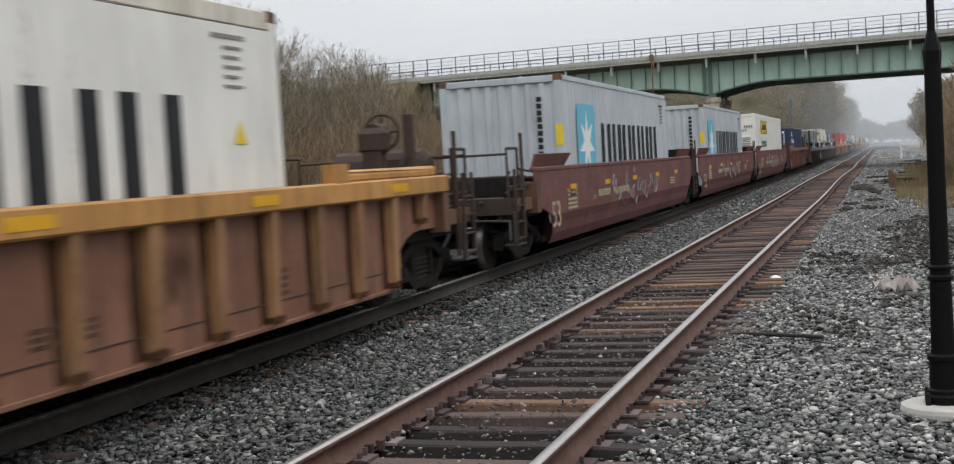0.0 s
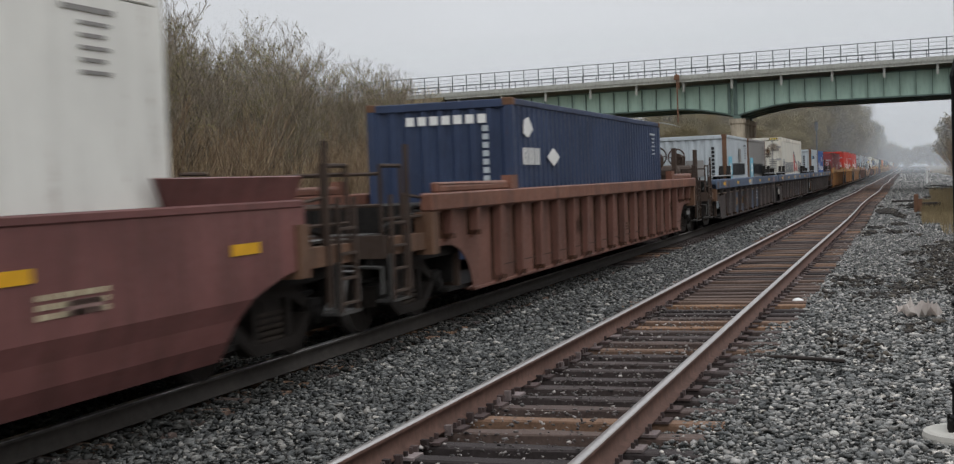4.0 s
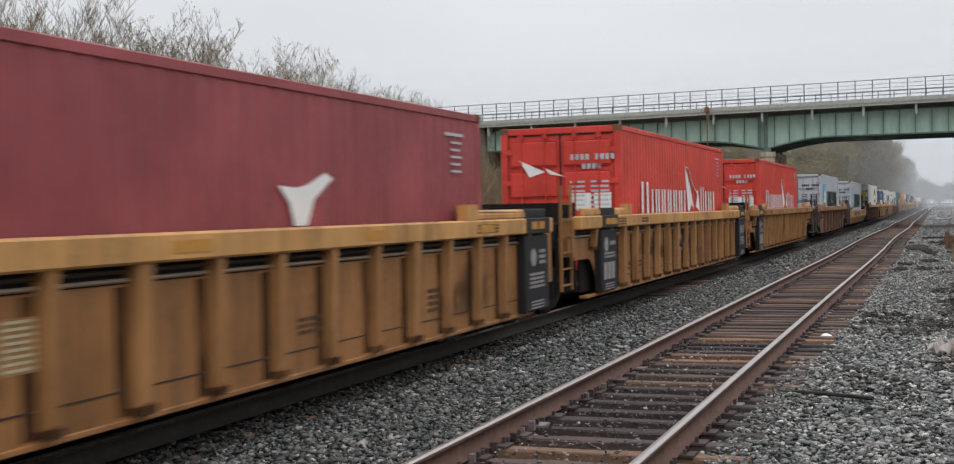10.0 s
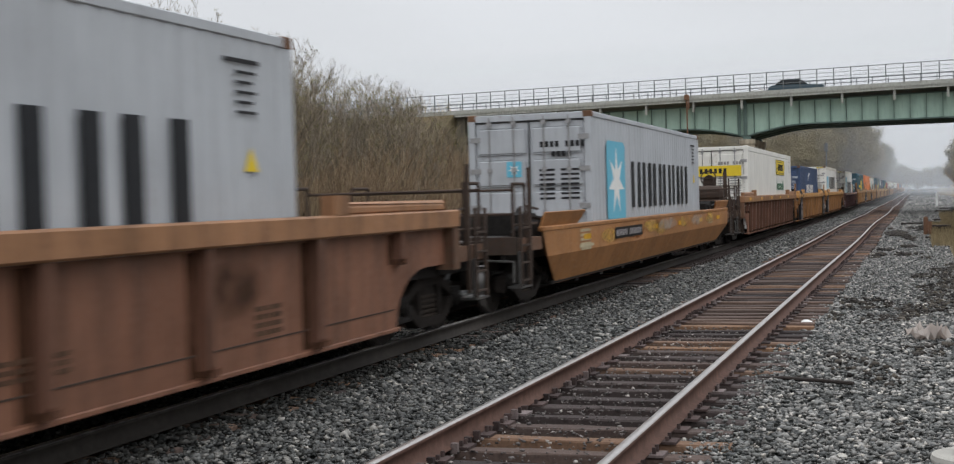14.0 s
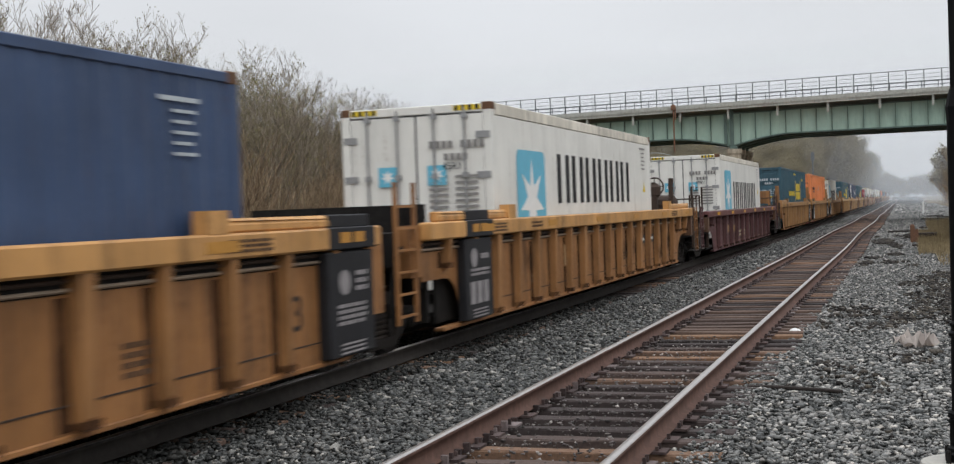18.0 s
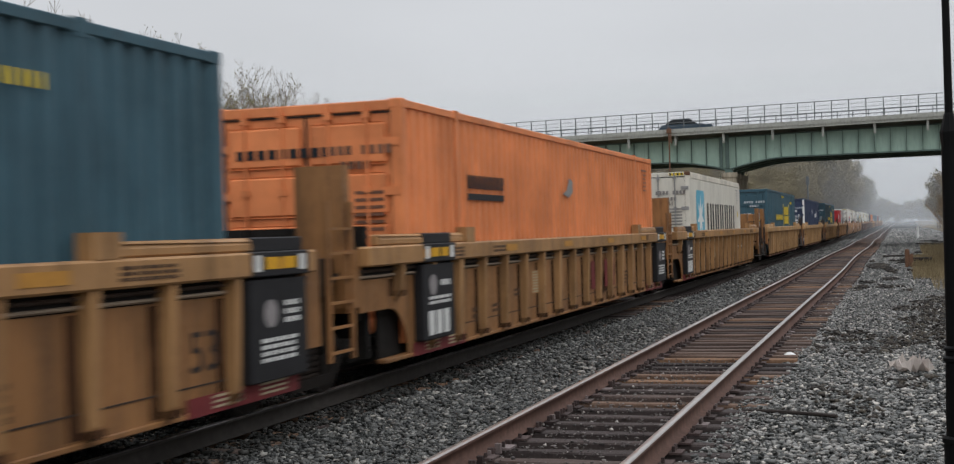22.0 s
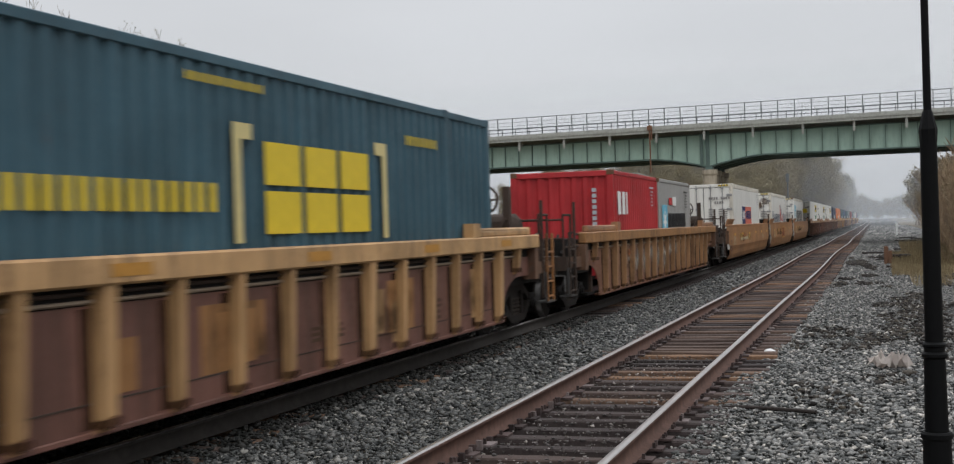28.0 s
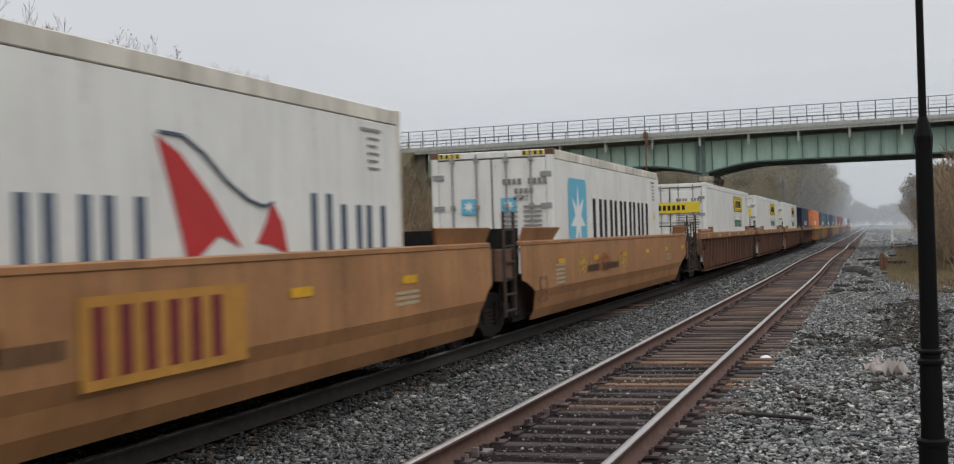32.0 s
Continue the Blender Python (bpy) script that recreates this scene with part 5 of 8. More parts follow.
def bogie(car, y):
    t = piece("bogie", "bolster", lambda bm: (box(bm, -1.05, 1.05, -0.2, 0.2, 0.42, 0.72), tube(bm, (0, 0, 0.7), (0, 0, 0.86), 0.22, 14)), M["truck"], car, (0, y, 0), "dust-covered cast steel bogie")
    for s in (-1, 1):
        piece("side_frame", "sideframe", side_frame, M["truck"], t, (s * 1.0, 0, 0))
        piece("spring", "spring", spring_set, M["spring"], t, (s * 1.0, 0, 0))["kind"] = "stuff"
        for d in (-0.89, 0.89):
            b = piece("bearing", "bearing" + ("r" if s > 0 else "l"), (lambda bm: bearing(bm)) if s > 0 else (lambda bm: (bearing(bm), bmesh.ops.scale(bm, vec=(-1, 1, 1), verts=bm.verts[:]))), M["grime"], t, (s * 1.0, d, 0.42))
    for d in (-0.89, 0.89):
        w = piece("wheelset", "wheelset", wheelset, M["truck"], t, (0, d, 0.42))
        if len(w.data.materials) == 1:
            w.data.materials.append(M["tread"])
            for f in w.data.polygons:
                if 0.7 < abs(f.center[0]) < 0.8 and hypot(f.center[1], f.center[2]) > 0.38:
                    f.material_index = 1
        WHEELS.append((w, d))
    return t


# ------------------------------------------------------------------ the train: well cars
def rects(bm, x, items):
    """Thin painted patches on a side at x: (y0, y1, z0, z1)."""
    for y0, y1, z0, z1 in items:
        box(bm, x, x + 0.004, y0, y1, z0, z1)


def stencil(parent, name, material, items, x, label=""):
    key = "st" + str(items) + str(x)
    ob = piece(name, key, lambda bm: rects(bm, x, items), material, parent, (0, 0, 0), label)
    if len(items) > 3:
        ob["kind"] = "stuff"
    return ob


def lines_of(y0, y1, z0, z1, rows, r, gap=0.4):
    """Bars in the place of small writing."""
    out = []
    h = (z1 - z0) / rows
    for k in range(rows):
        y = y0
        while y < y1 - 0.02:
            w = r.uniform(0.06, 0.2)
            out.append((round(y, 3), round(min(y1, y + w), 3), round(z0 + k * h, 3), round(z0 + (k + 1 - gap) * h, 3)))
            y += w + 0.035
    return out


def bars_of(y0, y1, z0, z1, n, stroke=0.30):
    """Two plain upright bars for each character of a mark."""
    w = (y1 - y0) / n
    out = []
    for k in range(n):
        a = y0 + k * w
        out += [(round(a, 3), round(a + stroke * w, 3), z0, z1), (round(a + 0.78 * w - stroke * w, 3), round(a + 0.78 * w, 3), z0, z1)]
    return out


def arch(end, y_end, sgn, z_low, square=False):
    """The lower corner of a side wall over its bogie, from the well to the end."""
    if end == "c":
        r, z, y0 = 0.95, 0.93, 1.80
    elif sgn > 0 and square:
        r, z, y0 = 0.10, 0.95, 1.80
    elif sgn > 0:
        r, z, y0 = 0.55, 0.88, 1.40
    else:
        r, z, y0 = 0.14, 0.95, 0.46
    pts = []
    for k in range(7):
        a = pi / 2 * k / 6
        pts.append((y_end + sgn * (y0 - r * (1 - cos(a))), z_low + (z - z_low) * sin(a)))
    pts.append((y_end, z))
    return pts


def grid_frame(bm, ys, zs, open_cell, x0, x1):
    """A welded frame of bars: cells of a grid, but for the open ones, with a thickness."""
    v = {}

    def corner(x, i, j):
        if (x, i, j) not in v:
            v[(x, i, j)] = bm.verts.new((x, ys[i], zs[j]))
        return v[(x, i, j)]
    full = {(i, j) for i in range(len(ys) - 1) for j in range(len(zs) - 1) if not open_cell(i, j)}
    for i, j in full:
        bm.faces.new([corner(x1, a, b) for a, b in ((i, j), (i + 1, j), (i + 1, j + 1), (i, j + 1))])
        bm.faces.new([corner(x0, a, b) for a, b in ((i, j + 1), (i + 1, j + 1), (i + 1, j), (i, j))])
        for di, dj, e in ((-1, 0, ((i, j), (i, j + 1))), (1, 0, ((i + 1, j), (i + 1, j + 1))), (0, -1, ((i, j), (i + 1, j))), (0, 1, ((i, j + 1), (i + 1, j + 1)))):
            if (i + di, j + dj) not in full:
                (a, b), (c, d) = e
                bm.faces.new((corner(x0, a, b), corner(x1, a, b), corner(x1, c, d), corner(x0, c, d)))


def ladder(bm, top=1.62):
    zs = [0.42]
    z = 0.5
    while z < top - 0.1:
        zs += [z, z + 0.028]
        z += 0.26
    zs.append(top)
    grid_frame(bm, (-0.22, -0.18, 0.18, 0.22), zs, lambda i, j: i == 1 and j % 2 == 0, -0.02, 0.02)


OUT = 1.25             # how far the end platforms reach past the side walls


def car_end(car, y, sgn, end, paint_main, brake, tall, L, low=False, far=False):
    """Platform, bulkhead, steps and rails at one end of a car. sgn: +1 at the leading end (the well lies at greater y)."""
    steel, rusty = M["grime"], M["end_rust"]
    deep = 1.5 if end == "c" else 1.40 if sgn > 0 and L > 12 and not low and paint_main.name not in ("oxide_red_car_paint", "tan_car_paint") else 0.4

    def at(a):
        return y + sgn * a

    def span_box(bm, x0, x1, a, b, z0, z1):
        box(bm, x0, x1, min(at(a), at(b)), max(at(a), at(b)), z0, z1)
    tag = "%s%.2f%d%s" % (end, y, sgn, low)
    zb = 1.12 if low else 1.38 if end == "a" and paint_main.name == "dirty_blue_brown_paint" else (1.46 if end == "c" else 1.84 if paint_main.name == "oxide_red_car_paint" else 1.62)
    o = -OUT if end == "c" else 0.05
    # black at the joints: the shade over the bogie is put into its colour
    piece("bulkhead", "bulk" + tag, lambda bm: (span_box(bm, -1.22, 1.22, deep, deep + 0.08, 0.34, zb), [span_box(bm, x - 0.05, x + 0.05, deep - 0.12, deep, 1.1, zb) for x in (-0.9, -0.3, 0.3, 0.9)]), steel if end == "a" else rusty if paint_main.name != "oxide_red_car_paint" else M["oxide_grime"], car, label="grimy bulkhead closing the well")
    piece("end_platform", "plat" + tag, lambda bm: (span_box(bm, -1.22, 1.22, o, deep, 1.0, 1.1), [span_box(bm, x - 0.04, x + 0.04, o, deep, 0.78, 1.0) for x in (-1.15, -0.75, 0.75, 1.15)]), steel, car, label="grimy steel end platform on deep beams")
    if far:
        return
    if end == "c":
        body = rusty if tall or paint_main.name in ("orange_car_paint", "brown_car_paint", "dirty_blue_brown_paint", "oxide_red_car_paint", "tan_car_paint", "orange_tan_car_paint") else paint_main
        bare = sgn < 0 and paint_main.name == "amber_car_paint" and not brake
        piece("centre_sill", "sill" + tag, lambda bm: span_box(bm, -0.32, 0.32, o - 0.2, deep, 0.62, 1.0), steel, car)
        piece("coupler", "coup" + tag, lambda bm: (span_box(bm, -0.10, 0.10, o - 0.45, o - 0.15, 0.74, 0.96), span_box(bm, -0.22, 0.16, o - 0.68, o - 0.4, 0.68, 1.02)), M["truck"], car, label="rusty knuckle coupler")
        piece("end_sill", "esill" + tag, lambda bm: (span_box(bm, -1.36, 1.36, o - 0.02, o + 0.1, 0.90, 1.16),), rusty, car)
        for s in (1, -1):
            piece("side_sill", "ssill%d" % s + tag, lambda bm: span_box(bm, min(s * 1.20, s * 1.36), max(s * 1.20, s * 1.36), o + 0.1, 0.1, 0.93, 1.13), paint_main if bare else M["end_worn"], car, label="side beam out to the car's end")
        if not low:
            piece("end_post", "epost" + tag, lambda bm: span_box(bm, 1.22, 1.45, 0.0, 0.22, 0.86, 1.38), M["end_worn"] if not tall else paint_main, car, label="upright plate at the chord's end")
        piece("walkway", "walk" + tag, lambda bm: [span_box(bm, -1.1, 1.1, o + 0.1 * k, o + 0.06 + 0.1 * k, 1.14, 1.17) for k in range(5)] + [span_box(bm, x, x + 0.05, o - 0.1, o + 0.5, 1.1, 1.14) for x in (-0.9, 0.85)], M["tread"], car, label="steel grating walkway")
        if not bare:
            piece("ladder", "ladder", ladder, body, car, (1.40, at(o + 0.3), 0))
        piece("step", "step" + tag, lambda bm: (span_box(bm, 1.2, 1.42, o + 0.05, o + 0.55, 0.40, 0.43), span_box(bm, 1.36, 1.40, o + 0.05, o + 0.09, 0.4, 0.95), span_box(bm, 1.36, 1.40, o + 0.5, o + 0.54, 0.4, 0.95)), M["tread"], car)
        piece("uncoupling_lever", "lever" + tag, lambda bm: path_tube(bm, [(1.34, at(o - 0.08), 0.5), (1.34, at(o - 0.08), 0.80), (0.4, at(o - 0.08), 0.84), (0.12, at(o - 0.5), 1.04)], 0.018, 5), M["tread"], car, label="bent uncoupling rod")
        piece("air_hose", "hose" + tag, lambda bm: path_tube(bm, [(0.35, at(o - 0.05), 0.92), (0.36, at(o - 0.25), 0.6), (0.30, at(o - 0.45), 0.38), (0.20, at(o - 0.62), 0.42)], 0.03, 6), M["seal"], car, label="hanging black air hose")
        hz = 1.95
        for sx in (1.30, -1.30):
            piece("handrail", "rail%.1f" % sx + tag, lambda bm: (path_tube(bm, [(sx, at(o + 0.05), 1.1), (sx, at(o + 0.05), hz), (sx, at(o + 0.65), hz), (sx, at(o + 0.65), 1.1)], 0.024, 6), path_tube(bm, [(sx, at(o + 0.05), 1.34), (sx, at(0.05), 1.34)], 0.02, 5), path_tube(bm, [(sx, at(o + 0.65), 1.62), (sx, at(0.1), 1.56)], 0.02, 5)), rusty, car, label="bent pipe handrail")
        piece("cross_rail", "xrail" + tag, lambda bm: (path_tube(bm, [(-1.3, at(o + 0.05), 1.86), (1.3, at(o + 0.05), 1.86)], 0.02, 6), path_tube(bm, [(-1.3, at(o + 0.05), 1.5), (1.3, at(o + 0.05), 1.5)], 0.022, 6)), rusty, car, label="pipe rail across the car end")
        for k, (a, ztop) in enumerate(((o + 0.66, 2.2),)):
            piece("upright", "upr%d" % k + tag, lambda bm: span_box(bm, 1.34, 1.39, a, a + 0.045, 0.5, ztop), rusty if not tall else paint_main, car, label="tall end upright")
        piece("brake_gear", "gear" + tag, lambda bm: (span_box(bm, 0.45, 1.16, o + 0.7, o + 1.3, 1.1, 1.48), tube(bm, (-1.0, at(0.9), 1.30), (1.0, at(0.9), 1.30), 0.19, 10), span_box(bm, -0.8, 0.3, o + 0.4, o + 1.0, 1.1, 1.52), path_tube(bm, [(1.17, at(o + 0.3), 1.2), (1.17, at(0.1), 1.45), (1.12, at(1.5), 1.35)], 0.035, 6), path_tube(bm, [(0.7, at(-0.4), 1.4), (0.7, at(0.6), 1.3), (0.5, at(1.6), 1.55)], 0.03, 6), span_box(bm, 0.2, 0.95, 1.1, 1.5, 1.1, 1.42), span_box(bm, 0.9, 1.2, 0.1, 0.7, 1.1, 1.36)), steel, car, label="black brake cylinder, valve and pipes")
        piece("brake_rigging", "rig" + tag, lambda bm: (span_box(bm, 0.35, 0.75, o + 0.3, o + 0.8, 0.45, 0.8), path_tube(bm, [(0.9, at(o + 0.2), 0.62), (0.95, at(1.6), 0.55)], 0.03, 5), span_box(bm, -1.15, 1.15, 1.45, 1.6, 0.4, 1.0)), steel, car, label="dark rods and cylinder under the platform")
        if tall:
            piece("equipment_box", "ebox" + tag, lambda bm: (soft_box(bm, 0.15, 0.95, min(at(o + 0.3), at(o + 0.9)), max(at(o + 0.3), at(o + 0.9)), 1.6, 2.2, 0.02), span_box(bm, 0.15, 0.22, o + 0.3, o + 0.9, 1.1, 1.62), span_box(bm, 0.88, 0.95, o + 0.3, o + 0.9, 1.1, 1.62)), paint_main, car, label="painted equipment box on legs")
            for k in range(2):
                piece("post", "post%d" % k + tag, lambda bm: span_box(bm, 1.24, 1.38, o + 0.2 + 0.36 * k, o + 0.32 + 0.36 * k, 0.7, 2.42), paint_main, car, label="thick upright end post")
            for k in range(6):
                piece("rung", "rung" + tag, lambda bm: span_box(bm, 1.27, 1.35, o + 0.3, o + 0.58, 0, 0.05), paint_main, car, (0, 0, 0.75 + 0.32 * k))
        if brake:
            br = piece("brake_stand", "brake" + tag, lambda bm: (span_box(bm, 0.22, 0.48, o + 0.98, o + 1.18, 1.1, 2.05), soft_box(bm, 0.14, 0.56, min(at(o + 0.92), at(o + 1.2)), max(at(o + 0.92), at(o + 1.2)), 1.92, 2.30, 0.08), tube(bm, (0.35, at(o + 0.8), 2.2), (0.35, at(o + 1.1), 2.2), 0.16, 10), span_box(bm, 0.8, 0.92, o + 1.0, o + 1.12, 1.1, 2.45), tube(bm, (0.45, at(o + 1.1), 1.2), (0.85, at(o + 1.1), 1.9), 0.06, 6)), rusty, car, label="rusty black hand brake stand with a tall post")
            piece("air_tank", "tank" + tag, lambda bm: (tube(bm, (-0.5, at(o + 0.36), 1.70), (0.8, at(o + 0.36), 1.70), 0.29, 14), tube(bm, (0.8, at(o + 0.36), 1.70), (0.9, at(o + 0.36), 1.70), 0.29, 14, 0.18), span_box(bm, -0.3, -0.2, o + 0.12, o + 0.6, 1.1, 1.46), span_box(bm, 0.45, 0.55, o + 0.12, o + 0.6, 1.1, 1.46)), rusty, car, label="black air tank on brackets")
            piece("brake_wheel", "bwheel" + tag, lambda bm: (hoop(bm, (0.35, at(o + 0.76), 2.24), 0.25, 0.022), [tube(bm, (0.35 - 0.25 * cos(k * pi / 2), at(o + 0.76), 2.24 - 0.25 * sin(k * pi / 2)), (0.35 + 0.25 * cos(k * pi / 2), at(o + 0.76), 2.24 + 0.25 * sin(k * pi / 2)), 0.016, 5) for k in range(2)]), rusty, br, label="spoked hand brake wheel")
    else:
        piece("joint", "joint" + tag, lambda bm: span_box(bm, -0.45, 0.45, -0.85, deep, 0.62, 1.0), steel, car, label="articulated joint over the shared bogie")
        amber = paint_main.name in ("amber_car_paint", "khaki_yellow_car_paint")
        if sgn > 0 and paint_main.name != "dirty_blue_brown_paint":
            piece("ladder", "jladder", lambda bm: ladder(bm, 2.1), paint_main if amber else rusty, car, (1.34, at(-0.52), 0)).scale = (1.0, 1.45, 1.0)
            if paint_main.name[0] == "k":
                piece("end_post", "jpost", lambda bm: (box(bm, 1.10, 1.30, -0.30, -0.14, 0.9, 2.5), box(bm, 0.72, 1.10, -0.30, -0.22, 1.5, 2.5)), paint_main, car, (0, y, 0), "tall painted end post with a plate")
            piece("brake_gear", "jgear" + tag, lambda bm: (span_box(bm, 0.5, 1.15, -0.6, 0.3, 1.1, 1.5), path_tube(bm, [(1.2, at(-0.7), 0.5), (1.22, at(-0.6), 1.2), (1.2, at(0.2), 1.55)], 0.03, 6), path_tube(bm, [(1.05, at(-0.9), 0.7), (1.1, at(-0.8), 1.3), (0.8, at(0.3), 1.4)], 0.025, 6)), steel, car, label="black pipes and valve box at the joint")
        if paint_main.name in ("oxide_red_car_paint", "tan_car_paint"):
            reach = -0.85 if sgn > 0 else -0.4
            piece("corner_panel", "cpan" + tag, lambda bm: soft_box(bm, 1.18, 1.315, min(at(reach), at(-0.012)), max(at(reach), at(-0.012)), 0.98, 1.50, 0.015), M["end_worn"] if paint_main.name[0] == "t" else M["oxide_grime"], car, label="boxed corner panel reaching over the joint")
            return
        if paint_main.name == "dirty_blue_brown_paint" and sgn < 0:
            piece("end_wall", "bewall", lambda bm: box(bm, 1.296, 1.317, 0.004, 0.78, 0.30, 1.215), paint_main, car, (0, y, 0), "grimy brown end of the side wall")
            piece("chord_end", "bechord", lambda bm: soft_box(bm, 1.303, 1.468, 0.004, 0.80, 1.22, 1.52, 0.02), M["blue"], car, (0, y, 0), "blue end of the top chord")
            return
        piece("end_panel", "epan" + tag, lambda bm: span_box(bm, 1.18, 1.33, -0.34, 0.04, 0.62 if amber and sgn < 0 else 0.95, 1.58), paint_main if amber else steel, car, label="end panel over the joint")


SCHEMES = {
    # side, chord, rib, guide, end
    "orange": ("orange", "orange_trim", "orange_rib", "orange_trim", "orange"),
    "rust": ("rust_panel", "rust_trim", "rust_panel", "rust_trim", "orange"),
    "yellow": ("yellow", "yellow_trim", "yellow_rib", "yellow_trim", "yellow"),
    "grimy": ("yellow_old", "yellow_worn", "yellow_rib", "yellow_trim", "yellow"),
    "khaki": ("khaki", "khaki_trim", "khaki_trim", "khaki_trim", "khaki"),
    "patch": ("rust_panel", "patch_chord", "pale_rib", "patch_chord", "yellow"),
    "brown": ("brown", "brown_trim", "brown_rib", "brown_trim", "brown"),
    "maroon": ("maroon", "maroon_trim", "maroon", "maroon_trim", "maroon"),
    "blue": ("blue_side", "blue", "blue_side", "grime", "blue_side"),
    "oxide": ("oxide", "oxide", "oxide", "oxide", "oxide"),
    "tan": ("tan", "tan", "tan", "tan", "tan"),
    "amber": ("amber_low", "amber_low", "amber_low", "amber_low", "amber_low"),
}
OWNER = ((10.8, 11.1), (11.35, 11.65), (11.95, 12.2), (12.5, 12.85))
CAR_LABEL = {
    "orange": "rusty orange ribbed container well car", "rust": "rust-red ribbed container well car", "yellow": "dirty amber-brown ribbed container well car", "khaki": "khaki-yellow ribbed container well car", "grimy": "grime-streaked amber ribbed container well car", "patch": "yellow ribbed well car with rust-brown side panels",
    "brown": "dull brown ribbed container well car", "maroon": "maroon ribbed container well car with yellow reflectors", "blue": "grimy blue and brown ribbed container well car",
    "oxide": "oxide-red smooth-sided container well car", "tan": "tan smooth-sided container well car", "amber": "orange-tan low smooth-sided container well car"}


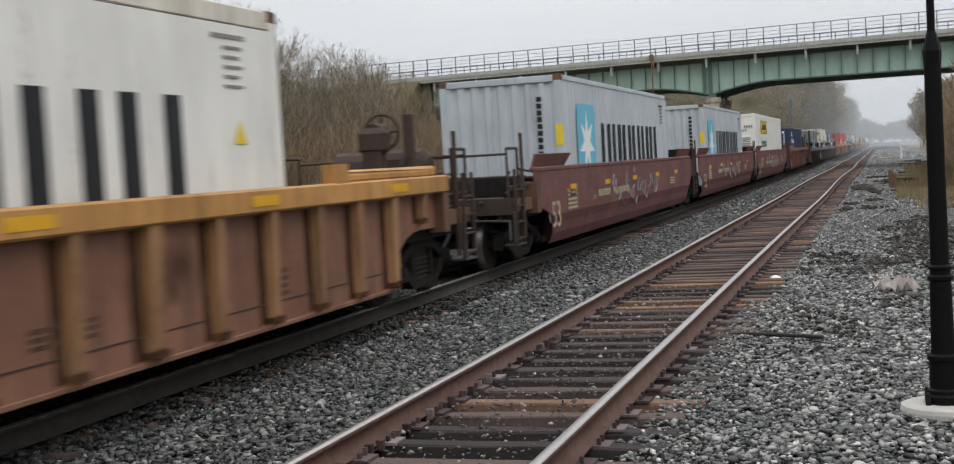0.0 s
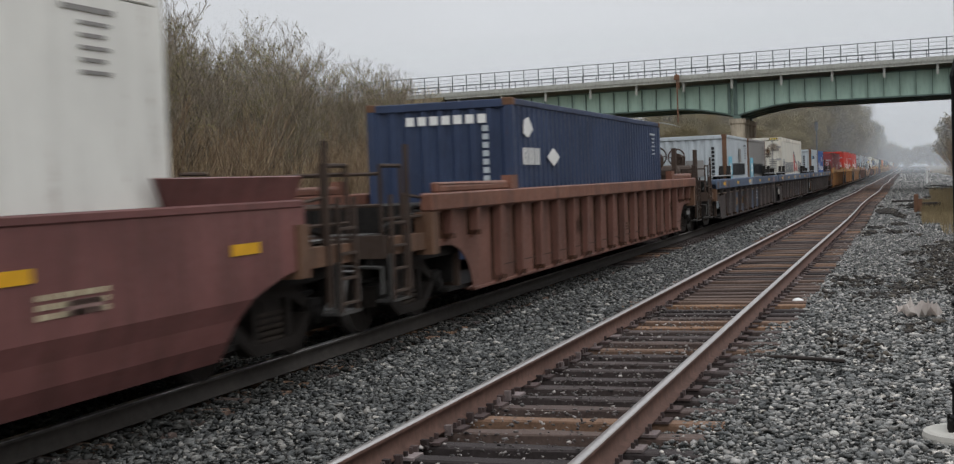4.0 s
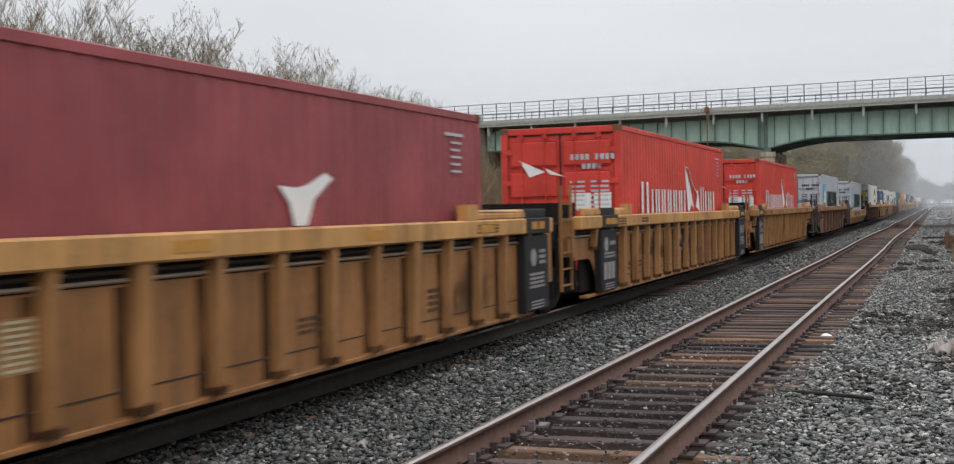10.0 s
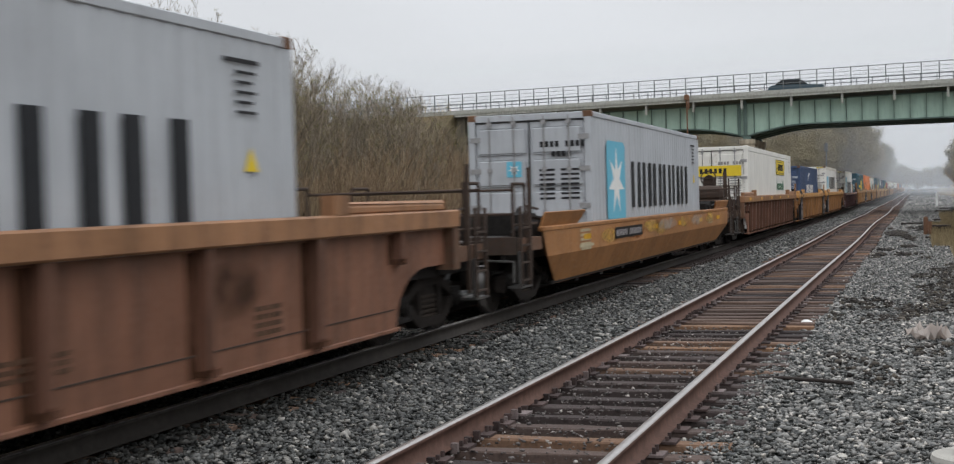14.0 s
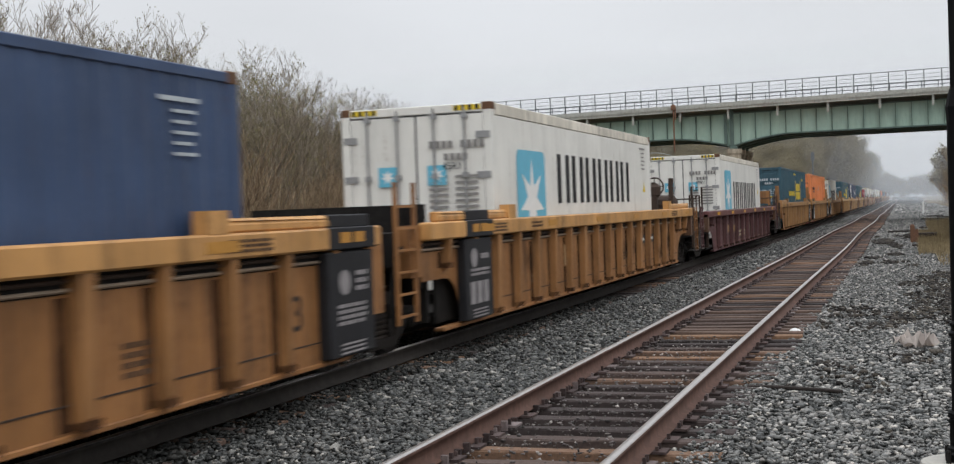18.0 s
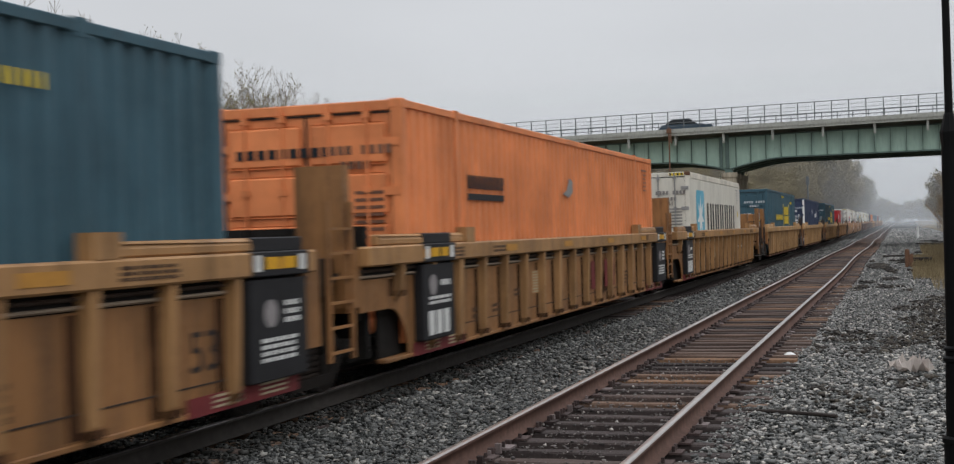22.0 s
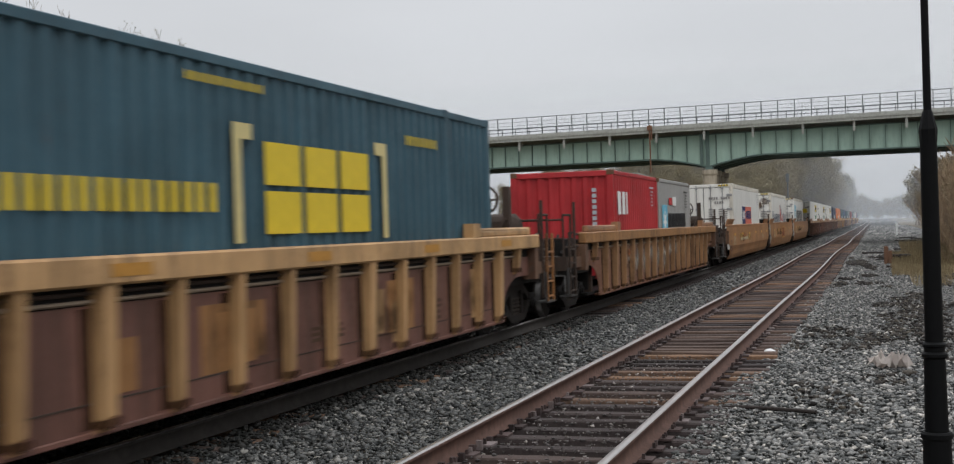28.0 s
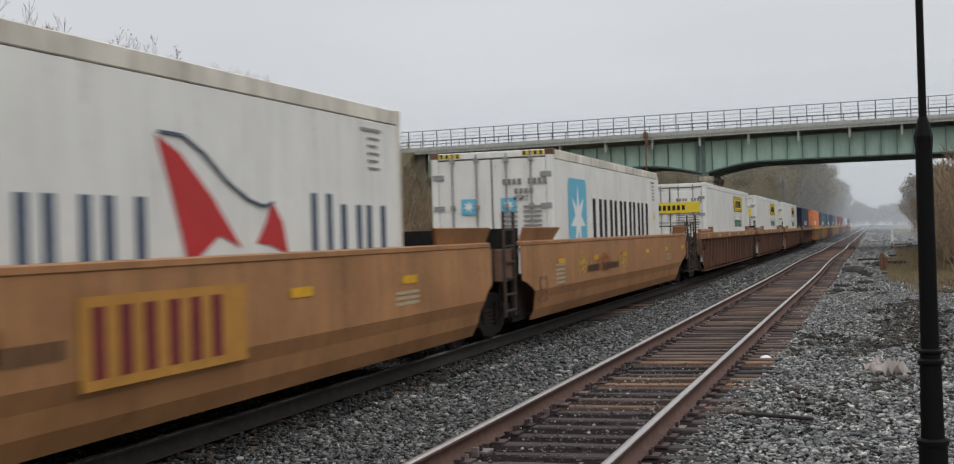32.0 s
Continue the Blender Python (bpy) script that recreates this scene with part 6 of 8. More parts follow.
def well_car(u0, u1, kind, scheme, front, rear, seed, brake=0, tall=False):
    L = round(u1 - u0, 2)
    r = random.Random(seed)
    side, chord, rib, guide, endm = (M[k] for k in SCHEMES[scheme])
    if 500 < u0 < 520:
        chord, rib = M["yellow_worn"], M["orange_rib"]      # repainted in part
    car = empty("well_car", (MAIN_X, u0, 0), CAR_LABEL[scheme], "rail car", group="cars of the train")
    key = "%s%.2f%s%s%s" % (kind, L, front, rear, scheme)
    gap = {"grimy": 1.18, "maroon": 1.29, "blue": 1.04}.get(scheme, 1.24)
    pitch = 2.05 if scheme == "brown" and u0 < 260 else {"maroon": 1.54, "blue": 1.54}.get(scheme, 1.03)
    low = kind == "low"
    closed = scheme in ("maroon", "rust") or (scheme == "brown" and u0 < 260) or u0 < 0
    amber = scheme in ("yellow", "khaki", "grimy")
    if kind == "rib":
        if closed and scheme != "maroon":
            gap = 1.375
        top, under = {"maroon": (1.48, 1.29), "blue": (1.52, 1.22)}.get(scheme, (1.61, 1.385))
        zl = 0.23 if scheme in ("maroon", "yellow", "grimy") else 0.28
        outline = [(0, gap), (L, gap)] + arch(rear, L, -1, zl)[::-1] + arch(front, 0, 1, zl, scheme == "blue")
        for s in (1, -1):
            piece("side_wall", "wall%d" % s + key, lambda bm, s=s: plate(bm, outline, min(s * 1.305, s * 1.319), max(s * 1.305, s * 1.319)), side, car)
            piece("top_chord", "chord%d%.2f%.2f" % (s, L, top), lambda bm, s=s: soft_box(bm, min(s * 1.303, s * 1.47), max(s * 1.303, s * 1.47), 0, L, under, top, 0.02), chord, car)
        # a black plate paints in the shade of the open gap below the chord
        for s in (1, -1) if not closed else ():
            piece("chord_web", "web%d%.2f%.2f" % (s, L, gap), lambda bm, s=s: box(bm, min(s * 1.301, s * 1.308), max(s * 1.301, s * 1.308), 0.1, L - 0.1, gap - 0.02, under + 0.01), M["grime"], car, label="black plate painting the shade of the gap under the chord")
        a = 1.75 if front == "c" else 0.6
        b = L - (1.75 if rear == "c" else 0.6)
        piece("lower_flange", "flange" + key, lambda bm: soft_box(bm, 1.20, 1.335, a + 0.1, b, zl - 0.03, zl + 0.02, 0.01), side, car)
        if not closed:
            for q, z in enumerate((gap + 0.03, under - 0.05)):
                piece("conduit", "conduit%d" % q + key, lambda bm: tube(bm, (1.335, a - 0.6, z), (1.335, b + 0.6, z), 0.018, 6), M["pipe_pale"] if q == 0 else M["end_rust"], car, label="long pipe under the top chord")
        n = int((L / 2 - 0.7) / pitch)
        stations = []
        for k in range(-n, n + 1):
            y = L / 2 + pitch * k
            zb = zl
            if (front == "c" and y < 1.85) or (rear == "c" and y > L - 1.85):
                zb = 0.98
            elif front == "a" and y < 1.9:
                zb = 0.98
            stations.append((y, zb, 0.085 if (k + n) % 5 == 2 else 0.05, under + 0.01 - zb))
        if u0 > 661:
            ob = piece("ribs", "ribs%.2f%s%s" % (L, front, rear), lambda bm: [plate_rib(bm, h, w, y, zb - zl) for y, zb, w, h in stations], rib, car, (1.319, 0, zl), "upright ribs of the side")
            ob["kind"] = "stuff"
        else:
            for y, zb, wide, h in stations:
                piece("rib", "rib%.2f%.3f" % (h, wide), lambda bm, h=h, w=wide: plate_rib(bm, h, w), rib, car, (1.319, y, zb))
        if u0 < 661:
            # dark strips beside each rib: rust runs plus its painted shade, collecting at the foot
            ob = piece("rust_run", "runs" + key, lambda bm: [(box(bm, 1.3195, 1.3215, y - w - 0.15, y - w - 0.012, zb + 0.04, gap - 0.02), box(bm, 1.320, 1.44, y - w - 0.02, y + w + 0.02, zb + 0.035, zb + 0.10)) for y, zb, w, h in stations], M["rust_run"], car, (0, 0, 0), "rust streaks and painted shade beside the ribs")
            ob["kind"] = "stuff"
            zw = zl + (0.22 if scheme != "maroon" else 0.12)
            piece("weld_seam", "seam" + key, lambda bm: box(bm, 1.318, 1.3255, a + 1.3, b - 0.1, zw, zw + 0.014), M["end_rust"] if scheme != "maroon" else M["oxide_pale"], car, label="dark weld seam along the side")
            for q in range(2 if scheme == "khaki" else 5 if amber or scheme == "patch" else 0 if scheme == "maroon" else 2):
                y, w = r.uniform(2.2, L - 3.5), r.uniform(0.9, 2.2)
                z = r.uniform(0.35, 0.75)
                stencil(car, "soot_film", M["soot_smear"], [(round(y, 2), round(y + w, 2), round(z, 2), round(min(gap - 0.03, z + r.uniform(0.4, 0.7)), 2))], 1.3262 + 0.0045 * q, "patch of soot and brake dust")
        # added plate: blackens the wheel arch and hides the container behind it
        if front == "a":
            piece("inner_panel", "inpan", lambda bm: box(bm, 1.15, 1.19, 0.8, 2.1, 0.30, 1.02), M["grime"], car, label="black plate added to darken the wheel arch")
        gz = top
        for y0, y1 in ((0.35, 3.3), (L - 3.3, L - 0.35)) if scheme not in ("maroon", "blue") else ():
            for s in (1, -1):
                gd = piece("guide", "guide%d%.2f" % (s, y0), lambda bm, s=s: (soft_box(bm, min(s * 1.305, s * 1.42), max(s * 1.305, s * 1.42), y0, y1, gz, gz + 0.13, 0.02), soft_box(bm, min(s * 1.31, s * 1.46), max(s * 1.31, s * 1.46), (y1 - 0.05) if y0 < 2 else y0 - 0.3, (y1 + 0.3) if y0 < 2 else y0 + 0.05, gz, gz + 0.2, 0.04)), guide, car, label="container guide along the chord top")
        # narrow guide rails on black brackets
        for y0, y1 in ((0.2, 4.0), (L - 4.0, L - 0.2)) if scheme == "blue" else ():
            wedge = (y1 - 0.16, y1 - 1.9) if y0 < 2 else (y0 + 0.16, y0 + 1.9)
            for s in (1, -1):
                gd = piece("guide", "brail%d%.2f" % (s, y0), lambda bm, s=s: soft_box(bm, min(s * 1.24, s * 1.44), max(s * 1.24, s * 1.44), y0, y1, top + 0.085, top + 0.125, 0.01), M["c_steel"], car, label="pale worn guide rail on brackets")
                for y in wedge:
                    piece("bracket", "bwedge%d" % s, lambda bm, s=s: plate(bm, ((-0.16, 0.0), (0.16, 0.0), (0.14, 0.42), (0.0, 0.42), (-0.16, 0.16)), min(s * 1.26, s * 1.38), max(s * 1.26, s * 1.38)), M["grime"], gd, (0, y, top), "black stop bracket")
                for y in (y0 + 0.5, y0 + 1.2):
                    piece("bracket", "bleg%d" % s, lambda bm, s=s: plate(bm, ((-0.3, 0.085), (0.3, 0.085), (0.06, 0.0), (-0.06, 0.0)), min(s * 1.30, s * 1.40), max(s * 1.30, s * 1.40)), M["grime"], gd, (0, y, top))
    else:
        top, zl = (1.26, 0.29) if low else (1.60, 0.24)
        zm = 0.80 if low else 0.76
        e0, e1 = (1.4 if front == "c" else 0.95), (1.4 if rear == "c" else 0.95)

        def skin(bm, s):
            rows = ((top, 1.40, 0.0, 0.0), (zm, 1.41, 0.22, 0.22), (zl, 1.19, e0, e1))
            if not low:
                f0, f1 = e0 + (0.08 if front == "a" else 0), e1 - (0.47 if rear == "a" else 0)
                rows = [(top, 1.40, 0.0, 0.0), (0.97, 1.41, 0.0, 0.0)] + [(z, x, f0 * q, f1 * q) for z, x, q in ((0.92, 1.41, 0.30), (0.83, 1.41, 0.58), (zm, 1.41, 0.76), (0.60, 1.355, 0.90), (0.42, 1.318, 0.98), (zl, 1.225, 1.0))]
            for x_in in (0.0, 0.02):
                g = [[bm.verts.new((s * (x - x_in), y, z)) for y in (ins, L * 0.25, L * 0.5, L * 0.75, L - out)] for z, x, ins, out in rows]
                for p, q in zip(g, g[1:]):
                    for k in range(4):
                        bm.faces.new((p[k], p[k + 1], q[k + 1], q[k]))
        for s in (1, -1):
            piece("side_wall", "skin%d" % s + key, lambda bm, s=s: skin(bm, s), side, car)
            piece("top_chord", "schord%d%s%.2f" % (s, kind, L), lambda bm, s=s: soft_box(bm, min(s * 1.31, s * 1.415), max(s * 1.31, s * 1.415), 0.05, L - 0.05, top - 0.06, top + 0.02, 0.015), chord, car)
            for y0, y1 in ((0.1, 2.3), (L - 2.3, L - 0.1)):
                inner = y1 if y0 < 2 else y0
                d = 0.28 if y0 < 2 else -0.28
                yy = (y0, y1 + 0.28) if y0 < 2 else (y0 - 0.28, y1)

                def flare(bm, s=s, y0=y0, y1=y1, yy=yy):
                    v = [bm.verts.new(p) for p in ((s * 1.35, y0, top), (s * 1.35, y1, top), (s * 1.44, yy[1], top + 0.24), (s * 1.44, yy[0], top + 0.24), (s * 1.315, y0, top), (s * 1.315, y1, top), (s * 1.40, yy[1], top + 0.25), (s * 1.40, yy[0], top + 0.25))]
                    for f in ((0, 1, 2, 3), (7, 6, 5, 4), (2, 6, 7, 3), (0, 3, 7, 4), (1, 5, 6, 2)):
                        bm.faces.new([v[i] for i in f])
                piece("guide", "flare%d%s%.2f" % (s, kind, y0), flare, guide, car, label="flared container guide")
        # added plate that puts the arch's darkness in, in front of the container
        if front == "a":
            piece("inner_panel", "inpan2", lambda bm: box(bm, 1.10, 1.14, 0.25, 1.7, 0.26, 1.05), M["grime"], car, label="black plate added to darken the wheel arch")
        n = 4
    # solid sheet over the cross-members is added to keep light off the ground
    piece("well_floor", "floor" + key, lambda bm: (box(bm, -1.21, 1.21, 1.1 if front == "c" or kind != "rib" else 1.85, L - 1.1, 0.30, 0.35), [box(bm, -1.19, 1.19, y - 0.12, y + 0.12, 0.24, 0.30) for y in np.linspace(2.8, L - 2.8, 9)]), M["grime"], car)
    car_end(car, 0, 1, front, endm, brake in (1, 3), tall, L, low, u0 > 661)
    car_end(car, L, -1, rear, endm, brake in (2, 3), brake == 4, L, low, u0 > 661)
    # bogies: own ones at the couplers, the shared one hangs on the unit behind the joint
    bogie(car, 0.12 if front == "c" else 0.41 if scheme == "blue" else -0.75)
    if rear == "c":
        bogie(car, L - 0.12)
    # marks
    if kind == "rib":
        xs, zc = 1.3205, (1.42, 1.55)
        for y in np.arange(1.1 + r.uniform(0, 1), L - 1, 3.4) if scheme != "rust" and not (scheme == "brown" and (closed or 500 < u0 < 520)) else ():
            piece("reflector", "refl", lambda bm: box(bm, 0, 0.004, 0, 0.55, -0.05, 0.05), M["reflector_old"] if amber or scheme == "patch" else M["reflector"], car, (1.4715, y, (top + under) / 2), "yellow reflector")
        if amber:
            stencil(car, "data_mark", M["faint_ink"], lines_of(3.8, 4.2, 0.54, 0.73, 2, r) + lines_of(4.7, 5.3, 0.57, 0.72, 2, r) + lines_of(5.8, 6.35, 0.74, 0.88, 2, r), xs, "faint dark reporting marks")
            y = 6.8 + 1.03 * r.randrange(3)
            stencil(car, "notice", M["khaki_trim"], [(round(y, 2), round(y + 0.5, 2), 0.72, 1.09)], xs, "pale notice panel")
            stencil(car, "notice_lines", M["cream"], [(round(y + 0.03, 2), round(y + 0.47, 2), round(0.74 + 0.045 * k, 3), round(0.76 + 0.045 * k, 3)) for k in range(8)], xs + 0.004, "lines of small print")
            stencil(car, "chord_text", M["faint_ink"], lines_of(2.35, 3.1, 1.43, 1.57, 3, r) + lines_of(4.4, 5.0, 1.45, 1.56, 2, r) + lines_of(L - 3.3, L - 2.5, 1.44, 1.57, 3, r), 1.4712, "small dark print on the chord")
        elif scheme == "maroon":
            stencil(car, "data_mark", M["old_number"], bars_of(4.93, 5.65, 0.72, 0.96, 3, 0.36) + bars_of(6.17, 7.25, 0.70, 0.92, 5, 0.36), xs, "faded amber reporting number as bars")
            stencil(car, "weight_line", M["cream"], [(y, y + 0.5, z, z + 0.07) for y in (7.8, 8.37, 9.55) for z in (0.51, 0.64)], xs, "cream weight lines")
            stencil(car, "label_frame", M["cream"], [(11.35, 11.70, 0.92, 0.94), (11.35, 11.70, 0.70, 0.72), (11.35, 11.37, 0.70, 0.94), (11.68, 11.70, 0.70, 0.94)], xs, "thin cream frame")
        elif scheme in ("orange", "brown"):
            stencil(car, "data_mark", M["old_number"] if scheme == "orange" else M["faint_ink"], lines_of(4.3, 5.3, 0.72, 0.86, 1, r) + lines_of(6.7, 7.6, 0.80, 0.94, 1, r), xs, "faded reporting marks")
        if scheme == "brown" and 500 < u0 < 520:
            for k, (y0, y1, z0, z1) in enumerate(((4.3, 5.4, 0.85, 1.25), (5.4, 6.4, 0.60, 1.25), (6.5, 7.4, 0.50, 1.20), (7.6, 8.5, 0.75, 1.22), (8.6, 9.5, 0.55, 1.20), (9.6, 10.6, 0.50, 1.20), (10.8, 11.8, 0.85, 1.22), (11.9, 13.0, 0.80, 1.22), (13.4, 14.4, 0.7, 1.2))):
                stencil(car, "chalk_film", M["chalk_smear"], [(y0, y1, z0, z1)], 1.349 + 0.0045 * (k % 2), "pale chalky film on the side")
            stencil(car, "rust_film", M["orange_smear"], [(4.7, 5.3, 0.95, 1.22)], 1.360, "orange rust showing through")
        stencil(car, "small_data", M["cream"] if scheme in ("maroon", "blue") else M["faint_ink"], lines_of(L * 0.58, L * 0.58 + 0.8, 0.6, 0.78, 3, r) + lines_of(L * 0.75, L * 0.75 + 0.5, 0.55, 0.85, 4, r), xs, "small faded data lines")
        if scheme == "blue":
            # bays between the ribs: worn brown and blue panels, two with the number
            bays = [(a_[0] + 0.10, b_[0] - 0.10) for a_, b_ in zip(stations, stations[1:])]
            tones = ("blue_side", "blue_side", "blue_panel", "blue_panel", "faded_panel", "blue", "blue", "faded_panel", "faded_panel", "faded_panel", "blue_side", "faded_panel")
            if rear == "a" and front == "a":
                tones = ("faded_panel", "blue_side", "faded_panel", "faded_panel", "faded_panel", "blue", "blue", "rust_panel", "faded_panel", "faded_panel", "blue_side", "faded_panel")
            for k, (a_, b_) in enumerate(bays):
                if a_ > 1.85 and b_ < L - 0.6 and not (rear == "c" and b_ > L - 1.9):
                    stencil(car, "panel_patch", M[tones[k % 12]], [(round(a_, 2), round(b_, 2), zl + 0.04, gap - 0.03)], xs - 0.001, "worn painted side panel")
            stencil(car, "white_lines", M["white"], [(round(bays[6][0] + 0.15, 2), round(bays[6][1] - 0.2, 2), z, z + 0.05) for z in (0.66, 0.78, 0.90)], xs + 0.004, "white painted lines")
            for k in range(8):
                y = (0.15 + 0.8 * k) if k < 4 else (L - 0.7 - 0.8 * (k - 4))
                stencil(car, "chord_patch", M[("faded_panel", "blue_panel", "oxide_pale")[k % 3]], [(round(y, 2), round(y + r.uniform(0.25, 0.55), 2), 1.25, round(r.uniform(1.38, 1.50), 2))], 1.4705, "patch of worn paint on the chord")
            stencil(car, "chord_text", M["white"], lines_of(L * 0.45, L * 0.45 + 0.9, 1.27, 1.47, 4, r), 1.472)
            stencil(car, "cream_number", M["old_number"], bars_of(bays[2][0] + 0.2, bays[2][1] - 0.15, 0.60, 0.84, 4) + bars_of(bays[3][0] + 0.15, bays[3][1] - 0.1, 0.60, 0.84, 5), xs + 0.005, "faded amber reporting number")
        if scheme == "patch":
            for k in range(3):
                stencil(car, "repainted_panel", M["pale_rib"], [(round(1.95 + 1.2 * k, 2), round(2.95 + 1.2 * k, 2), 0.34 + 0.12 * (k % 2), 1.24)], xs - 0.0015, "tan repainted panel")
            for k in range(9):
                y = 2.7 + r.uniform(0, L - 6)
                stencil(car, "paint_patch", M["pale_rib"] if k % 2 else M["yellow_rib"], [(round(y, 2), round(y + r.uniform(0.3, 0.9), 2), round(r.uniform(0.35, 0.6), 2), round(r.uniform(0.8, 1.2), 2))], xs - 0.001 + k * 0.0004, "yellow paint left on a rusty panel")
        if scheme in ("yellow", "khaki", "grimy"):
            for y in ([1.62 if scheme == "khaki" else 1.30] if front == "a" else []) + ([L - 1.32] if rear == "a" else []):
                lead, khaki = y < 5, scheme == "khaki"
                piece("data_panel", "dpan" + scheme[0], lambda bm: soft_box(bm, 1.318, 1.448, 0, 1.12, 0.42 if khaki else 0.27, 1.36, 0.015), M["black"], car, (0, y, 0), "black lettering panel")
                piece("chord_cap", "ccap", lambda bm: soft_box(bm, 1.302, 1.474, 0, 1.15, 1.382, 1.614, 0.012), M["black"], car, (0, y, 0), "black painted end of the chord")
                piece("guide_cap", "gcap", lambda bm: soft_box(bm, 1.302, 1.424, 0, 1.0, 1.61, 1.745, 0.012), M["black"], car, (0, y + 0.1, 0), "black painted end of the guide")
                for q in (0.05, 0.93) if khaki else ():
                    piece("white_bar", "wbar", lambda bm: box(bm, 0, 0.004, 0, 0.13, 1.43, 1.58), M["white"], car, (1.4745, y + q, 0), "pale painted bar")
                for q in (0.26, 0.60):
                    piece("reflector", "refle", lambda bm: box(bm, 0, 0.004, 0, 0.26, 1.45, 1.56), M["reflector"] if khaki else M["reflector_old"], car, (1.4745, y + q, 0), "yellow reflector")
                stencil(car, "data_text", M["white"] if khaki else M["graffiti"], (lines_of(y + 0.2, y + 0.95, 0.86, 0.98, 2, r) + [(round(y + 0.16 + 0.27 * q, 3), round(y + 0.36 + 0.27 * q, 3), 0.48, 0.78) for q in range(3)] + lines_of(y + 0.62, y + 0.95, 1.08, 1.2, 1, r)) if lead else (lines_of(y + 0.2, y + 0.9, 0.60, 0.84, 4, r) + lines_of(y + 0.66, y + 0.95, 0.94, 1.18, 3, r)), 1.449)
                piece("emblem", "emblem", lambda bm: tube(bm, (0, 0, 0), (0.004, 0, 0), 0.13, 16), M["graffiti"], car, (1.449, y + (0.34 if lead else 0.38), 1.10 if lead else 1.04), "round grey emblem")
                if not khaki:
                    stencil(car, "sill_mark", M["graffiti"], [(round(y + 0.25, 2), round(y + 0.85, 2), 0.30 + 0.045 * k, 0.32 + 0.045 * k) for k in (0, 1, 2)], 1.449)
                    continue
                stencil(car, "hazard_stripe", M["red_stripe"], [(round(y - (0.1 if lead else 0.9), 2), round(y + (1.8 if lead else 1.1), 2), 0.25, 0.415)], 1.337, "dark red stripe at the sill")
                stencil(car, "stripe_mark", M["cream"], [(round(y + (0.3 if lead else -0.5) + 0.85 * q, 2), round(y + (0.8 if lead else 0.0) + 0.85 * q, 2), 0.29 + 0.045 * k, 0.31 + 0.045 * k) for q in (0, 1) for k in (0, 1, 2)], 1.342)
            if 412 < u0 < 413 or 324 < u0 < 325:
                for y0, y1 in ((round(L - 6.93, 2), round(L - 6.23, 2)), (round(L - 5.94, 2), round(L - 5.19, 2))):
                    stencil(car, "number_plate", M["black"], [(y0, y1, 0.87, 1.05)], xs + 0.03, "small black plate")
                    stencil(car, "plate_bar", M["white"], [(y0 + 0.1, y1 - 0.1, 0.93, 0.99)], xs + 0.0345)
            if 392 < u0 < 393:
                for y0, y1 in OWNER:
                    stencil(car, "owner_mark", M["red_stripe"], [(y0, y1, 0.58, 1.12)], xs + 0.028, "dark red block of the owner's mark")
            if 190 < u0 < 191:
                stencil(car, "red_mark", M["red_stripe"], [(11.6, 12.4, 1.10, 1.23), (12.2, 12.4, 0.54, 1.08)], xs, "faded dark red mark")
                stencil(car, "rust_panel", M["rust_panel"], [(6.43, 6.70, 0.80, 1.18)], xs, "small rust-brown panel")
                piece("hanging_hose", "hhose", lambda bm: path_tube(bm, [(1.36, 8.5, 1.22), (1.37, 8.62, 0.95), (1.38, 8.8, 0.84), (1.38, 9.0, 0.90), (1.37, 9.15, 1.05), (1.36, 9.2, 1.22)], 0.035, 6), M["seal"], car, label="black hose hanging in a loop")
        if scheme in ("maroon",):
            lettering("number", "53", 0.42, M["cream"], car, on_side(3.1, 0.72, xs + 0.001), "cream number")
        if scheme in ("yellow", "khaki", "grimy") and rear == "a":
            lettering("number", "53", 0.5, M["black"], car, on_side(L - 2.15, 0.62, xs + 0.001), "black number")
    else:
        z0 = 0.98 if not low else 0.8
        xs = 1.413
        for y in np.arange(2.5, L - 1, 3.1):
            piece("reflector", "reflb", lambda bm: box(bm, 0, 0.004, 0, 0.5, 0, 0.1), M["reflector"], car, (xs, y, z0 + 0.18), "yellow reflector")
        stencil(car, "data_mark", M["cream"] if scheme == "oxide" or front == "c" else M["faint_ink"], bars_of(4.9, 6.1, z0 - 0.05, z0 + 0.09, 4) + bars_of(6.4, 8.2, z0 - 0.05, z0 + 0.09, 6) if scheme != "amber" else [(2.2, 3.2, z0 + 0.05, z0 + 0.1)], xs + 0.004, "faded reporting number")
        if low:
            stencil(car, "number_panel", M["grime"], [(4.9, 7.45, 0.90, 1.12)], xs + 0.006, "black number panel")
            stencil(car, "panel_number", M["graffiti"], bars_of(5.0, 6.0, 0.95, 1.07, 4) + bars_of(6.2, 7.35, 0.95, 1.07, 6), xs + 0.0105, "white number as bars")
            for k, (y0, y1) in enumerate(((7.5, 9.2), (9.0, 11.5), (11.8, 13.6), (13.4, 15.5), (15.6, 17.6))):
                stencil(car, "paint_film", M["chalk_smear"] if k % 2 else M["yellow_smear"], [(y0, y1, 0.90, 1.22)], xs + 0.012 + 0.0045 * (k % 2), "flaking film of pale and yellow paint")
        if scheme in ("tan", "amber"):
            for k in range(3):
                y = 3.0 + 2.2 * k + r.uniform(0, 1.5)
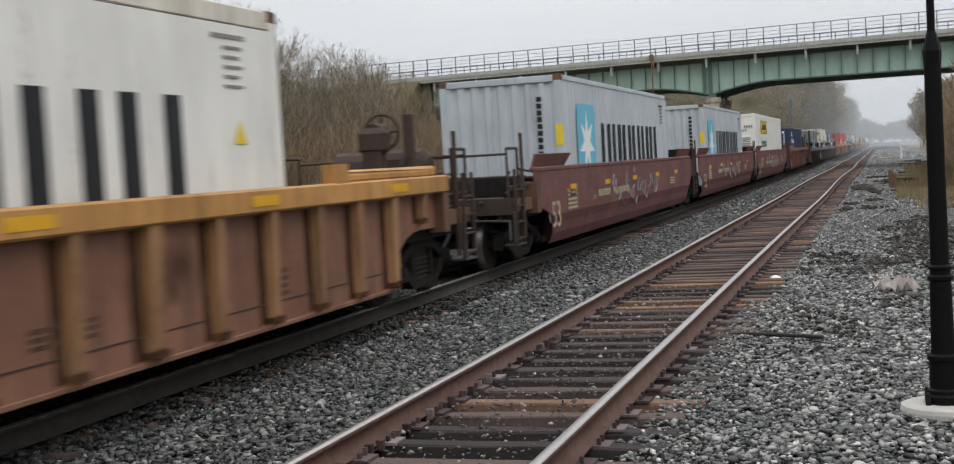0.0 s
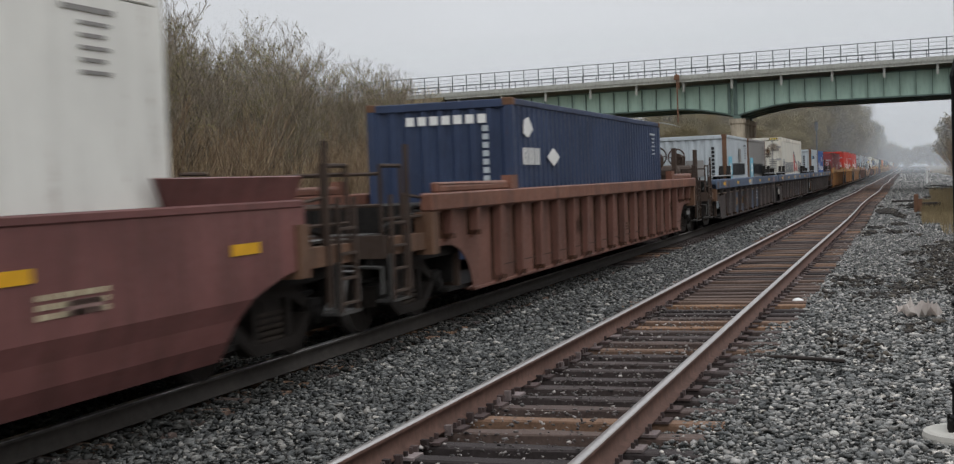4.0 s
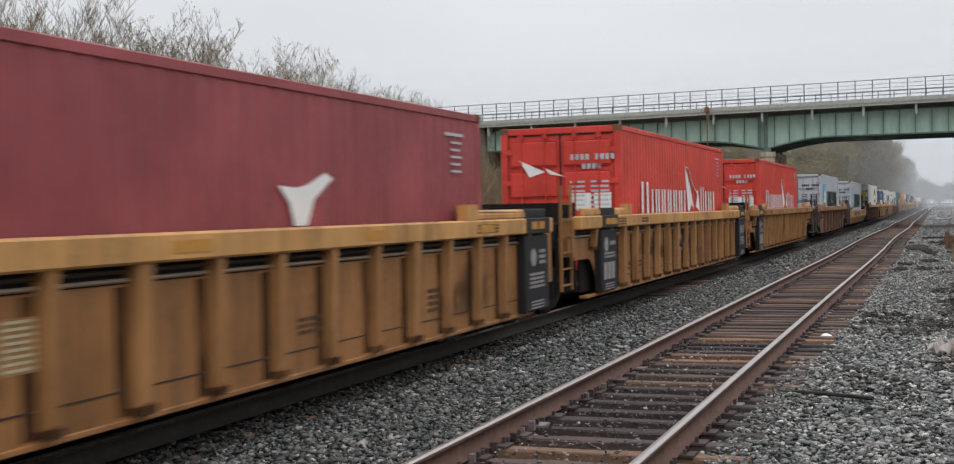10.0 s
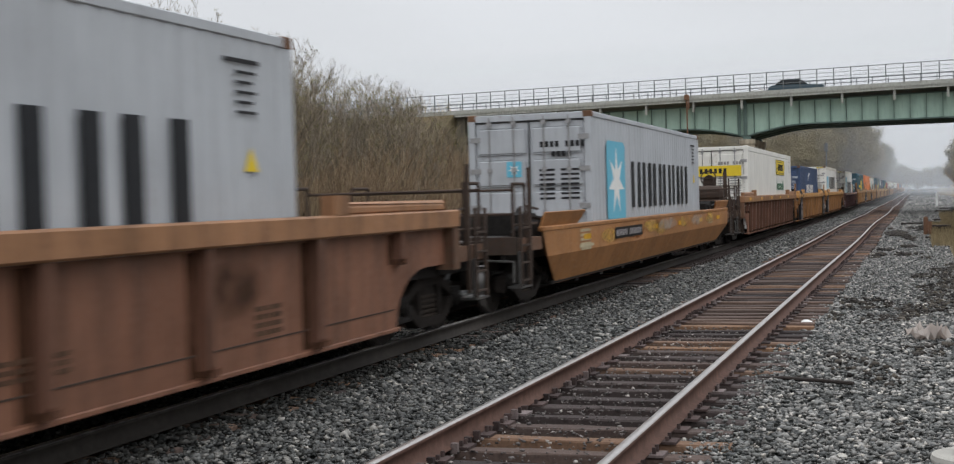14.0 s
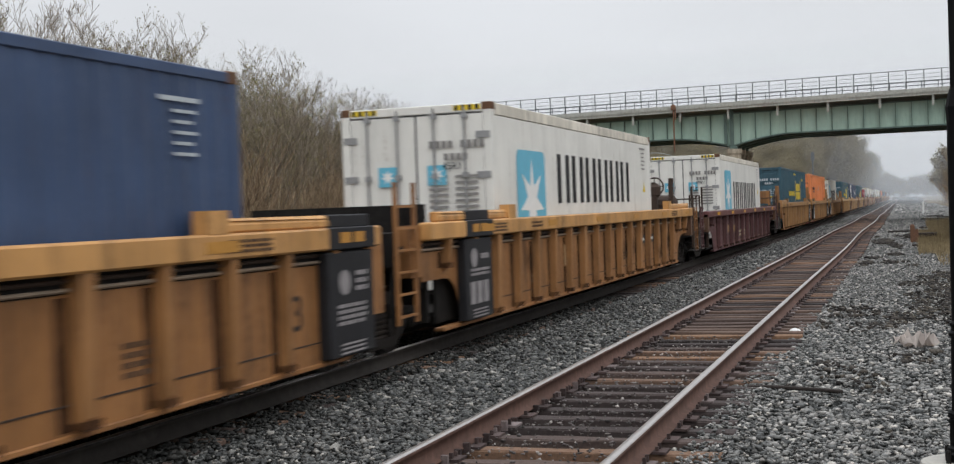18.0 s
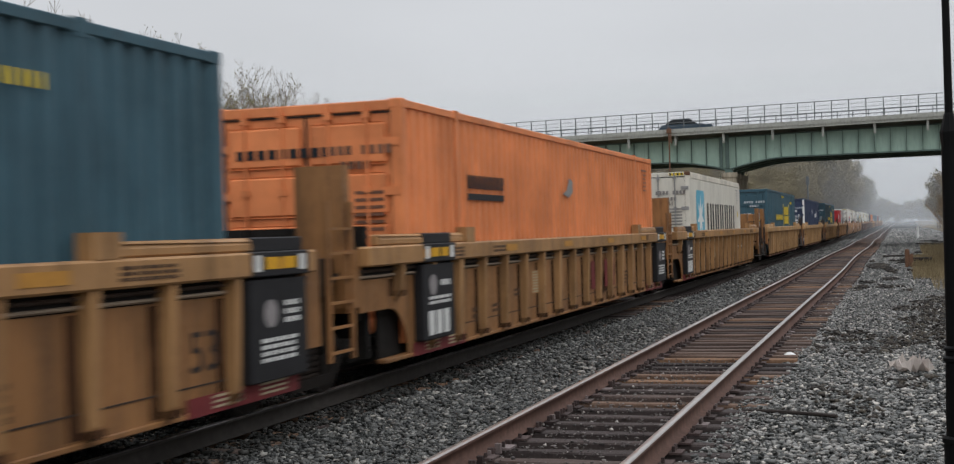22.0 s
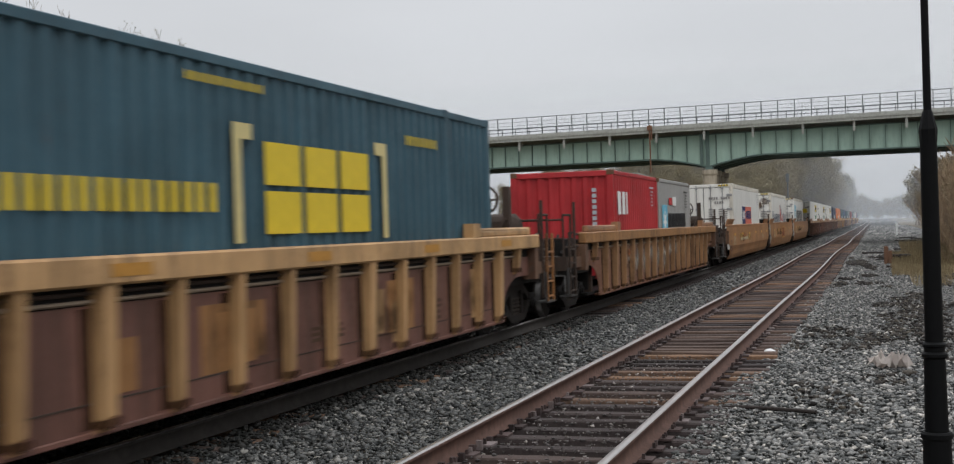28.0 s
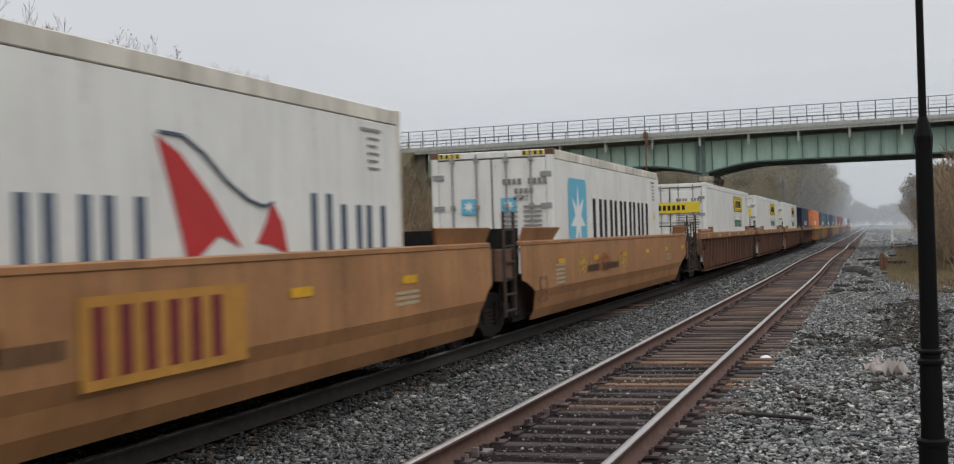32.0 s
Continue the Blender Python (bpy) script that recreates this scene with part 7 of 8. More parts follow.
                stencil(car, "paint_film", M["yellow_smear"] if k % 2 == 0 else M["orange_smear"], [(round(y, 2), round(y + r.uniform(0.9, 1.8), 2), 0.85 if not low else 0.82, 1.30 if not low else 1.14)], xs, "film of old yellow and orange paint")
        stencil(car, "small_data", M["cream"], lines_of(2.3, 3.0, 0.8, 1.2, 5, r) + lines_of(L - 4, L - 3.2, 0.9, 1.1, 3, r), xs, "small faded data lines")
        if not low:
            lettering("number", "53", 0.66, M["cream"] if scheme == "oxide" else M["brown"], car, on_side(1.04, 0.54, xs + 0.002), "large faded number")
        if scheme == "oxide":
            def scrawl(bm):
                q = random.Random(seed)
                y, z = L * 0.35, 1.1
                for _ in range(4):
                    pts = []
                    for k in range(16):
                        pts.append((1.416, y + 0.17 * sin(k * 1.7 + y) + k * 0.075, 1.13 - 0.02 * k + (0.2 + 0.06 * sin(k)) * sin(k * 1.13 + y)))
                    path_tube(bm, pts, 0.014, 4)
                    y += 1.5
            for k in range(6):
                y, z = 2.0 + r.uniform(0, L - 4.5), r.uniform(0.85, 1.4)
                stencil(car, "faded_patch", M["oxide_orange"] if k % 4 == 0 else M["oxide_pale"], [(round(y, 2), round(y + r.uniform(0.15, 0.5), 2), round(z, 2), round(z + r.uniform(0.04, 0.14), 2))], xs, "faded patch of old paint")
            piece("graffiti", "graf%d" % seed, scrawl, M["graffiti"], car, label="pale looping spray paint")["kind"] = "stuff"
        if scheme == "tan" and front == "a" and rear == "a":
            stencil(car, "owner_panel", M["reflector_old"], [(8.32, 10.85, 0.66, 1.36)], xs + 0.008, "faded yellow panel for the owner's mark")
            for q in range(3):
                for d in (0.0, 0.36):
                    y = round(8.46 + 0.70 * q + d, 2)
                    stencil(car, "owner_mark", M["red_stripe"], [(y, y + 0.18, 0.74, 1.28)], xs + 0.0125, "dark red bar of the owner's mark")
    return car


def plate_rib(bm, h, w, y=0.0, foot=0.0):
    """A hat-shaped upright, tapering to its foot."""
    rows = ((0.0, 0.03), (0.12, 0.095), (h - 0.05, 0.125), (h, 0.125))
    g = [[bm.verts.new((px, y + py, foot + z)) for px, py in ((0, -w - 0.012), (d, -w), (d, w), (0, w + 0.012))] for z, d in rows]
    for a, c in zip(g, g[1:]):
        for k in range(3):
            bm.faces.new((a[k], a[k + 1], c[k + 1], c[k]))
    bm.faces.new(g[0][::-1])
    bm.faces.new(g[-1])


# ------------------------------------------------------------------ the train: containers
WELL = 0.42            # height of the well's floor


def corrugated(bm, a, b, z0, z1, depth, pitch, put):
    """A trapezoid-folded sheet from a to b; put(along, out, z) gives a corner."""
    pts, q = [(a, 0.0)], a
    n = max(3, round((b - a) / pitch))
    p = (b - a) / n
    for k in range(n):
        o = a + k * p
        pts += [(o + 0.22 * p, 0.0), (o + 0.42 * p, -depth), (o + 0.72 * p, -depth), (o + 0.92 * p, 0.0)]
    pts.append((b, 0.0))
    lo = [bm.verts.new(put(s, d, z0)) for s, d in pts]
    hi = [bm.verts.new(put(s, d, z1)) for s, d in pts]
    for k in range(len(pts) - 1):
        bm.faces.new((lo[k], lo[k + 1], hi[k + 1], hi[k]))


def star(bm, y, z, r, x):
    pts = []
    for k in range(14):
        a = pi / 2 + pi * k / 7
        q = r if k % 2 == 0 else r * 0.38
        pts.append((y + q * cos(a), z + q * sin(a)))
    plate(bm, pts[::-1], x, x + 0.004)


def rounded(bm, y0, y1, z0, z1, rad, x):
    pts = []
    for cy, cz, a0 in ((y1 - rad, z1 - rad, 0), (y0 + rad, z1 - rad, 90), (y0 + rad, z0 + rad, 180), (y1 - rad, z0 + rad, 270)):
        for k in range(5):
            a = radians(a0 + 22.5 * k)
            pts.append((cy + rad * cos(a), cz + rad * sin(a)))
    plate(bm, pts, x, x + 0.004)


def decal(box_ob, name, key, build, mat, label):
    return piece(name, key, build, M[mat], box_ob, (0, 0, 0), label)


def name_bars(c, items, mat, label, x=None):
    """A name as plain bars, each a part of its own."""
    x = SX if x is None else x
    for y0, y1, z0, z1 in items:
        piece("name_bar", "nm%.3f%.3f" % (y1 - y0, z1 - z0), lambda bm: box(bm, 0, 0.004, 0, y1 - y0, 0, z1 - z0), M[mat], c, (x, y0, z0), label)


SX = 1.223             # where a mark lies on the side


def mark_star(c, H, ink, name=(3.44, 10.56, 1.06, 2.04), top=2.41):
    tag = "%.2f" % top
    decal(c, "logo_square", "sq" + tag, lambda bm: rounded(bm, 1.17, 2.79, top - 1.60, top, 0.15, SX), "logo_blue", "light blue logo square")
    decal(c, "logo_star", "star" + tag, lambda bm: star(bm, 1.98, top - 0.81, 0.68, SX + 0.004), "logo_white", "white seven-pointed star")
    name_bars(c, bars_of(*name, 6, 0.225), ink, "owner's name as plain dark bars")


def mark_star_small(c, H, ink):
    decal(c, "logo_square", "sqs", lambda bm: rounded(bm, 0.5, 1.42, 0.95, 1.85, 0.05, SX), "logo_blue", "light blue logo square")
    decal(c, "logo_star", "stars", lambda bm: star(bm, 0.96, 1.40, 0.36, SX + 0.004), "logo_white", "white seven-pointed star")
    name_bars(c, bars_of(1.6, 5.05, 1.21, 1.62, 6), ink, "owner's name as plain dark bars")


def mark_sail(c, H, ink, sail, big=(0.73, 1.67), low=(1.9, 6.43), tip=6.45, wide=1.03, last=(9.47, 10.15, 10.25, 11.75)):
    """A long name in bars with two sails in its gap; wide stretches the sails."""
    tag = "%.2f" % tip

    def sails(bm):
        for pts in ([(0.0, 2.24), (0.37, 2.10), (0.9, 1.72), (1.40, 1.26), (1.0, 1.38), (0.65, 1.20), (0.43, 1.20), (0.2, 1.8)], [(2.03, 1.72), (2.25, 1.50), (2.36, 1.18), (1.95, 1.28), (1.70, 1.30), (1.90, 1.5)]):
            plate(bm, [(tip + wide * a, b) for a, b in pts][::-1], SX, SX + 0.004)

    def line(bm):
        path_tube(bm, [(SX + 0.004, tip + wide * a, b) for a, b in ((0.05, 2.27), (0.40, 2.26), (0.75, 2.12), (1.15, 1.88), (1.55, 1.72), (1.85, 1.66), (2.05, 1.70))], 0.018, 4)
    decal(c, "logo_sail", "sail" + tag, sails, sail, "sail shapes of the owner's mark")
    decal(c, "logo_line", "sailline" + tag, line, ink, "thin curved line over the sails")
    name_bars(c, bars_of(big[0], big[1], 1.19, 1.85, 1, 0.2) + bars_of(low[0], low[1], 1.19, 1.71, 6, 0.19) + bars_of(last[0], last[1], 1.19, 1.82, 1, 0.2) + bars_of(last[2], last[3], 1.19, 1.71, 2, 0.19), ink, "owner's name as plain bars")


def mark_bracket(c, H, ink):
    for n, a, b in ((0, 8.10, 8.24), (1, 11.74, 11.88)):
        decal(c, "logo_bracket", "brk%d" % n, lambda bm: plate(bm, ([(a, 1.24), (b, 1.24), (b, 2.22), (b + 0.22, 2.22), (b + 0.22, 2.37), (a, 2.37)] if n == 0 else [(a, 1.24), (b, 1.24), (b, 2.37), (a - 0.22, 2.37), (a - 0.22, 2.22), (a, 2.22)]), SX, SX + 0.004), "logo_cream", "cream-yellow square bracket")
    for k in range(3):
        y = 8.72 + 0.90 * k
        name_bars(c, [(y, y + 0.78, 1.32, 1.74), (y, y + 0.78, 1.80, 2.22)], "logo_yellow", "owner's mark as thick yellow blocks")
    name_bars(c, bars_of(4.05, 7.85, 1.53, 1.79, 9, 0.26), "logo_yellow", "slogan as small yellow bars")
    for n, items in enumerate((bars_of(7.3, 8.75, 2.68, 2.76, 9, 0.2), bars_of(12.55, 13.75, 2.40, 2.52, 6, 0.2))):
        decal(c, "small_text", "slog%d" % n, lambda bm: rects(bm, SX, items), "logo_yellow", "number as small yellow bars")["kind"] = "stuff"


def mark_sign(c, H, ink, y):
    decal(c, "sign", "sgn%.1f" % y, lambda bm: rects(bm, SX, [(y, y + 3.5, 2.03, 2.69)]), "logo_yellow", "yellow sign panel")
    decal(c, "sign_print", "sgb%.1f" % y, lambda bm: rects(bm, SX + 0.004, [(y, y + 3.5, 2.03, 2.055), (y, y + 3.5, 2.665, 2.69), (y, y + 0.03, 2.03, 2.69), (y + 3.47, y + 3.5, 2.03, 2.69)] + bars_of(y + 0.75, y + 2.9, 2.22, 2.50, 7) + [(y + 0.12, y + 0.6, 2.12 + 0.06 * k, 2.145 + 0.06 * k) for k in range(4)] + [(y + 0.8, y + 3.3, 2.11, 2.13), (y + 0.2, y + 2.9, 2.58, 2.60)]), "logo_black", "black bars on the sign")
    lettering("word", "Intermodal", 0.66, M["logo_green"], c, on_side(y + 0.20, 1.38, SX + 0.002), "green word")


def mark_arc(c, H, ink):
    def arc(bm):
        pts = [(4.8, 1.9), (4.85, 2.02), (5.1, 2.2), (5.5, 2.31), (6.1, 2.33), (6.1, 2.2), (5.6, 2.17), (5.25, 2.08), (5.0, 1.93), (4.95, 1.88)]
        plate(bm, pts[::-1], SX, SX + 0.004)
    decal(c, "logo_arc", "arc", arc, "logo_white", "white curved stroke")
    name_bars(c, bars_of(3.8, 5.9, 1.21, 1.66, 3) + bars_of(6.25, 8.35, 1.21, 1.66, 3), "logo_white", "owner's name as plain white bars")


def mark_two(c, H, ink):
    decal(c, "logo_panel", "pn1", lambda bm: rects(bm, SX, [(3.7, 5.05, 1.2, 1.99)]), "logo_navy", "navy logo panel")
    decal(c, "logo_panel", "pn2", lambda bm: rects(bm, SX, [(5.054, 7.9, 1.2, 1.99)]), "logo_coral", "coral logo panel")
    name_bars(c, bars_of(3.85, 4.95, 1.42, 1.8, 3), "logo_white", "white bars", SX + 0.004)
    name_bars(c, bars_of(5.25, 7.75, 1.42, 1.8, 8), "logo_navy", "navy bars", SX + 0.004)


def mark_plain(c, H, ink, items, label="owner's name as plain bars"):
    name_bars(c, sum((bars_of(*i) for i in items), []), ink, label)


def end_bars(c, mat, items, label, y=-0.016):
    def build(bm):
        for x0, x1, z0, z1 in items:
            box(bm, x0, x1, y, y + 0.003, z0, z1)
    ob = piece("end_mark", "eb" + str(items) + str(y), build, M[mat], c, (0, 0, 0), label)
    ob["kind"] = "stuff"
    return ob


def container(u, feet, colour, H, side, end, label, mark=None, trim=None, rust=False, far=False):
    L = {20: 6.06, 40: 12.19, 53: 16.15}[feet]
    W = 1.22
    body = M[colour]
    trim = M[trim] if trim else body
    post = trim if not rust else M["c_dirty"] if colour in ("c_white", "c_cream") else M["c_rust"]
    gear = body if colour in ("c_red", "c_maroon", "c_teal", "c_orange", "c_navy", "c_midnight") else M["c_steel"]
    c = empty("shipping_container", (MAIN_X, u, WELL), label, "container", group="containers on the train")
    k = "%d%.2f" % (feet, H)
    deep = {"corr": 0.05, "fine": 0.014, "flat": 0.0}[side]
    # walls
    for s in (1, -1):
        if deep:
            piece("side_wall", "cs%d%s%s" % (s, k, side), lambda bm, s=s: corrugated(bm, 0.14, L - 0.14, 0.16, H - 0.10, deep, 0.28, lambda a, d, z: (s * (W - 0.012 + d), a, z)), body, c)
        else:
            piece("side_wall", "cs%d%s%s" % (s, k, side), lambda bm, s=s: soft_box(bm, min(s * (W - 0.05), s * (W - 0.004)), max(s * (W - 0.05), s * (W - 0.004)), 0.12, L - 0.12, 0.16, H - 0.2, 0.004), body, c)
        piece("top_rail", "tr%d%s%s" % (s, k, side), lambda bm, s=s: soft_box(bm, min(s * (W - 0.07), s * W), max(s * (W - 0.07), s * W), 0.1, L - 0.1, H - (0.11 if deep else 0.19), H - 0.012, 0.01), M["c_dirty"] if colour in ("c_white", "c_cream") and feet == 40 else trim, c)
        piece("bottom_rail", "br%d%s" % (s, k), lambda bm, s=s: soft_box(bm, min(s * (W - 0.07), s * W), max(s * (W - 0.07), s * W), 0.1, L - 0.1, 0.0, 0.16, 0.01), trim, c)
        for y in (0.0, L - 0.14):
            piece("corner_post", "cp%d%s" % (s, "%.2f" % H), lambda bm, s=s: soft_box(bm, min(s * (W - 0.14), s * W), max(s * (W - 0.14), s * W), 0, 0.14, 0.1, H - 0.1, 0.012), post, c, (0, y, 0))
            for z in (0.0, H - 0.12):
                piece("corner_casting", "cc%d" % s, lambda bm, s=s: soft_box(bm, min(s * (W - 0.16), s * (W + 0.004)), max(s * (W - 0.16), s * (W + 0.004)), -0.004, 0.178, 0, 0.122, 0.01), post if rust else M["c_rust"] if feet != 53 and not far else trim, c, (0, y if y == 0 else L - 0.174, z))
        if feet == 53:
            for y in (1.93, L - 2.07):
                piece("stacking_post", "sp%d%.2f" % (s, H), lambda bm, s=s: (soft_box(bm, min(s * (W - 0.06), s * (W + 0.003)), max(s * (W - 0.06), s * (W + 0.003)), 0, 0.15, 0.05, H - 0.12, 0.01), soft_box(bm, min(s * (W - 0.12), s * (W + 0.006)), max(s * (W - 0.12), s * (W + 0.006)), -0.01, 0.16, H - 0.14, H + 0.004, 0.01)), trim, c, (0, y, 0))
    piece("roof", "rf%s" % k, lambda bm: soft_box(bm, -W + 0.07, W - 0.07, 0.06, L - 0.06, H - 0.05, H - 0.02, 0.008), body if not colour == "c_white" else M["c_white"], c)
    piece("floor", "fl%s" % k, lambda bm: box(bm, -W + 0.07, W - 0.07, 0.05, L - 0.05, 0.08, 0.16), M["grime"], c)
    piece("rear_wall", "rw%s" % k, lambda bm: corrugated(bm, -W + 0.14, W - 0.14, 0.1, H - 0.1, 0.03, 0.3, lambda a, d, z: (a, L - 0.02 + d, z)), body, c)
    # leading end
    piece("header", "hd%s" % k, lambda bm: soft_box(bm, -W + 0.14, W - 0.14, 0.0, 0.1, H - 0.14, H - 0.012, 0.01), trim, c)
    if end == "corr":
        piece("end_wall", "ew%s" % k, lambda bm: corrugated(bm, -W + 0.14, W - 0.14, 0.1, H - 0.13, 0.045, 0.26, lambda a, d, z: (a, 0.02 - d, z)), body, c)
    elif end == "nose":
        piece("end_wall", "nw%s" % k, lambda bm: soft_box(bm, -W + 0.14, W - 0.14, 0.02, 0.08, 0.1, H - 0.13, 0.01), body, c)
        for q in range(4):
            piece("louvre", "lv", lambda bm: soft_box(bm, -W + 0.2, W - 0.2, -0.01, 0.03, 0, 0.13, 0.02), body, c, (0, 0, 1.0 + 0.27 * q))
    else:
        for s in (-1, 1):
            x0, x1 = (0.012, W - 0.145) if s > 0 else (-W + 0.145, -0.012)
            d = piece("door", "dr%d%s%s" % (s, k, end), lambda bm: door_leaf(bm, x0, x1, H, end), body, c)
            for q in range(4 if end == "panel" else 0):
                piece("door_panel", "dp%d%s" % (s, k), lambda bm: soft_box(bm, x0 + 0.05, x1 - 0.05, -0.010, 0.036, 0.05, (H - 0.5) / 4 - 0.05, 0.034), body, d, (0, 0, 0.28 + q * (H - 0.5) / 4))
            piece("door_seal", "ds%d%s" % (s, k), lambda bm: (box(bm, x0 - 0.012, x0, 0.014, 0.05, 0.16, H - 0.15), box(bm, x1, x1 + 0.012, 0.014, 0.05, 0.16, H - 0.15), box(bm, x0, x1, 0.014, 0.05, H - 0.165, H - 0.145)), M["seal"], d)
            for q in (0.27, 0.73):
                x = x0 + (x1 - x0) * q
                piece("lock_rod", "lr%s" % k, lambda bm: (tube(bm, (0, -0.02, 0.12), (0, -0.02, H - 0.06), 0.018, 6), [box(bm, -0.045, 0.045, -0.04, 0.01, z, z + 0.08) for z in (0.2, 1.0, H * 0.62, H - 0.22)], box(bm, -0.012, 0.30, -0.05, -0.03, 1.02, 1.05)), gear, d, (x, 0, 0))
            xe = x1 if s > 0 else x0
            for z in (0.45, 1.15, 1.85, 2.45):
                if z < H - 0.2:
                    piece("hinge", "hg", lambda bm: box(bm, -0.11, 0.11, -0.012, 0.012, -0.05, 0.05), gear, d, (xe, 0, z))
    if mark:
        mark(c, H)
    # number and small lines high at the far end of the side, and on the end
    r = random.Random(int(u * 10))
    ink = {"c_white": "c_taupe", "c_cream": "c_taupe", "c_grey": "black", "c_pale": "black", "c_dull": "black", "c_taupe": "black", "c_orange": "brown"}.get(colour, "c_pale")
    if not far and colour != "c_teal":
        num = decal(c, "number", "nb%d%.2f%d" % (feet, H, r.randrange(4)), lambda bm: rects(bm, SX, [(L - 1.30, L - 0.68, H - 0.335, H - 0.295)] + [(L - 1.10, L - 0.74 - 0.06 * (k % 2), H - 0.43 - 0.09 * k, H - 0.402 - 0.09 * k) for k in range(5)]), ink, "container number as small bars")
        num["kind"] = "stuff"
    if not far:
        if end != "corr":
            end_bars(c, ink, [(0.22 + 0.10 * q, 0.29 + 0.10 * q, H - 0.66, H - 0.55) for q in range(9) if q not in (4,)] + [(0.45 + 0.1 * q, 0.52 + 0.1 * q, H - 0.84, H - 0.74) for q in range(4)], "container number as small bars")
            end_bars(c, ink, [(0.2, 0.5, 1.28 + 0.09 * q, 1.32 + 0.09 * q) for q in range(7)] + [(0.62, 0.98, 1.28 + 0.09 * q, 1.32 + 0.09 * q) for q in range(7)], "weight table as small bars")
        else:
            end_bars(c, ink, [(0.72, 0.82, H - 0.5 - 0.13 * q, H - 0.41 - 0.13 * q) for q in range(10)], "upright container number as small bars", 0.012)
    if feet == 53:
        # domestic boxes are 2.59 m wide
        for part in c.children:
            part.location[0] *= 1.0615
            if tuple(part.rotation_euler) == (0.0, 0.0, 0.0):
                part.scale[0] = 1.0615
    return c


def door_leaf(bm, x0, x1, H, kind):
    soft_box(bm, x0, x1, 0.014 if kind != "panel" else 0.032, 0.06, 0.14, H - 0.15, 0.006)


def end_star(c, H, xs=(-0.62, 0.18)):
    for x in xs:
        def sq(bm, x=x):
            box(bm, x, x + 0.30, -0.016, -0.012, 1.72, 2.02)
        piece("logo_square", "es%.2f" % x, sq, M["logo_blue"], c, label="small light blue logo")

        def st(bm, x=x):
            pts = []
            for k in range(14):
                a = pi / 2 + pi * k / 7
                q = 0.115 if k % 2 == 0 else 0.05
                pts.append((x + 0.15 + q * cos(a), 1.87 + q * sin(a)))
            bm.faces.new([bm.verts.new((px, -0.018, pz)) for px, pz in pts])
        piece("logo_star", "est%.2f" % x, st, M["logo_white"], c)


def diamond(c, x, z, r=0.17, mat="logo_white"):
    piece("hazard_diamond", "dm%.2f%.2f" % (x, z), lambda bm: bm.faces.new([bm.verts.new(p) for p in ((x - r, -0.02, z), (x, -0.02, z - r), (x + r, -0.02, z), (x, -0.02, z + r))]), M[mat], c, label="white hazard diamond")


def stripes(c, H):
    """Yellow and black height warning along the header."""
    for x0, x1 in ((-1.05, -0.62), (0.62, 1.05)):
        piece("warning_stripe", "ws%.2f%.2f" % (x0, H), lambda bm: box(bm, x0, x1, -0.004, 0.0, H - 0.11, H - 0.03), M["logo_yellow"], c, label="yellow height warning")
        piece("warning_hatch", "wb%.2f%.2f" % (x0, H), lambda bm: [box(bm, x0 + 0.02 + 0.11 * q, x0 + 0.07 + 0.11 * q, -0.006, -0.004, H - 0.11, H - 0.03) for q in range(4)], M["logo_black"], c)["kind"] = "stuff"


def warn(c):
    piece("warning_triangle", "wt", lambda bm: plate(bm, [(11.2, 1.62), (11.45, 1.62), (11.325, 1.84)], SX, SX + 0.004), M["logo_yellow"], c, label="yellow warning triangle")


def reefer(c, H, name=(3.44, 10.56, 1.06, 2.04), top=2.41):
    mark_star(c, H, "logo_black", name, top)
    end_star(c, H)
    stripes(c, H)
    warn(c)
    lettering("type_code", "45R1", 0.15, M["logo_black"], c, on_end(0.42, H - 0.98, -0.02), "black type code")


def grey_box(c, H):
    mark_star(c, H, "logo_black")
    end_star(c, H, (-0.45,))
    warn(c)


def grey_corr(c, H):
    mark_star(c, H, "logo_black")
    piece("height_warning", "hw", lambda bm: box(bm, 1.08, 1.226, -0.006, -0.001, H - 1.35, H - 0.95), M["logo_yellow"], c, label="yellow height warning")


def sail_reefer(c, H):
    mark_sail(c, H, "logo_slate", "logo_red")

    def sw(bm):
        for pts in (((-0.78, 2.28), (-0.45, 2.1), (-0.62, 1.85)), ((-0.3, 2.12), (0.02, 1.92), (-0.1, 2.1))):
            bm.faces.new([bm.verts.new((x, -0.02, z)) for x, z in pts])
    piece("logo_sail", "ensail", sw, M["logo_red"], c, label="small red sail mark")
    stripes(c, H)
    for k, (x0, x1, z0, z1) in enumerate(((0.55, 1.12, 2.28, 2.68), (0.42, 0.72, 2.0, 2.5))):
        piece("rust_stain", "rstain%d" % k, lambda bm: box(bm, x0, x1, -0.066 - 0.004 * k, -0.064 - 0.004 * k, z0, z1), M["end_smear"], c, label="rust stain on the door")
    lettering("type_code", "45R1", 0.15, M["logo_black"], c, on_end(0.42, H - 0.98, -0.02), "black type code")


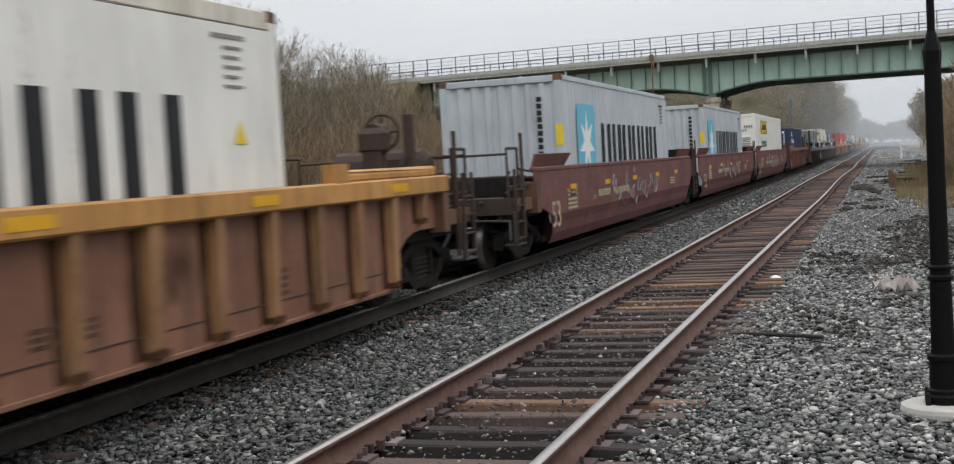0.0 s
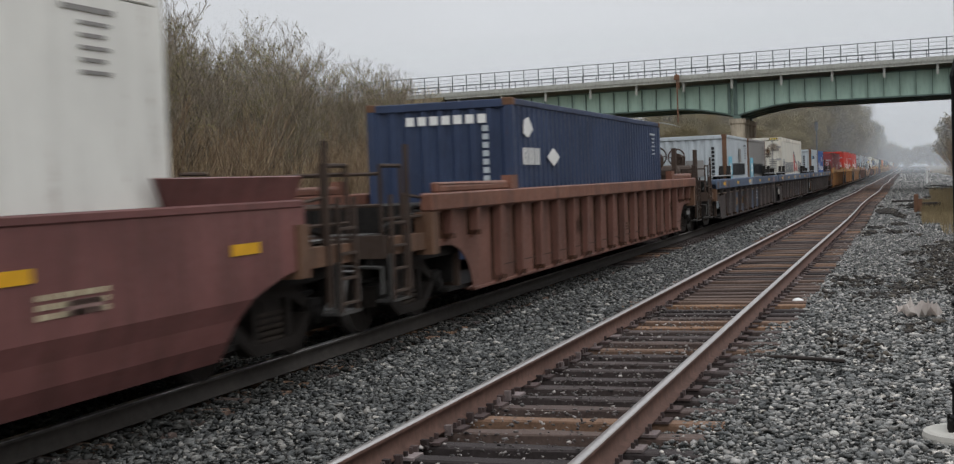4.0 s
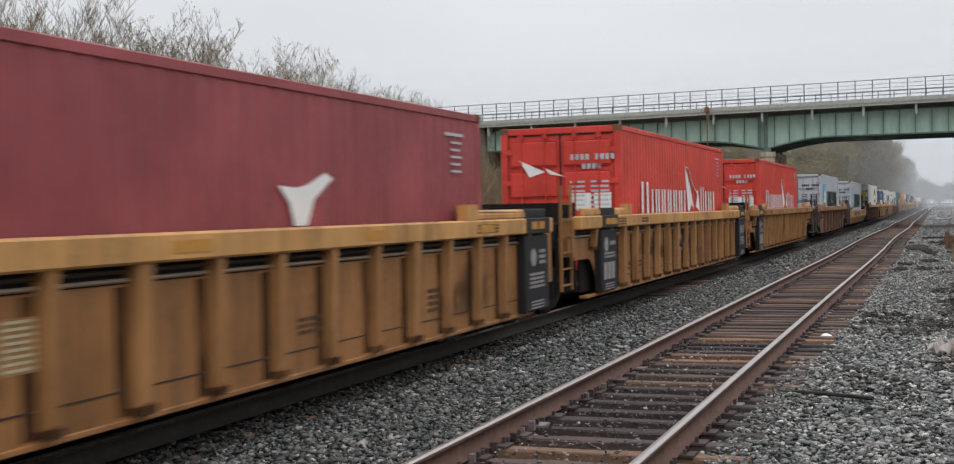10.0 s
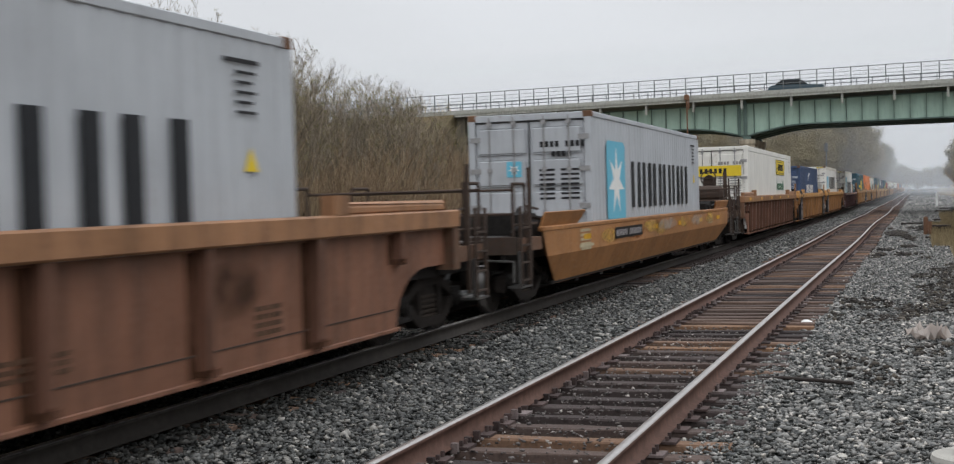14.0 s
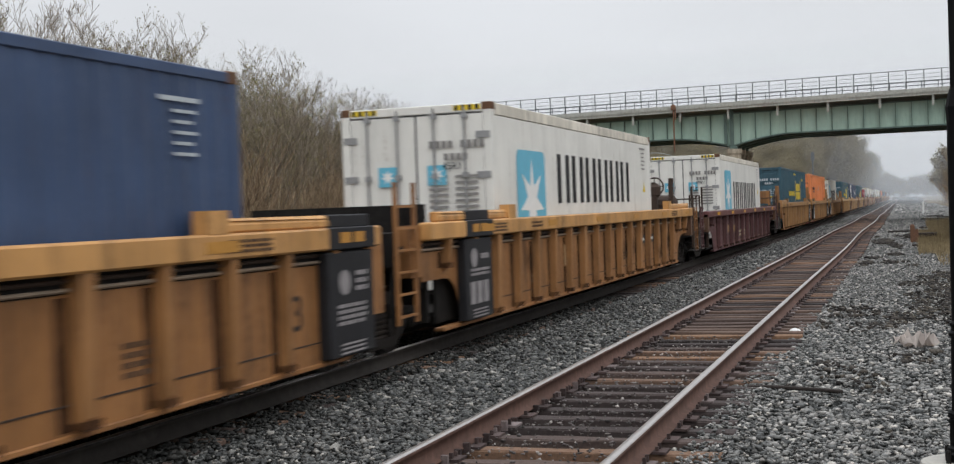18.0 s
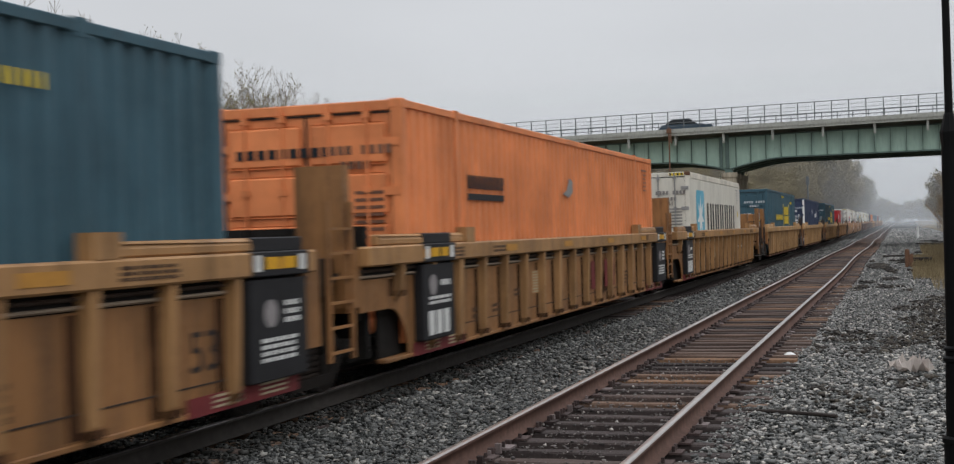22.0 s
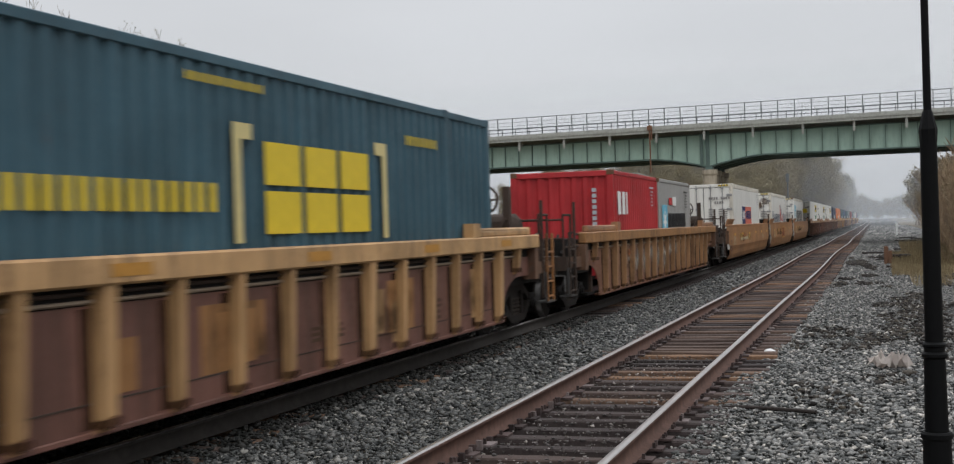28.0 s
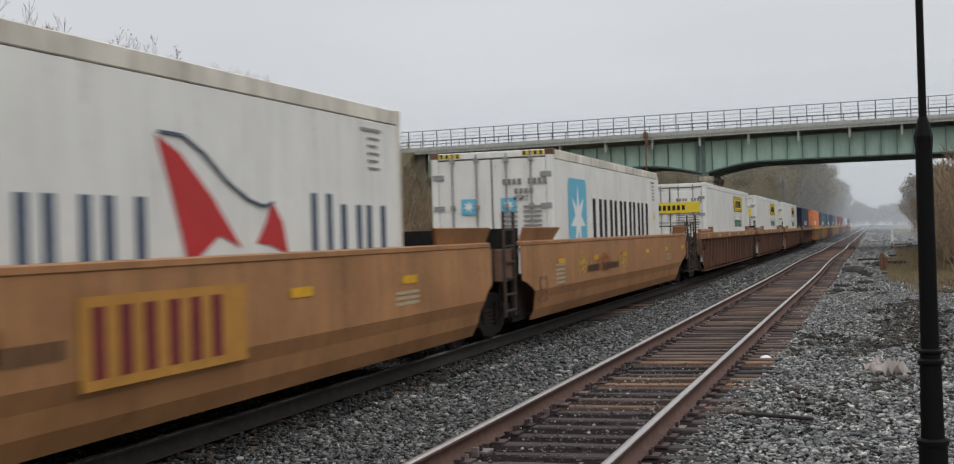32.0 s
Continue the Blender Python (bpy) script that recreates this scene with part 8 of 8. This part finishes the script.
def sail_red(c, H):
    mark_sail(c, H, "logo_white", "logo_white", (1.74, 2.57), (2.72, 6.59), 6.451, 0.82, (8.55, 9.11, 9.22, 10.77))

    def sw(bm):
        for pts in (((-0.85, 2.3), (-0.3, 2.05), (-0.62, 1.95)), ((-0.35, 2.15), (0.1, 1.95), (-0.2, 2.0))):
            bm.faces.new([bm.verts.new((x, -0.02, z)) for x, z in pts])
    piece("logo_sail", "ensail2", sw, M["logo_white"], c, label="small white sail mark")
    end_bars(c, "logo_white", [(0.18, 0.62, 1.3, 1.62), (0.68, 1.02, 1.3, 1.62)], "white label panels")


def yellow_sign_end(c):
    piece("sign", "esg", lambda bm: box(bm, -1.0, 1.0, -0.062, -0.056, 1.92, 2.3), M["logo_yellow"], c, label="yellow sign panel on the doors")
    piece("sign_print", "esgb", lambda bm: [box(bm, -0.55 + 0.16 * q, -0.45 + 0.16 * q, -0.066, -0.062, 2.02, 2.2) for q in range(7)] + [box(bm, -0.95, -0.65, -0.066, -0.062, 2.0 + 0.06 * q, 2.02 + 0.06 * q) for q in range(4)], M["logo_black"], c)


def hunt_front(c, H):
    mark_sign(c, H, "logo_black", 2.72)
    piece("sign", "esg2", lambda bm: box(bm, -0.75, 0.1, -0.002, 0.014, 2.32, 2.6), M["logo_yellow"], c, label="yellow sign panel on the front")
    piece("sign_print", "esg2b", lambda bm: [box(bm, -0.6 + 0.09 * q, -0.54 + 0.09 * q, -0.006, -0.002, 2.39, 2.53) for q in range(6)], M["logo_black"], c)


def hunt_doors(c, H):
    mark_sign(c, H, "logo_black", 9.40)
    yellow_sign_end(c)


def teal_box(c, H):
    mark_bracket(c, H, "logo_yellow")
    piece("door_sign", "tsg", lambda bm: box(bm, -0.98, -0.2, -0.064, -0.058, 1.95, 2.42), M["logo_yellow"], c, label="yellow panel on the door")
    piece("door_print", "tsb", lambda bm: [box(bm, -0.9 + 0.24 * q, -0.75 + 0.24 * q, -0.068, -0.064, 2.08, 2.34) for q in range(3)], M["c_teal"], c)
    end_bars(c, "logo_yellow", [(0.2 + 0.12 * q, 0.28 + 0.12 * q, 1.42, 1.54) for q in range(6)], "small yellow bars")


def teal_box_hazard(c, H):
    teal_box(c, H)
    diamond(c, -0.62, 1.5)


def navy_53(c, H):
    mark_plain(c, H, "logo_white", [(10.5, 12.2, 1.7, 2.0, 4)])
    piece("logo_ring", "ring", lambda bm: plate(bm, [(12.3, 1.95), (12.6, 1.65), (12.9, 1.95), (12.6, 2.25)], SX, SX + 0.004), M["logo_white"], c, label="white ring mark")
    piece("hazard_diamond", "sdm", lambda bm: plate(bm, [(7.5, 2.1), (7.82, 1.92), (8.14, 2.1), (7.82, 2.28)], SX, SX + 0.004), M["logo_white"], c)
    lettering("number", "252 425", 0.27, M["logo_white"], c, on_end(0.12, 1.72, -0.025), "white container number")
    end_bars(c, "logo_white", [(-0.95 + 0.13 * q, -0.86 + 0.13 * q, 1.84, 1.98) for q in range(4)], "owner's name as white bars", -0.02)
    end_bars(c, "logo_white", [(0.15 + 0.14 * q, 0.25 + 0.14 * q, 2.04, 2.2) for q in range(5)], "white bars", -0.02)
    diamond(c, 0.75, 1.42, 0.2)
    piece("corner_strip", "nstrip", lambda bm: (box(bm, 1.12, 1.228, -0.006, -0.001, 0.2, H - 0.1), box(bm, -1.228, -1.15, -0.006, -0.001, H - 1.2, H - 0.3), box(bm, 1.222, 1.228, 0.0, 0.16, 0.2, H - 0.1)), M["logo_white"], c, label="white corner strip")


def maroon_box(c, H):
    end_bars(c, "logo_white", [(-0.95, -0.8, 1.5, 1.75), (-0.76, -0.6, 1.5, 1.7), (-0.56, -0.4, 1.5, 1.7), (-0.36, -0.2, 1.5, 1.7)], "owner's name as plain white bars", -0.02)
    diamond(c, -0.3, 1.3, 0.17)

    def runner(bm):
        plate(bm, [(7.0, 1.2), (7.25, 1.2), (7.4, 1.45), (7.8, 1.66), (7.65, 1.72), (7.3, 1.60), (7.05, 1.56), (6.7, 1.58), (6.9, 1.42)], SX, SX + 0.004)
    decal(c, "logo_shape", "runner", runner, "logo_white", "small white curved mark")
    decal(c, "number_column", "ncol", lambda bm: rects(bm, SX, [(0.65, 0.95, 1.36 + 0.18 * q, 1.48 + 0.18 * q) for q in range(5)]), "logo_white", "upright number as bars")


def far_box(c, H):
    mark_plain(c, H, "logo_white", [(4, 8, 1.4, 1.8, 5)])


def pale_text(c, H):
    mark_plain(c, H, "logo_slate", [(1.0, 2.95, 1.97, 2.18, 8)])
    decal(c, "logo_dot", "pdot", lambda bm: rounded(bm, 0.42, 0.8, 1.9, 2.24, 0.12, SX), "logo_blue", "round blue mark")


def blue_art(c, H):
    def art(bm):
        plate(bm, [(0.55, 1.2), (0.95, 1.2), (1.15, 1.45), (1.35, 1.3), (1.5, 1.5), (1.2, 1.75), (0.8, 1.7)], SX, SX + 0.004)
        plate(bm, [(1.85, 1.22), (2.1, 1.22), (2.25, 1.55), (2.4, 1.75), (2.1, 1.8), (1.9, 1.5)], SX, SX + 0.004)
    decal(c, "logo_shape", "art", art, "logo_white", "white figures of the owner's mark as plain shapes")["kind"] = "stuff"
    name_bars(c, bars_of(2.5, 5.3, 1.21, 1.50, 5, 0.34), "logo_white", "owner's name as thick white bars")
    decal(c, "logo_red", "artr", lambda bm: plate(bm, [(3.2, 1.85), (3.5, 1.75), (3.6, 2.0), (3.4, 2.15)], SX, SX + 0.004), "logo_red", "red patch of the mark")
    decal(c, "logo_grey", "artg", lambda bm: plate(bm, [(3.62, 1.80), (3.95, 1.85), (4.05, 2.05), (3.8, 2.2), (3.65, 2.1)], SX, SX + 0.004), "logo_white", "white patch of the mark")


def small_star_patch(c, H):
    mark_star_small(c, H, "logo_black")
    decal(c, "grey_patch", "gpatch", lambda bm: rects(bm, SX + 0.002, [(3.3, 3.9, 1.66, 2.15)]), "c_taupe", "repainted grey patch")
    piece("grey_patch", "gpatch2", lambda bm: box(bm, -0.15, 0.45, -0.002, 0.004, 1.2, 1.75), M["c_taupe"], c, label="repainted grey patch")


def dull_star(c, H):
    mark_star_small(c, H, "logo_black")
    decal(c, "red_mark", "drm", lambda bm: rects(bm, SX, [(1.75, 2.35, 1.86, 2.06)]), "logo_red", "small red mark")
    decal(c, "white_mark", "dwm", lambda bm: rects(bm, SX, [(2.40, 3.1, 1.84, 2.10)]), "logo_white", "small white mark")


def cronos(c, H):
    decal(c, "logo_shape", "cro", lambda bm: (plate(bm, [(0.55, 2.05), (0.8, 1.98), (1.1, 2.12), (0.85, 2.32), (0.6, 2.25)], SX, SX + 0.004), rects(bm, SX, bars_of(0.5, 1.5, 1.55, 1.82, 3)), plate(bm, [(1.9, 1.68), (2.3, 1.52), (2.7, 1.68), (2.3, 1.84)], SX, SX + 0.004)), "logo_white", "white owner's mark as plain shapes")
    end_bars(c, "logo_white", [(-0.55 + 0.2 * q, -0.41 + 0.2 * q, 2.22, 2.36) for q in range(7)], "owner's name as white bars", 0.012)


def red_20(c, H):
    decal(c, "logo_shape", "cai", lambda bm: rects(bm, SX, [(0.50, 0.86, 1.56, 2.1), (1.02, 1.36, 1.56, 2.1), (1.52, 1.66, 1.56, 2.1)]), "logo_white", "white owner's mark as plain shapes")


def orange_box(c, H):
    name_bars(c, bars_of(2.38, 4.08, 1.93, 2.12, 9) + [(2.38, 4.05, 1.77, 1.86)], "logo_black", "owner's name as black bars over a stripe")
    decal(c, "grey_patch", "schp", lambda bm: plate(bm, [(7.6, 1.95), (8.0, 1.9), (8.3, 2.0), (8.3, 2.2), (8.05, 2.25), (7.9, 2.05)], SX, SX + 0.004), "c_steel", "grey worn patch")
    end_bars(c, "logo_black", [(-0.9 + 0.14 * q, -0.8 + 0.14 * q, 2.3, 2.42) for q in range(9)], "owner's name as black bars", -0.02)


HC, ST = 2.93, 2.59
# position along the train, feet, colour, height, side, end, label, marks, trim, rust
LOAD = [
    (-0.83, 40, "c_white", HC, "flat", "doors", "white refrigerated shipping container with plain black name bars", reefer, None, False),
    (23.07, 40, "c_pale", HC, "fine", "corr", "pale grey shipping container with a light blue star logo", grey_corr, None, False),
    (42.99, 40, "c_pale", HC, "fine", "corr", "pale grey shipping container with a light blue star logo", grey_corr, None, False),
    (60.83, 53, "c_white", HC + 0.06, "flat", "nose", "long white domestic container with a yellow sign", hunt_front, None, False),
    (86.6, 40, "c_midnight", ST, "corr", "corr", "navy blue shipping container with white marks", cronos, None, False),
    (110.76, 20, "c_pale", ST, "fine", "corr", "short pale container with rusty corner posts", small_star_patch, None, True),
    (117, 20, "c_taupe", ST, "fine", "doors", "short faded taupe container with a small star logo", lambda c, H: mark_star_small(c, H, "logo_black"), None, True),
    (130.62, 40, "c_cream", HC, "flat", "doors", "rust-stained white refrigerated container with a red sail mark", sail_reefer, None, True),
    (150.66, 20, "c_pale", ST, "fine", "corr", "short pale blue-grey container with rusty corners", pale_text, None, True),
    (156.95, 20, "c_blue", ST, "fine", "doors", "short bright blue container with white shapes", blue_art, None, True),
    (174.7, 40, "c_maroon", ST, "fine", "panel", "maroon shipping container with white door marks", maroon_box, None, False),
    (194.75, 40, "c_red", HC, "fine", "panel", "orange-red shipping container with white sail mark", sail_red, None, False),
    (214.65, 40, "c_red", HC, "fine", "panel", "orange-red shipping container with white sail mark", sail_red, None, False),
    (239.08, 40, "c_grey", HC, "fine", "panel", "mid-grey shipping container with a light blue star logo", grey_box, None, False),
    (263.1, 40, "c_grey", HC, "fine", "panel", "mid-grey shipping container with a light blue star logo", grey_box, None, False),
    (285.59, 53, "c_white", HC + 0.06, "flat", "panel", "long white domestic container with yellow signs", hunt_doors, None, False),
    (307.75, 40, "c_navy", ST + 0.06, "fine", "panel", "navy blue shipping container with a white arc", lambda c, H: mark_arc(c, H, "logo_white"), None, False),
    (327.4, 40, "c_white", HC, "flat", "doors", "white refrigerated shipping container with a star logo", lambda c, H: reefer(c, H, (3.62, 9.86, 1.40, 2.26), 2.26), None, False),
    (351.66, 40, "c_white", HC, "flat", "doors", "white refrigerated shipping container with a star logo", reefer, None, False),
    (373.3, 53, "c_teal", HC + 0.04, "corr", "panel", "long dark teal domestic container with yellow marks", teal_box, None, False),
    (393.68, 53, "c_orange", HC + 0.04, "corr", "panel", "long pale orange corrugated domestic container", orange_box, None, False),
    (416.21, 40, "c_cream", HC, "flat", "doors", "cream-white refrigerated container with a star logo", reefer, None, False),
    (438.59, 53, "c_teal", HC + 0.04, "fine", "panel", "long dark teal domestic container with yellow marks", teal_box, None, False),
    (462.51, 53, "c_midnight", HC, "corr", "panel", "long navy corrugated container with white corner strips", navy_53, None, False),
    (487.32, 53, "c_teal", HC + 0.04, "corr", "panel", "long dark teal corrugated container with a hazard diamond", teal_box_hazard, None, False),
    (513.27, 20, "c_crimson", ST, "corr", "corr", "short crimson corrugated container with white marks", red_20, None, False),
    (519.55, 20, "c_dull", ST, "fine", "corr", "short dull grey container with a small star logo", dull_star, None, False),
    (538.38, 40, "c_white", HC, "flat", "doors", "white refrigerated container with navy and coral panels", lambda c, H: (mark_two(c, H, None), stripes(c, H)), None, True),
    (558.61, 40, "c_white", HC, "flat", "doors", "white refrigerated container with a red sail mark", sail_reefer, None, True),
    (578.8, 40, "c_white", HC, "flat", "doors", "white refrigerated shipping container with a star logo", reefer, None, False),
    (600.97, 53, "c_white", HC + 0.06, "flat", "panel", "long white domestic container with yellow signs", hunt_doors, None, False),
    (621.28, 53, "c_white", HC + 0.06, "flat", "panel", "long white domestic container with yellow signs", hunt_doors, None, False),
    (641.59, 53, "c_white", HC + 0.06, "flat", "panel", "long white domestic container with yellow signs", hunt_doors, None, False),
]
for k, (colour, feet) in enumerate((("c_midnight", 40), ("c_orange", 53), ("c_teal", 53), ("c_navy", 40), ("c_teal", 53), ("c_taupe", 40), ("c_maroon", 53), ("c_teal", 40), ("c_pale", 40), ("c_white", 53), ("c_maroon", 40), ("c_navy", 40))):
    LOAD.append((664.7 + 21.0 * k + (2.0 if feet == 40 else 0), feet, colour, HC, "fine", "panel", "weathered shipping container riding in a well car", far_box, None, False))

# position of both ends, kind, scheme, front and rear joint (c coupler, a articulated), brake stand, tall posts
TRAIN = [
    (-4.61, 15.65, "rib", "orange", "c", "c", 2, False),
    (20.14, 38.18, "smooth", "oxide", "c", "a", 0, False), (40.04, 57.92, "smooth", "oxide", "a", "a", 0, False), (59.68, 79.11, "smooth", "oxide", "a", "c", 0, False),
    (82.41, 102.52, "rib", "rust", "c", "c", 2, False),
    (106.54, 125.2, "rib", "blue", "c", "a", 1, False), (126.33, 145.1, "rib", "blue", "a", "a", 0, False), (146.64, 167.26, "rib", "blue", "a", "c", 0, False),
    (170.77, 189.33, "rib", "yellow", "c", "a", 1, False), (190.98, 209.64, "rib", "yellow", "a", "a", 0, False), (211.39, 231.39, "rib", "grimy", "a", "c", 0, False),
    (235.2, 255.21, "rib", "brown", "c", "c", 0, False),
    (259.12, 279.54, "low", "amber", "c", "c", 0, False),
    (283.04, 302.43, "rib", "brown", "c", "a", 1, False), (303.87, 322.53, "rib", "yellow", "a", "a", 0, False), (324.08, 344.18, "rib", "yellow", "a", "c", 2, False),
    (347.17, 368.1, "rib", "maroon", "c", "c", 0, False),
    (371.4, 390.89, "rib", "khaki", "c", "a", 0, True), (392.23, 410.78, "rib", "khaki", "a", "a", 0, False), (412.33, 432.74, "rib", "khaki", "a", "c", 4, False),
    (436.46, 456.66, "rib", "patch", "c", "c", 0, True), (459.55, 480.89, "rib", "patch", "c", "c", 2, False), (484.91, 505.64, "rib", "patch", "c", "c", 2, False),
    (509.24, 530.23, "rib", "brown", "c", "c", 2, False),
    (534.3, 553.78, "smooth", "tan", "c", "a", 0, False), (555.33, 573.99, "smooth", "tan", "a", "a", 0, False), (575.74, 594.92, "smooth", "tan", "a", "c", 0, False),
    (598.01, 618.63, "rib", "brown", "c", "a", 0, False), (620.18, 638.94, "rib", "brown", "a", "a", 0, False), (640.59, 660.39, "rib", "brown", "a", "c", 0, False),
]
for k in range(12):
    TRAIN.append((663.3 + 21.0 * k, 682.3 + 21.0 * k, "rib", ("brown", "orange", "yellow")[k % 3], "c", "c", 0, False))

CONSIST = [(well_car(u0, u1, kind, scheme, f, r_, 100 + k, brake, tall), u0, 0.0) for k, (u0, u1, kind, scheme, f, r_, brake, tall) in enumerate(TRAIN)]
for k, (u, feet, colour, H, side, end, label, mark, trim, rust) in enumerate(LOAD):
    CONSIST.append((container(u, feet, colour, H, side, end if u < 661 else "doors", label, mark, trim, rust, u > 661), u, WELL))


# ------------------------------------------------------------------ what moves
def run(t):
    """How far the train has come at t seconds."""
    return 17.01 * t + 0.0113 * t * t


def motions():
    for ob, u, z in CONSIST:
        walk(ob, [(t, pose(MAIN_X, u - run(t), z)) for t in range(0, 33, 4)])
    # wheels turn with the train; all wheelsets of one place in their bogie turn alike
    shared = {}
    for w, d in WHEELS:
        if d not in shared:
            walk(w, [(k / FPS, pose(0, d, 0.42, math.degrees(run(k / FPS) / 0.42))) for k in range(0, 32 * FPS + 1)])
            shared[d] = w.animation_data
        else:
            w.rotation_mode = "QUATERNION"
            w.animation_data_create()
            w.animation_data.action = shared[d].action
            w.animation_data.action_slot = shared[d].action_slot
    for car, t0, x0, v, y in ((ROAD_CARS[0], 13.5, -16.9, 15.2, BRIDGE_Y + 5.2), (ROAD_CARS[1], 23.0, -2.8, 14.2, BRIDGE_Y + 5.2)):
        walk(car, [(t, pose(x0 + v * (t - t0), y, 9.64 + slope(max(-60, min(60, x0 + v * (t - t0)))), 0, 0, -90)) for t in range(0, 33, 2)])


motions()
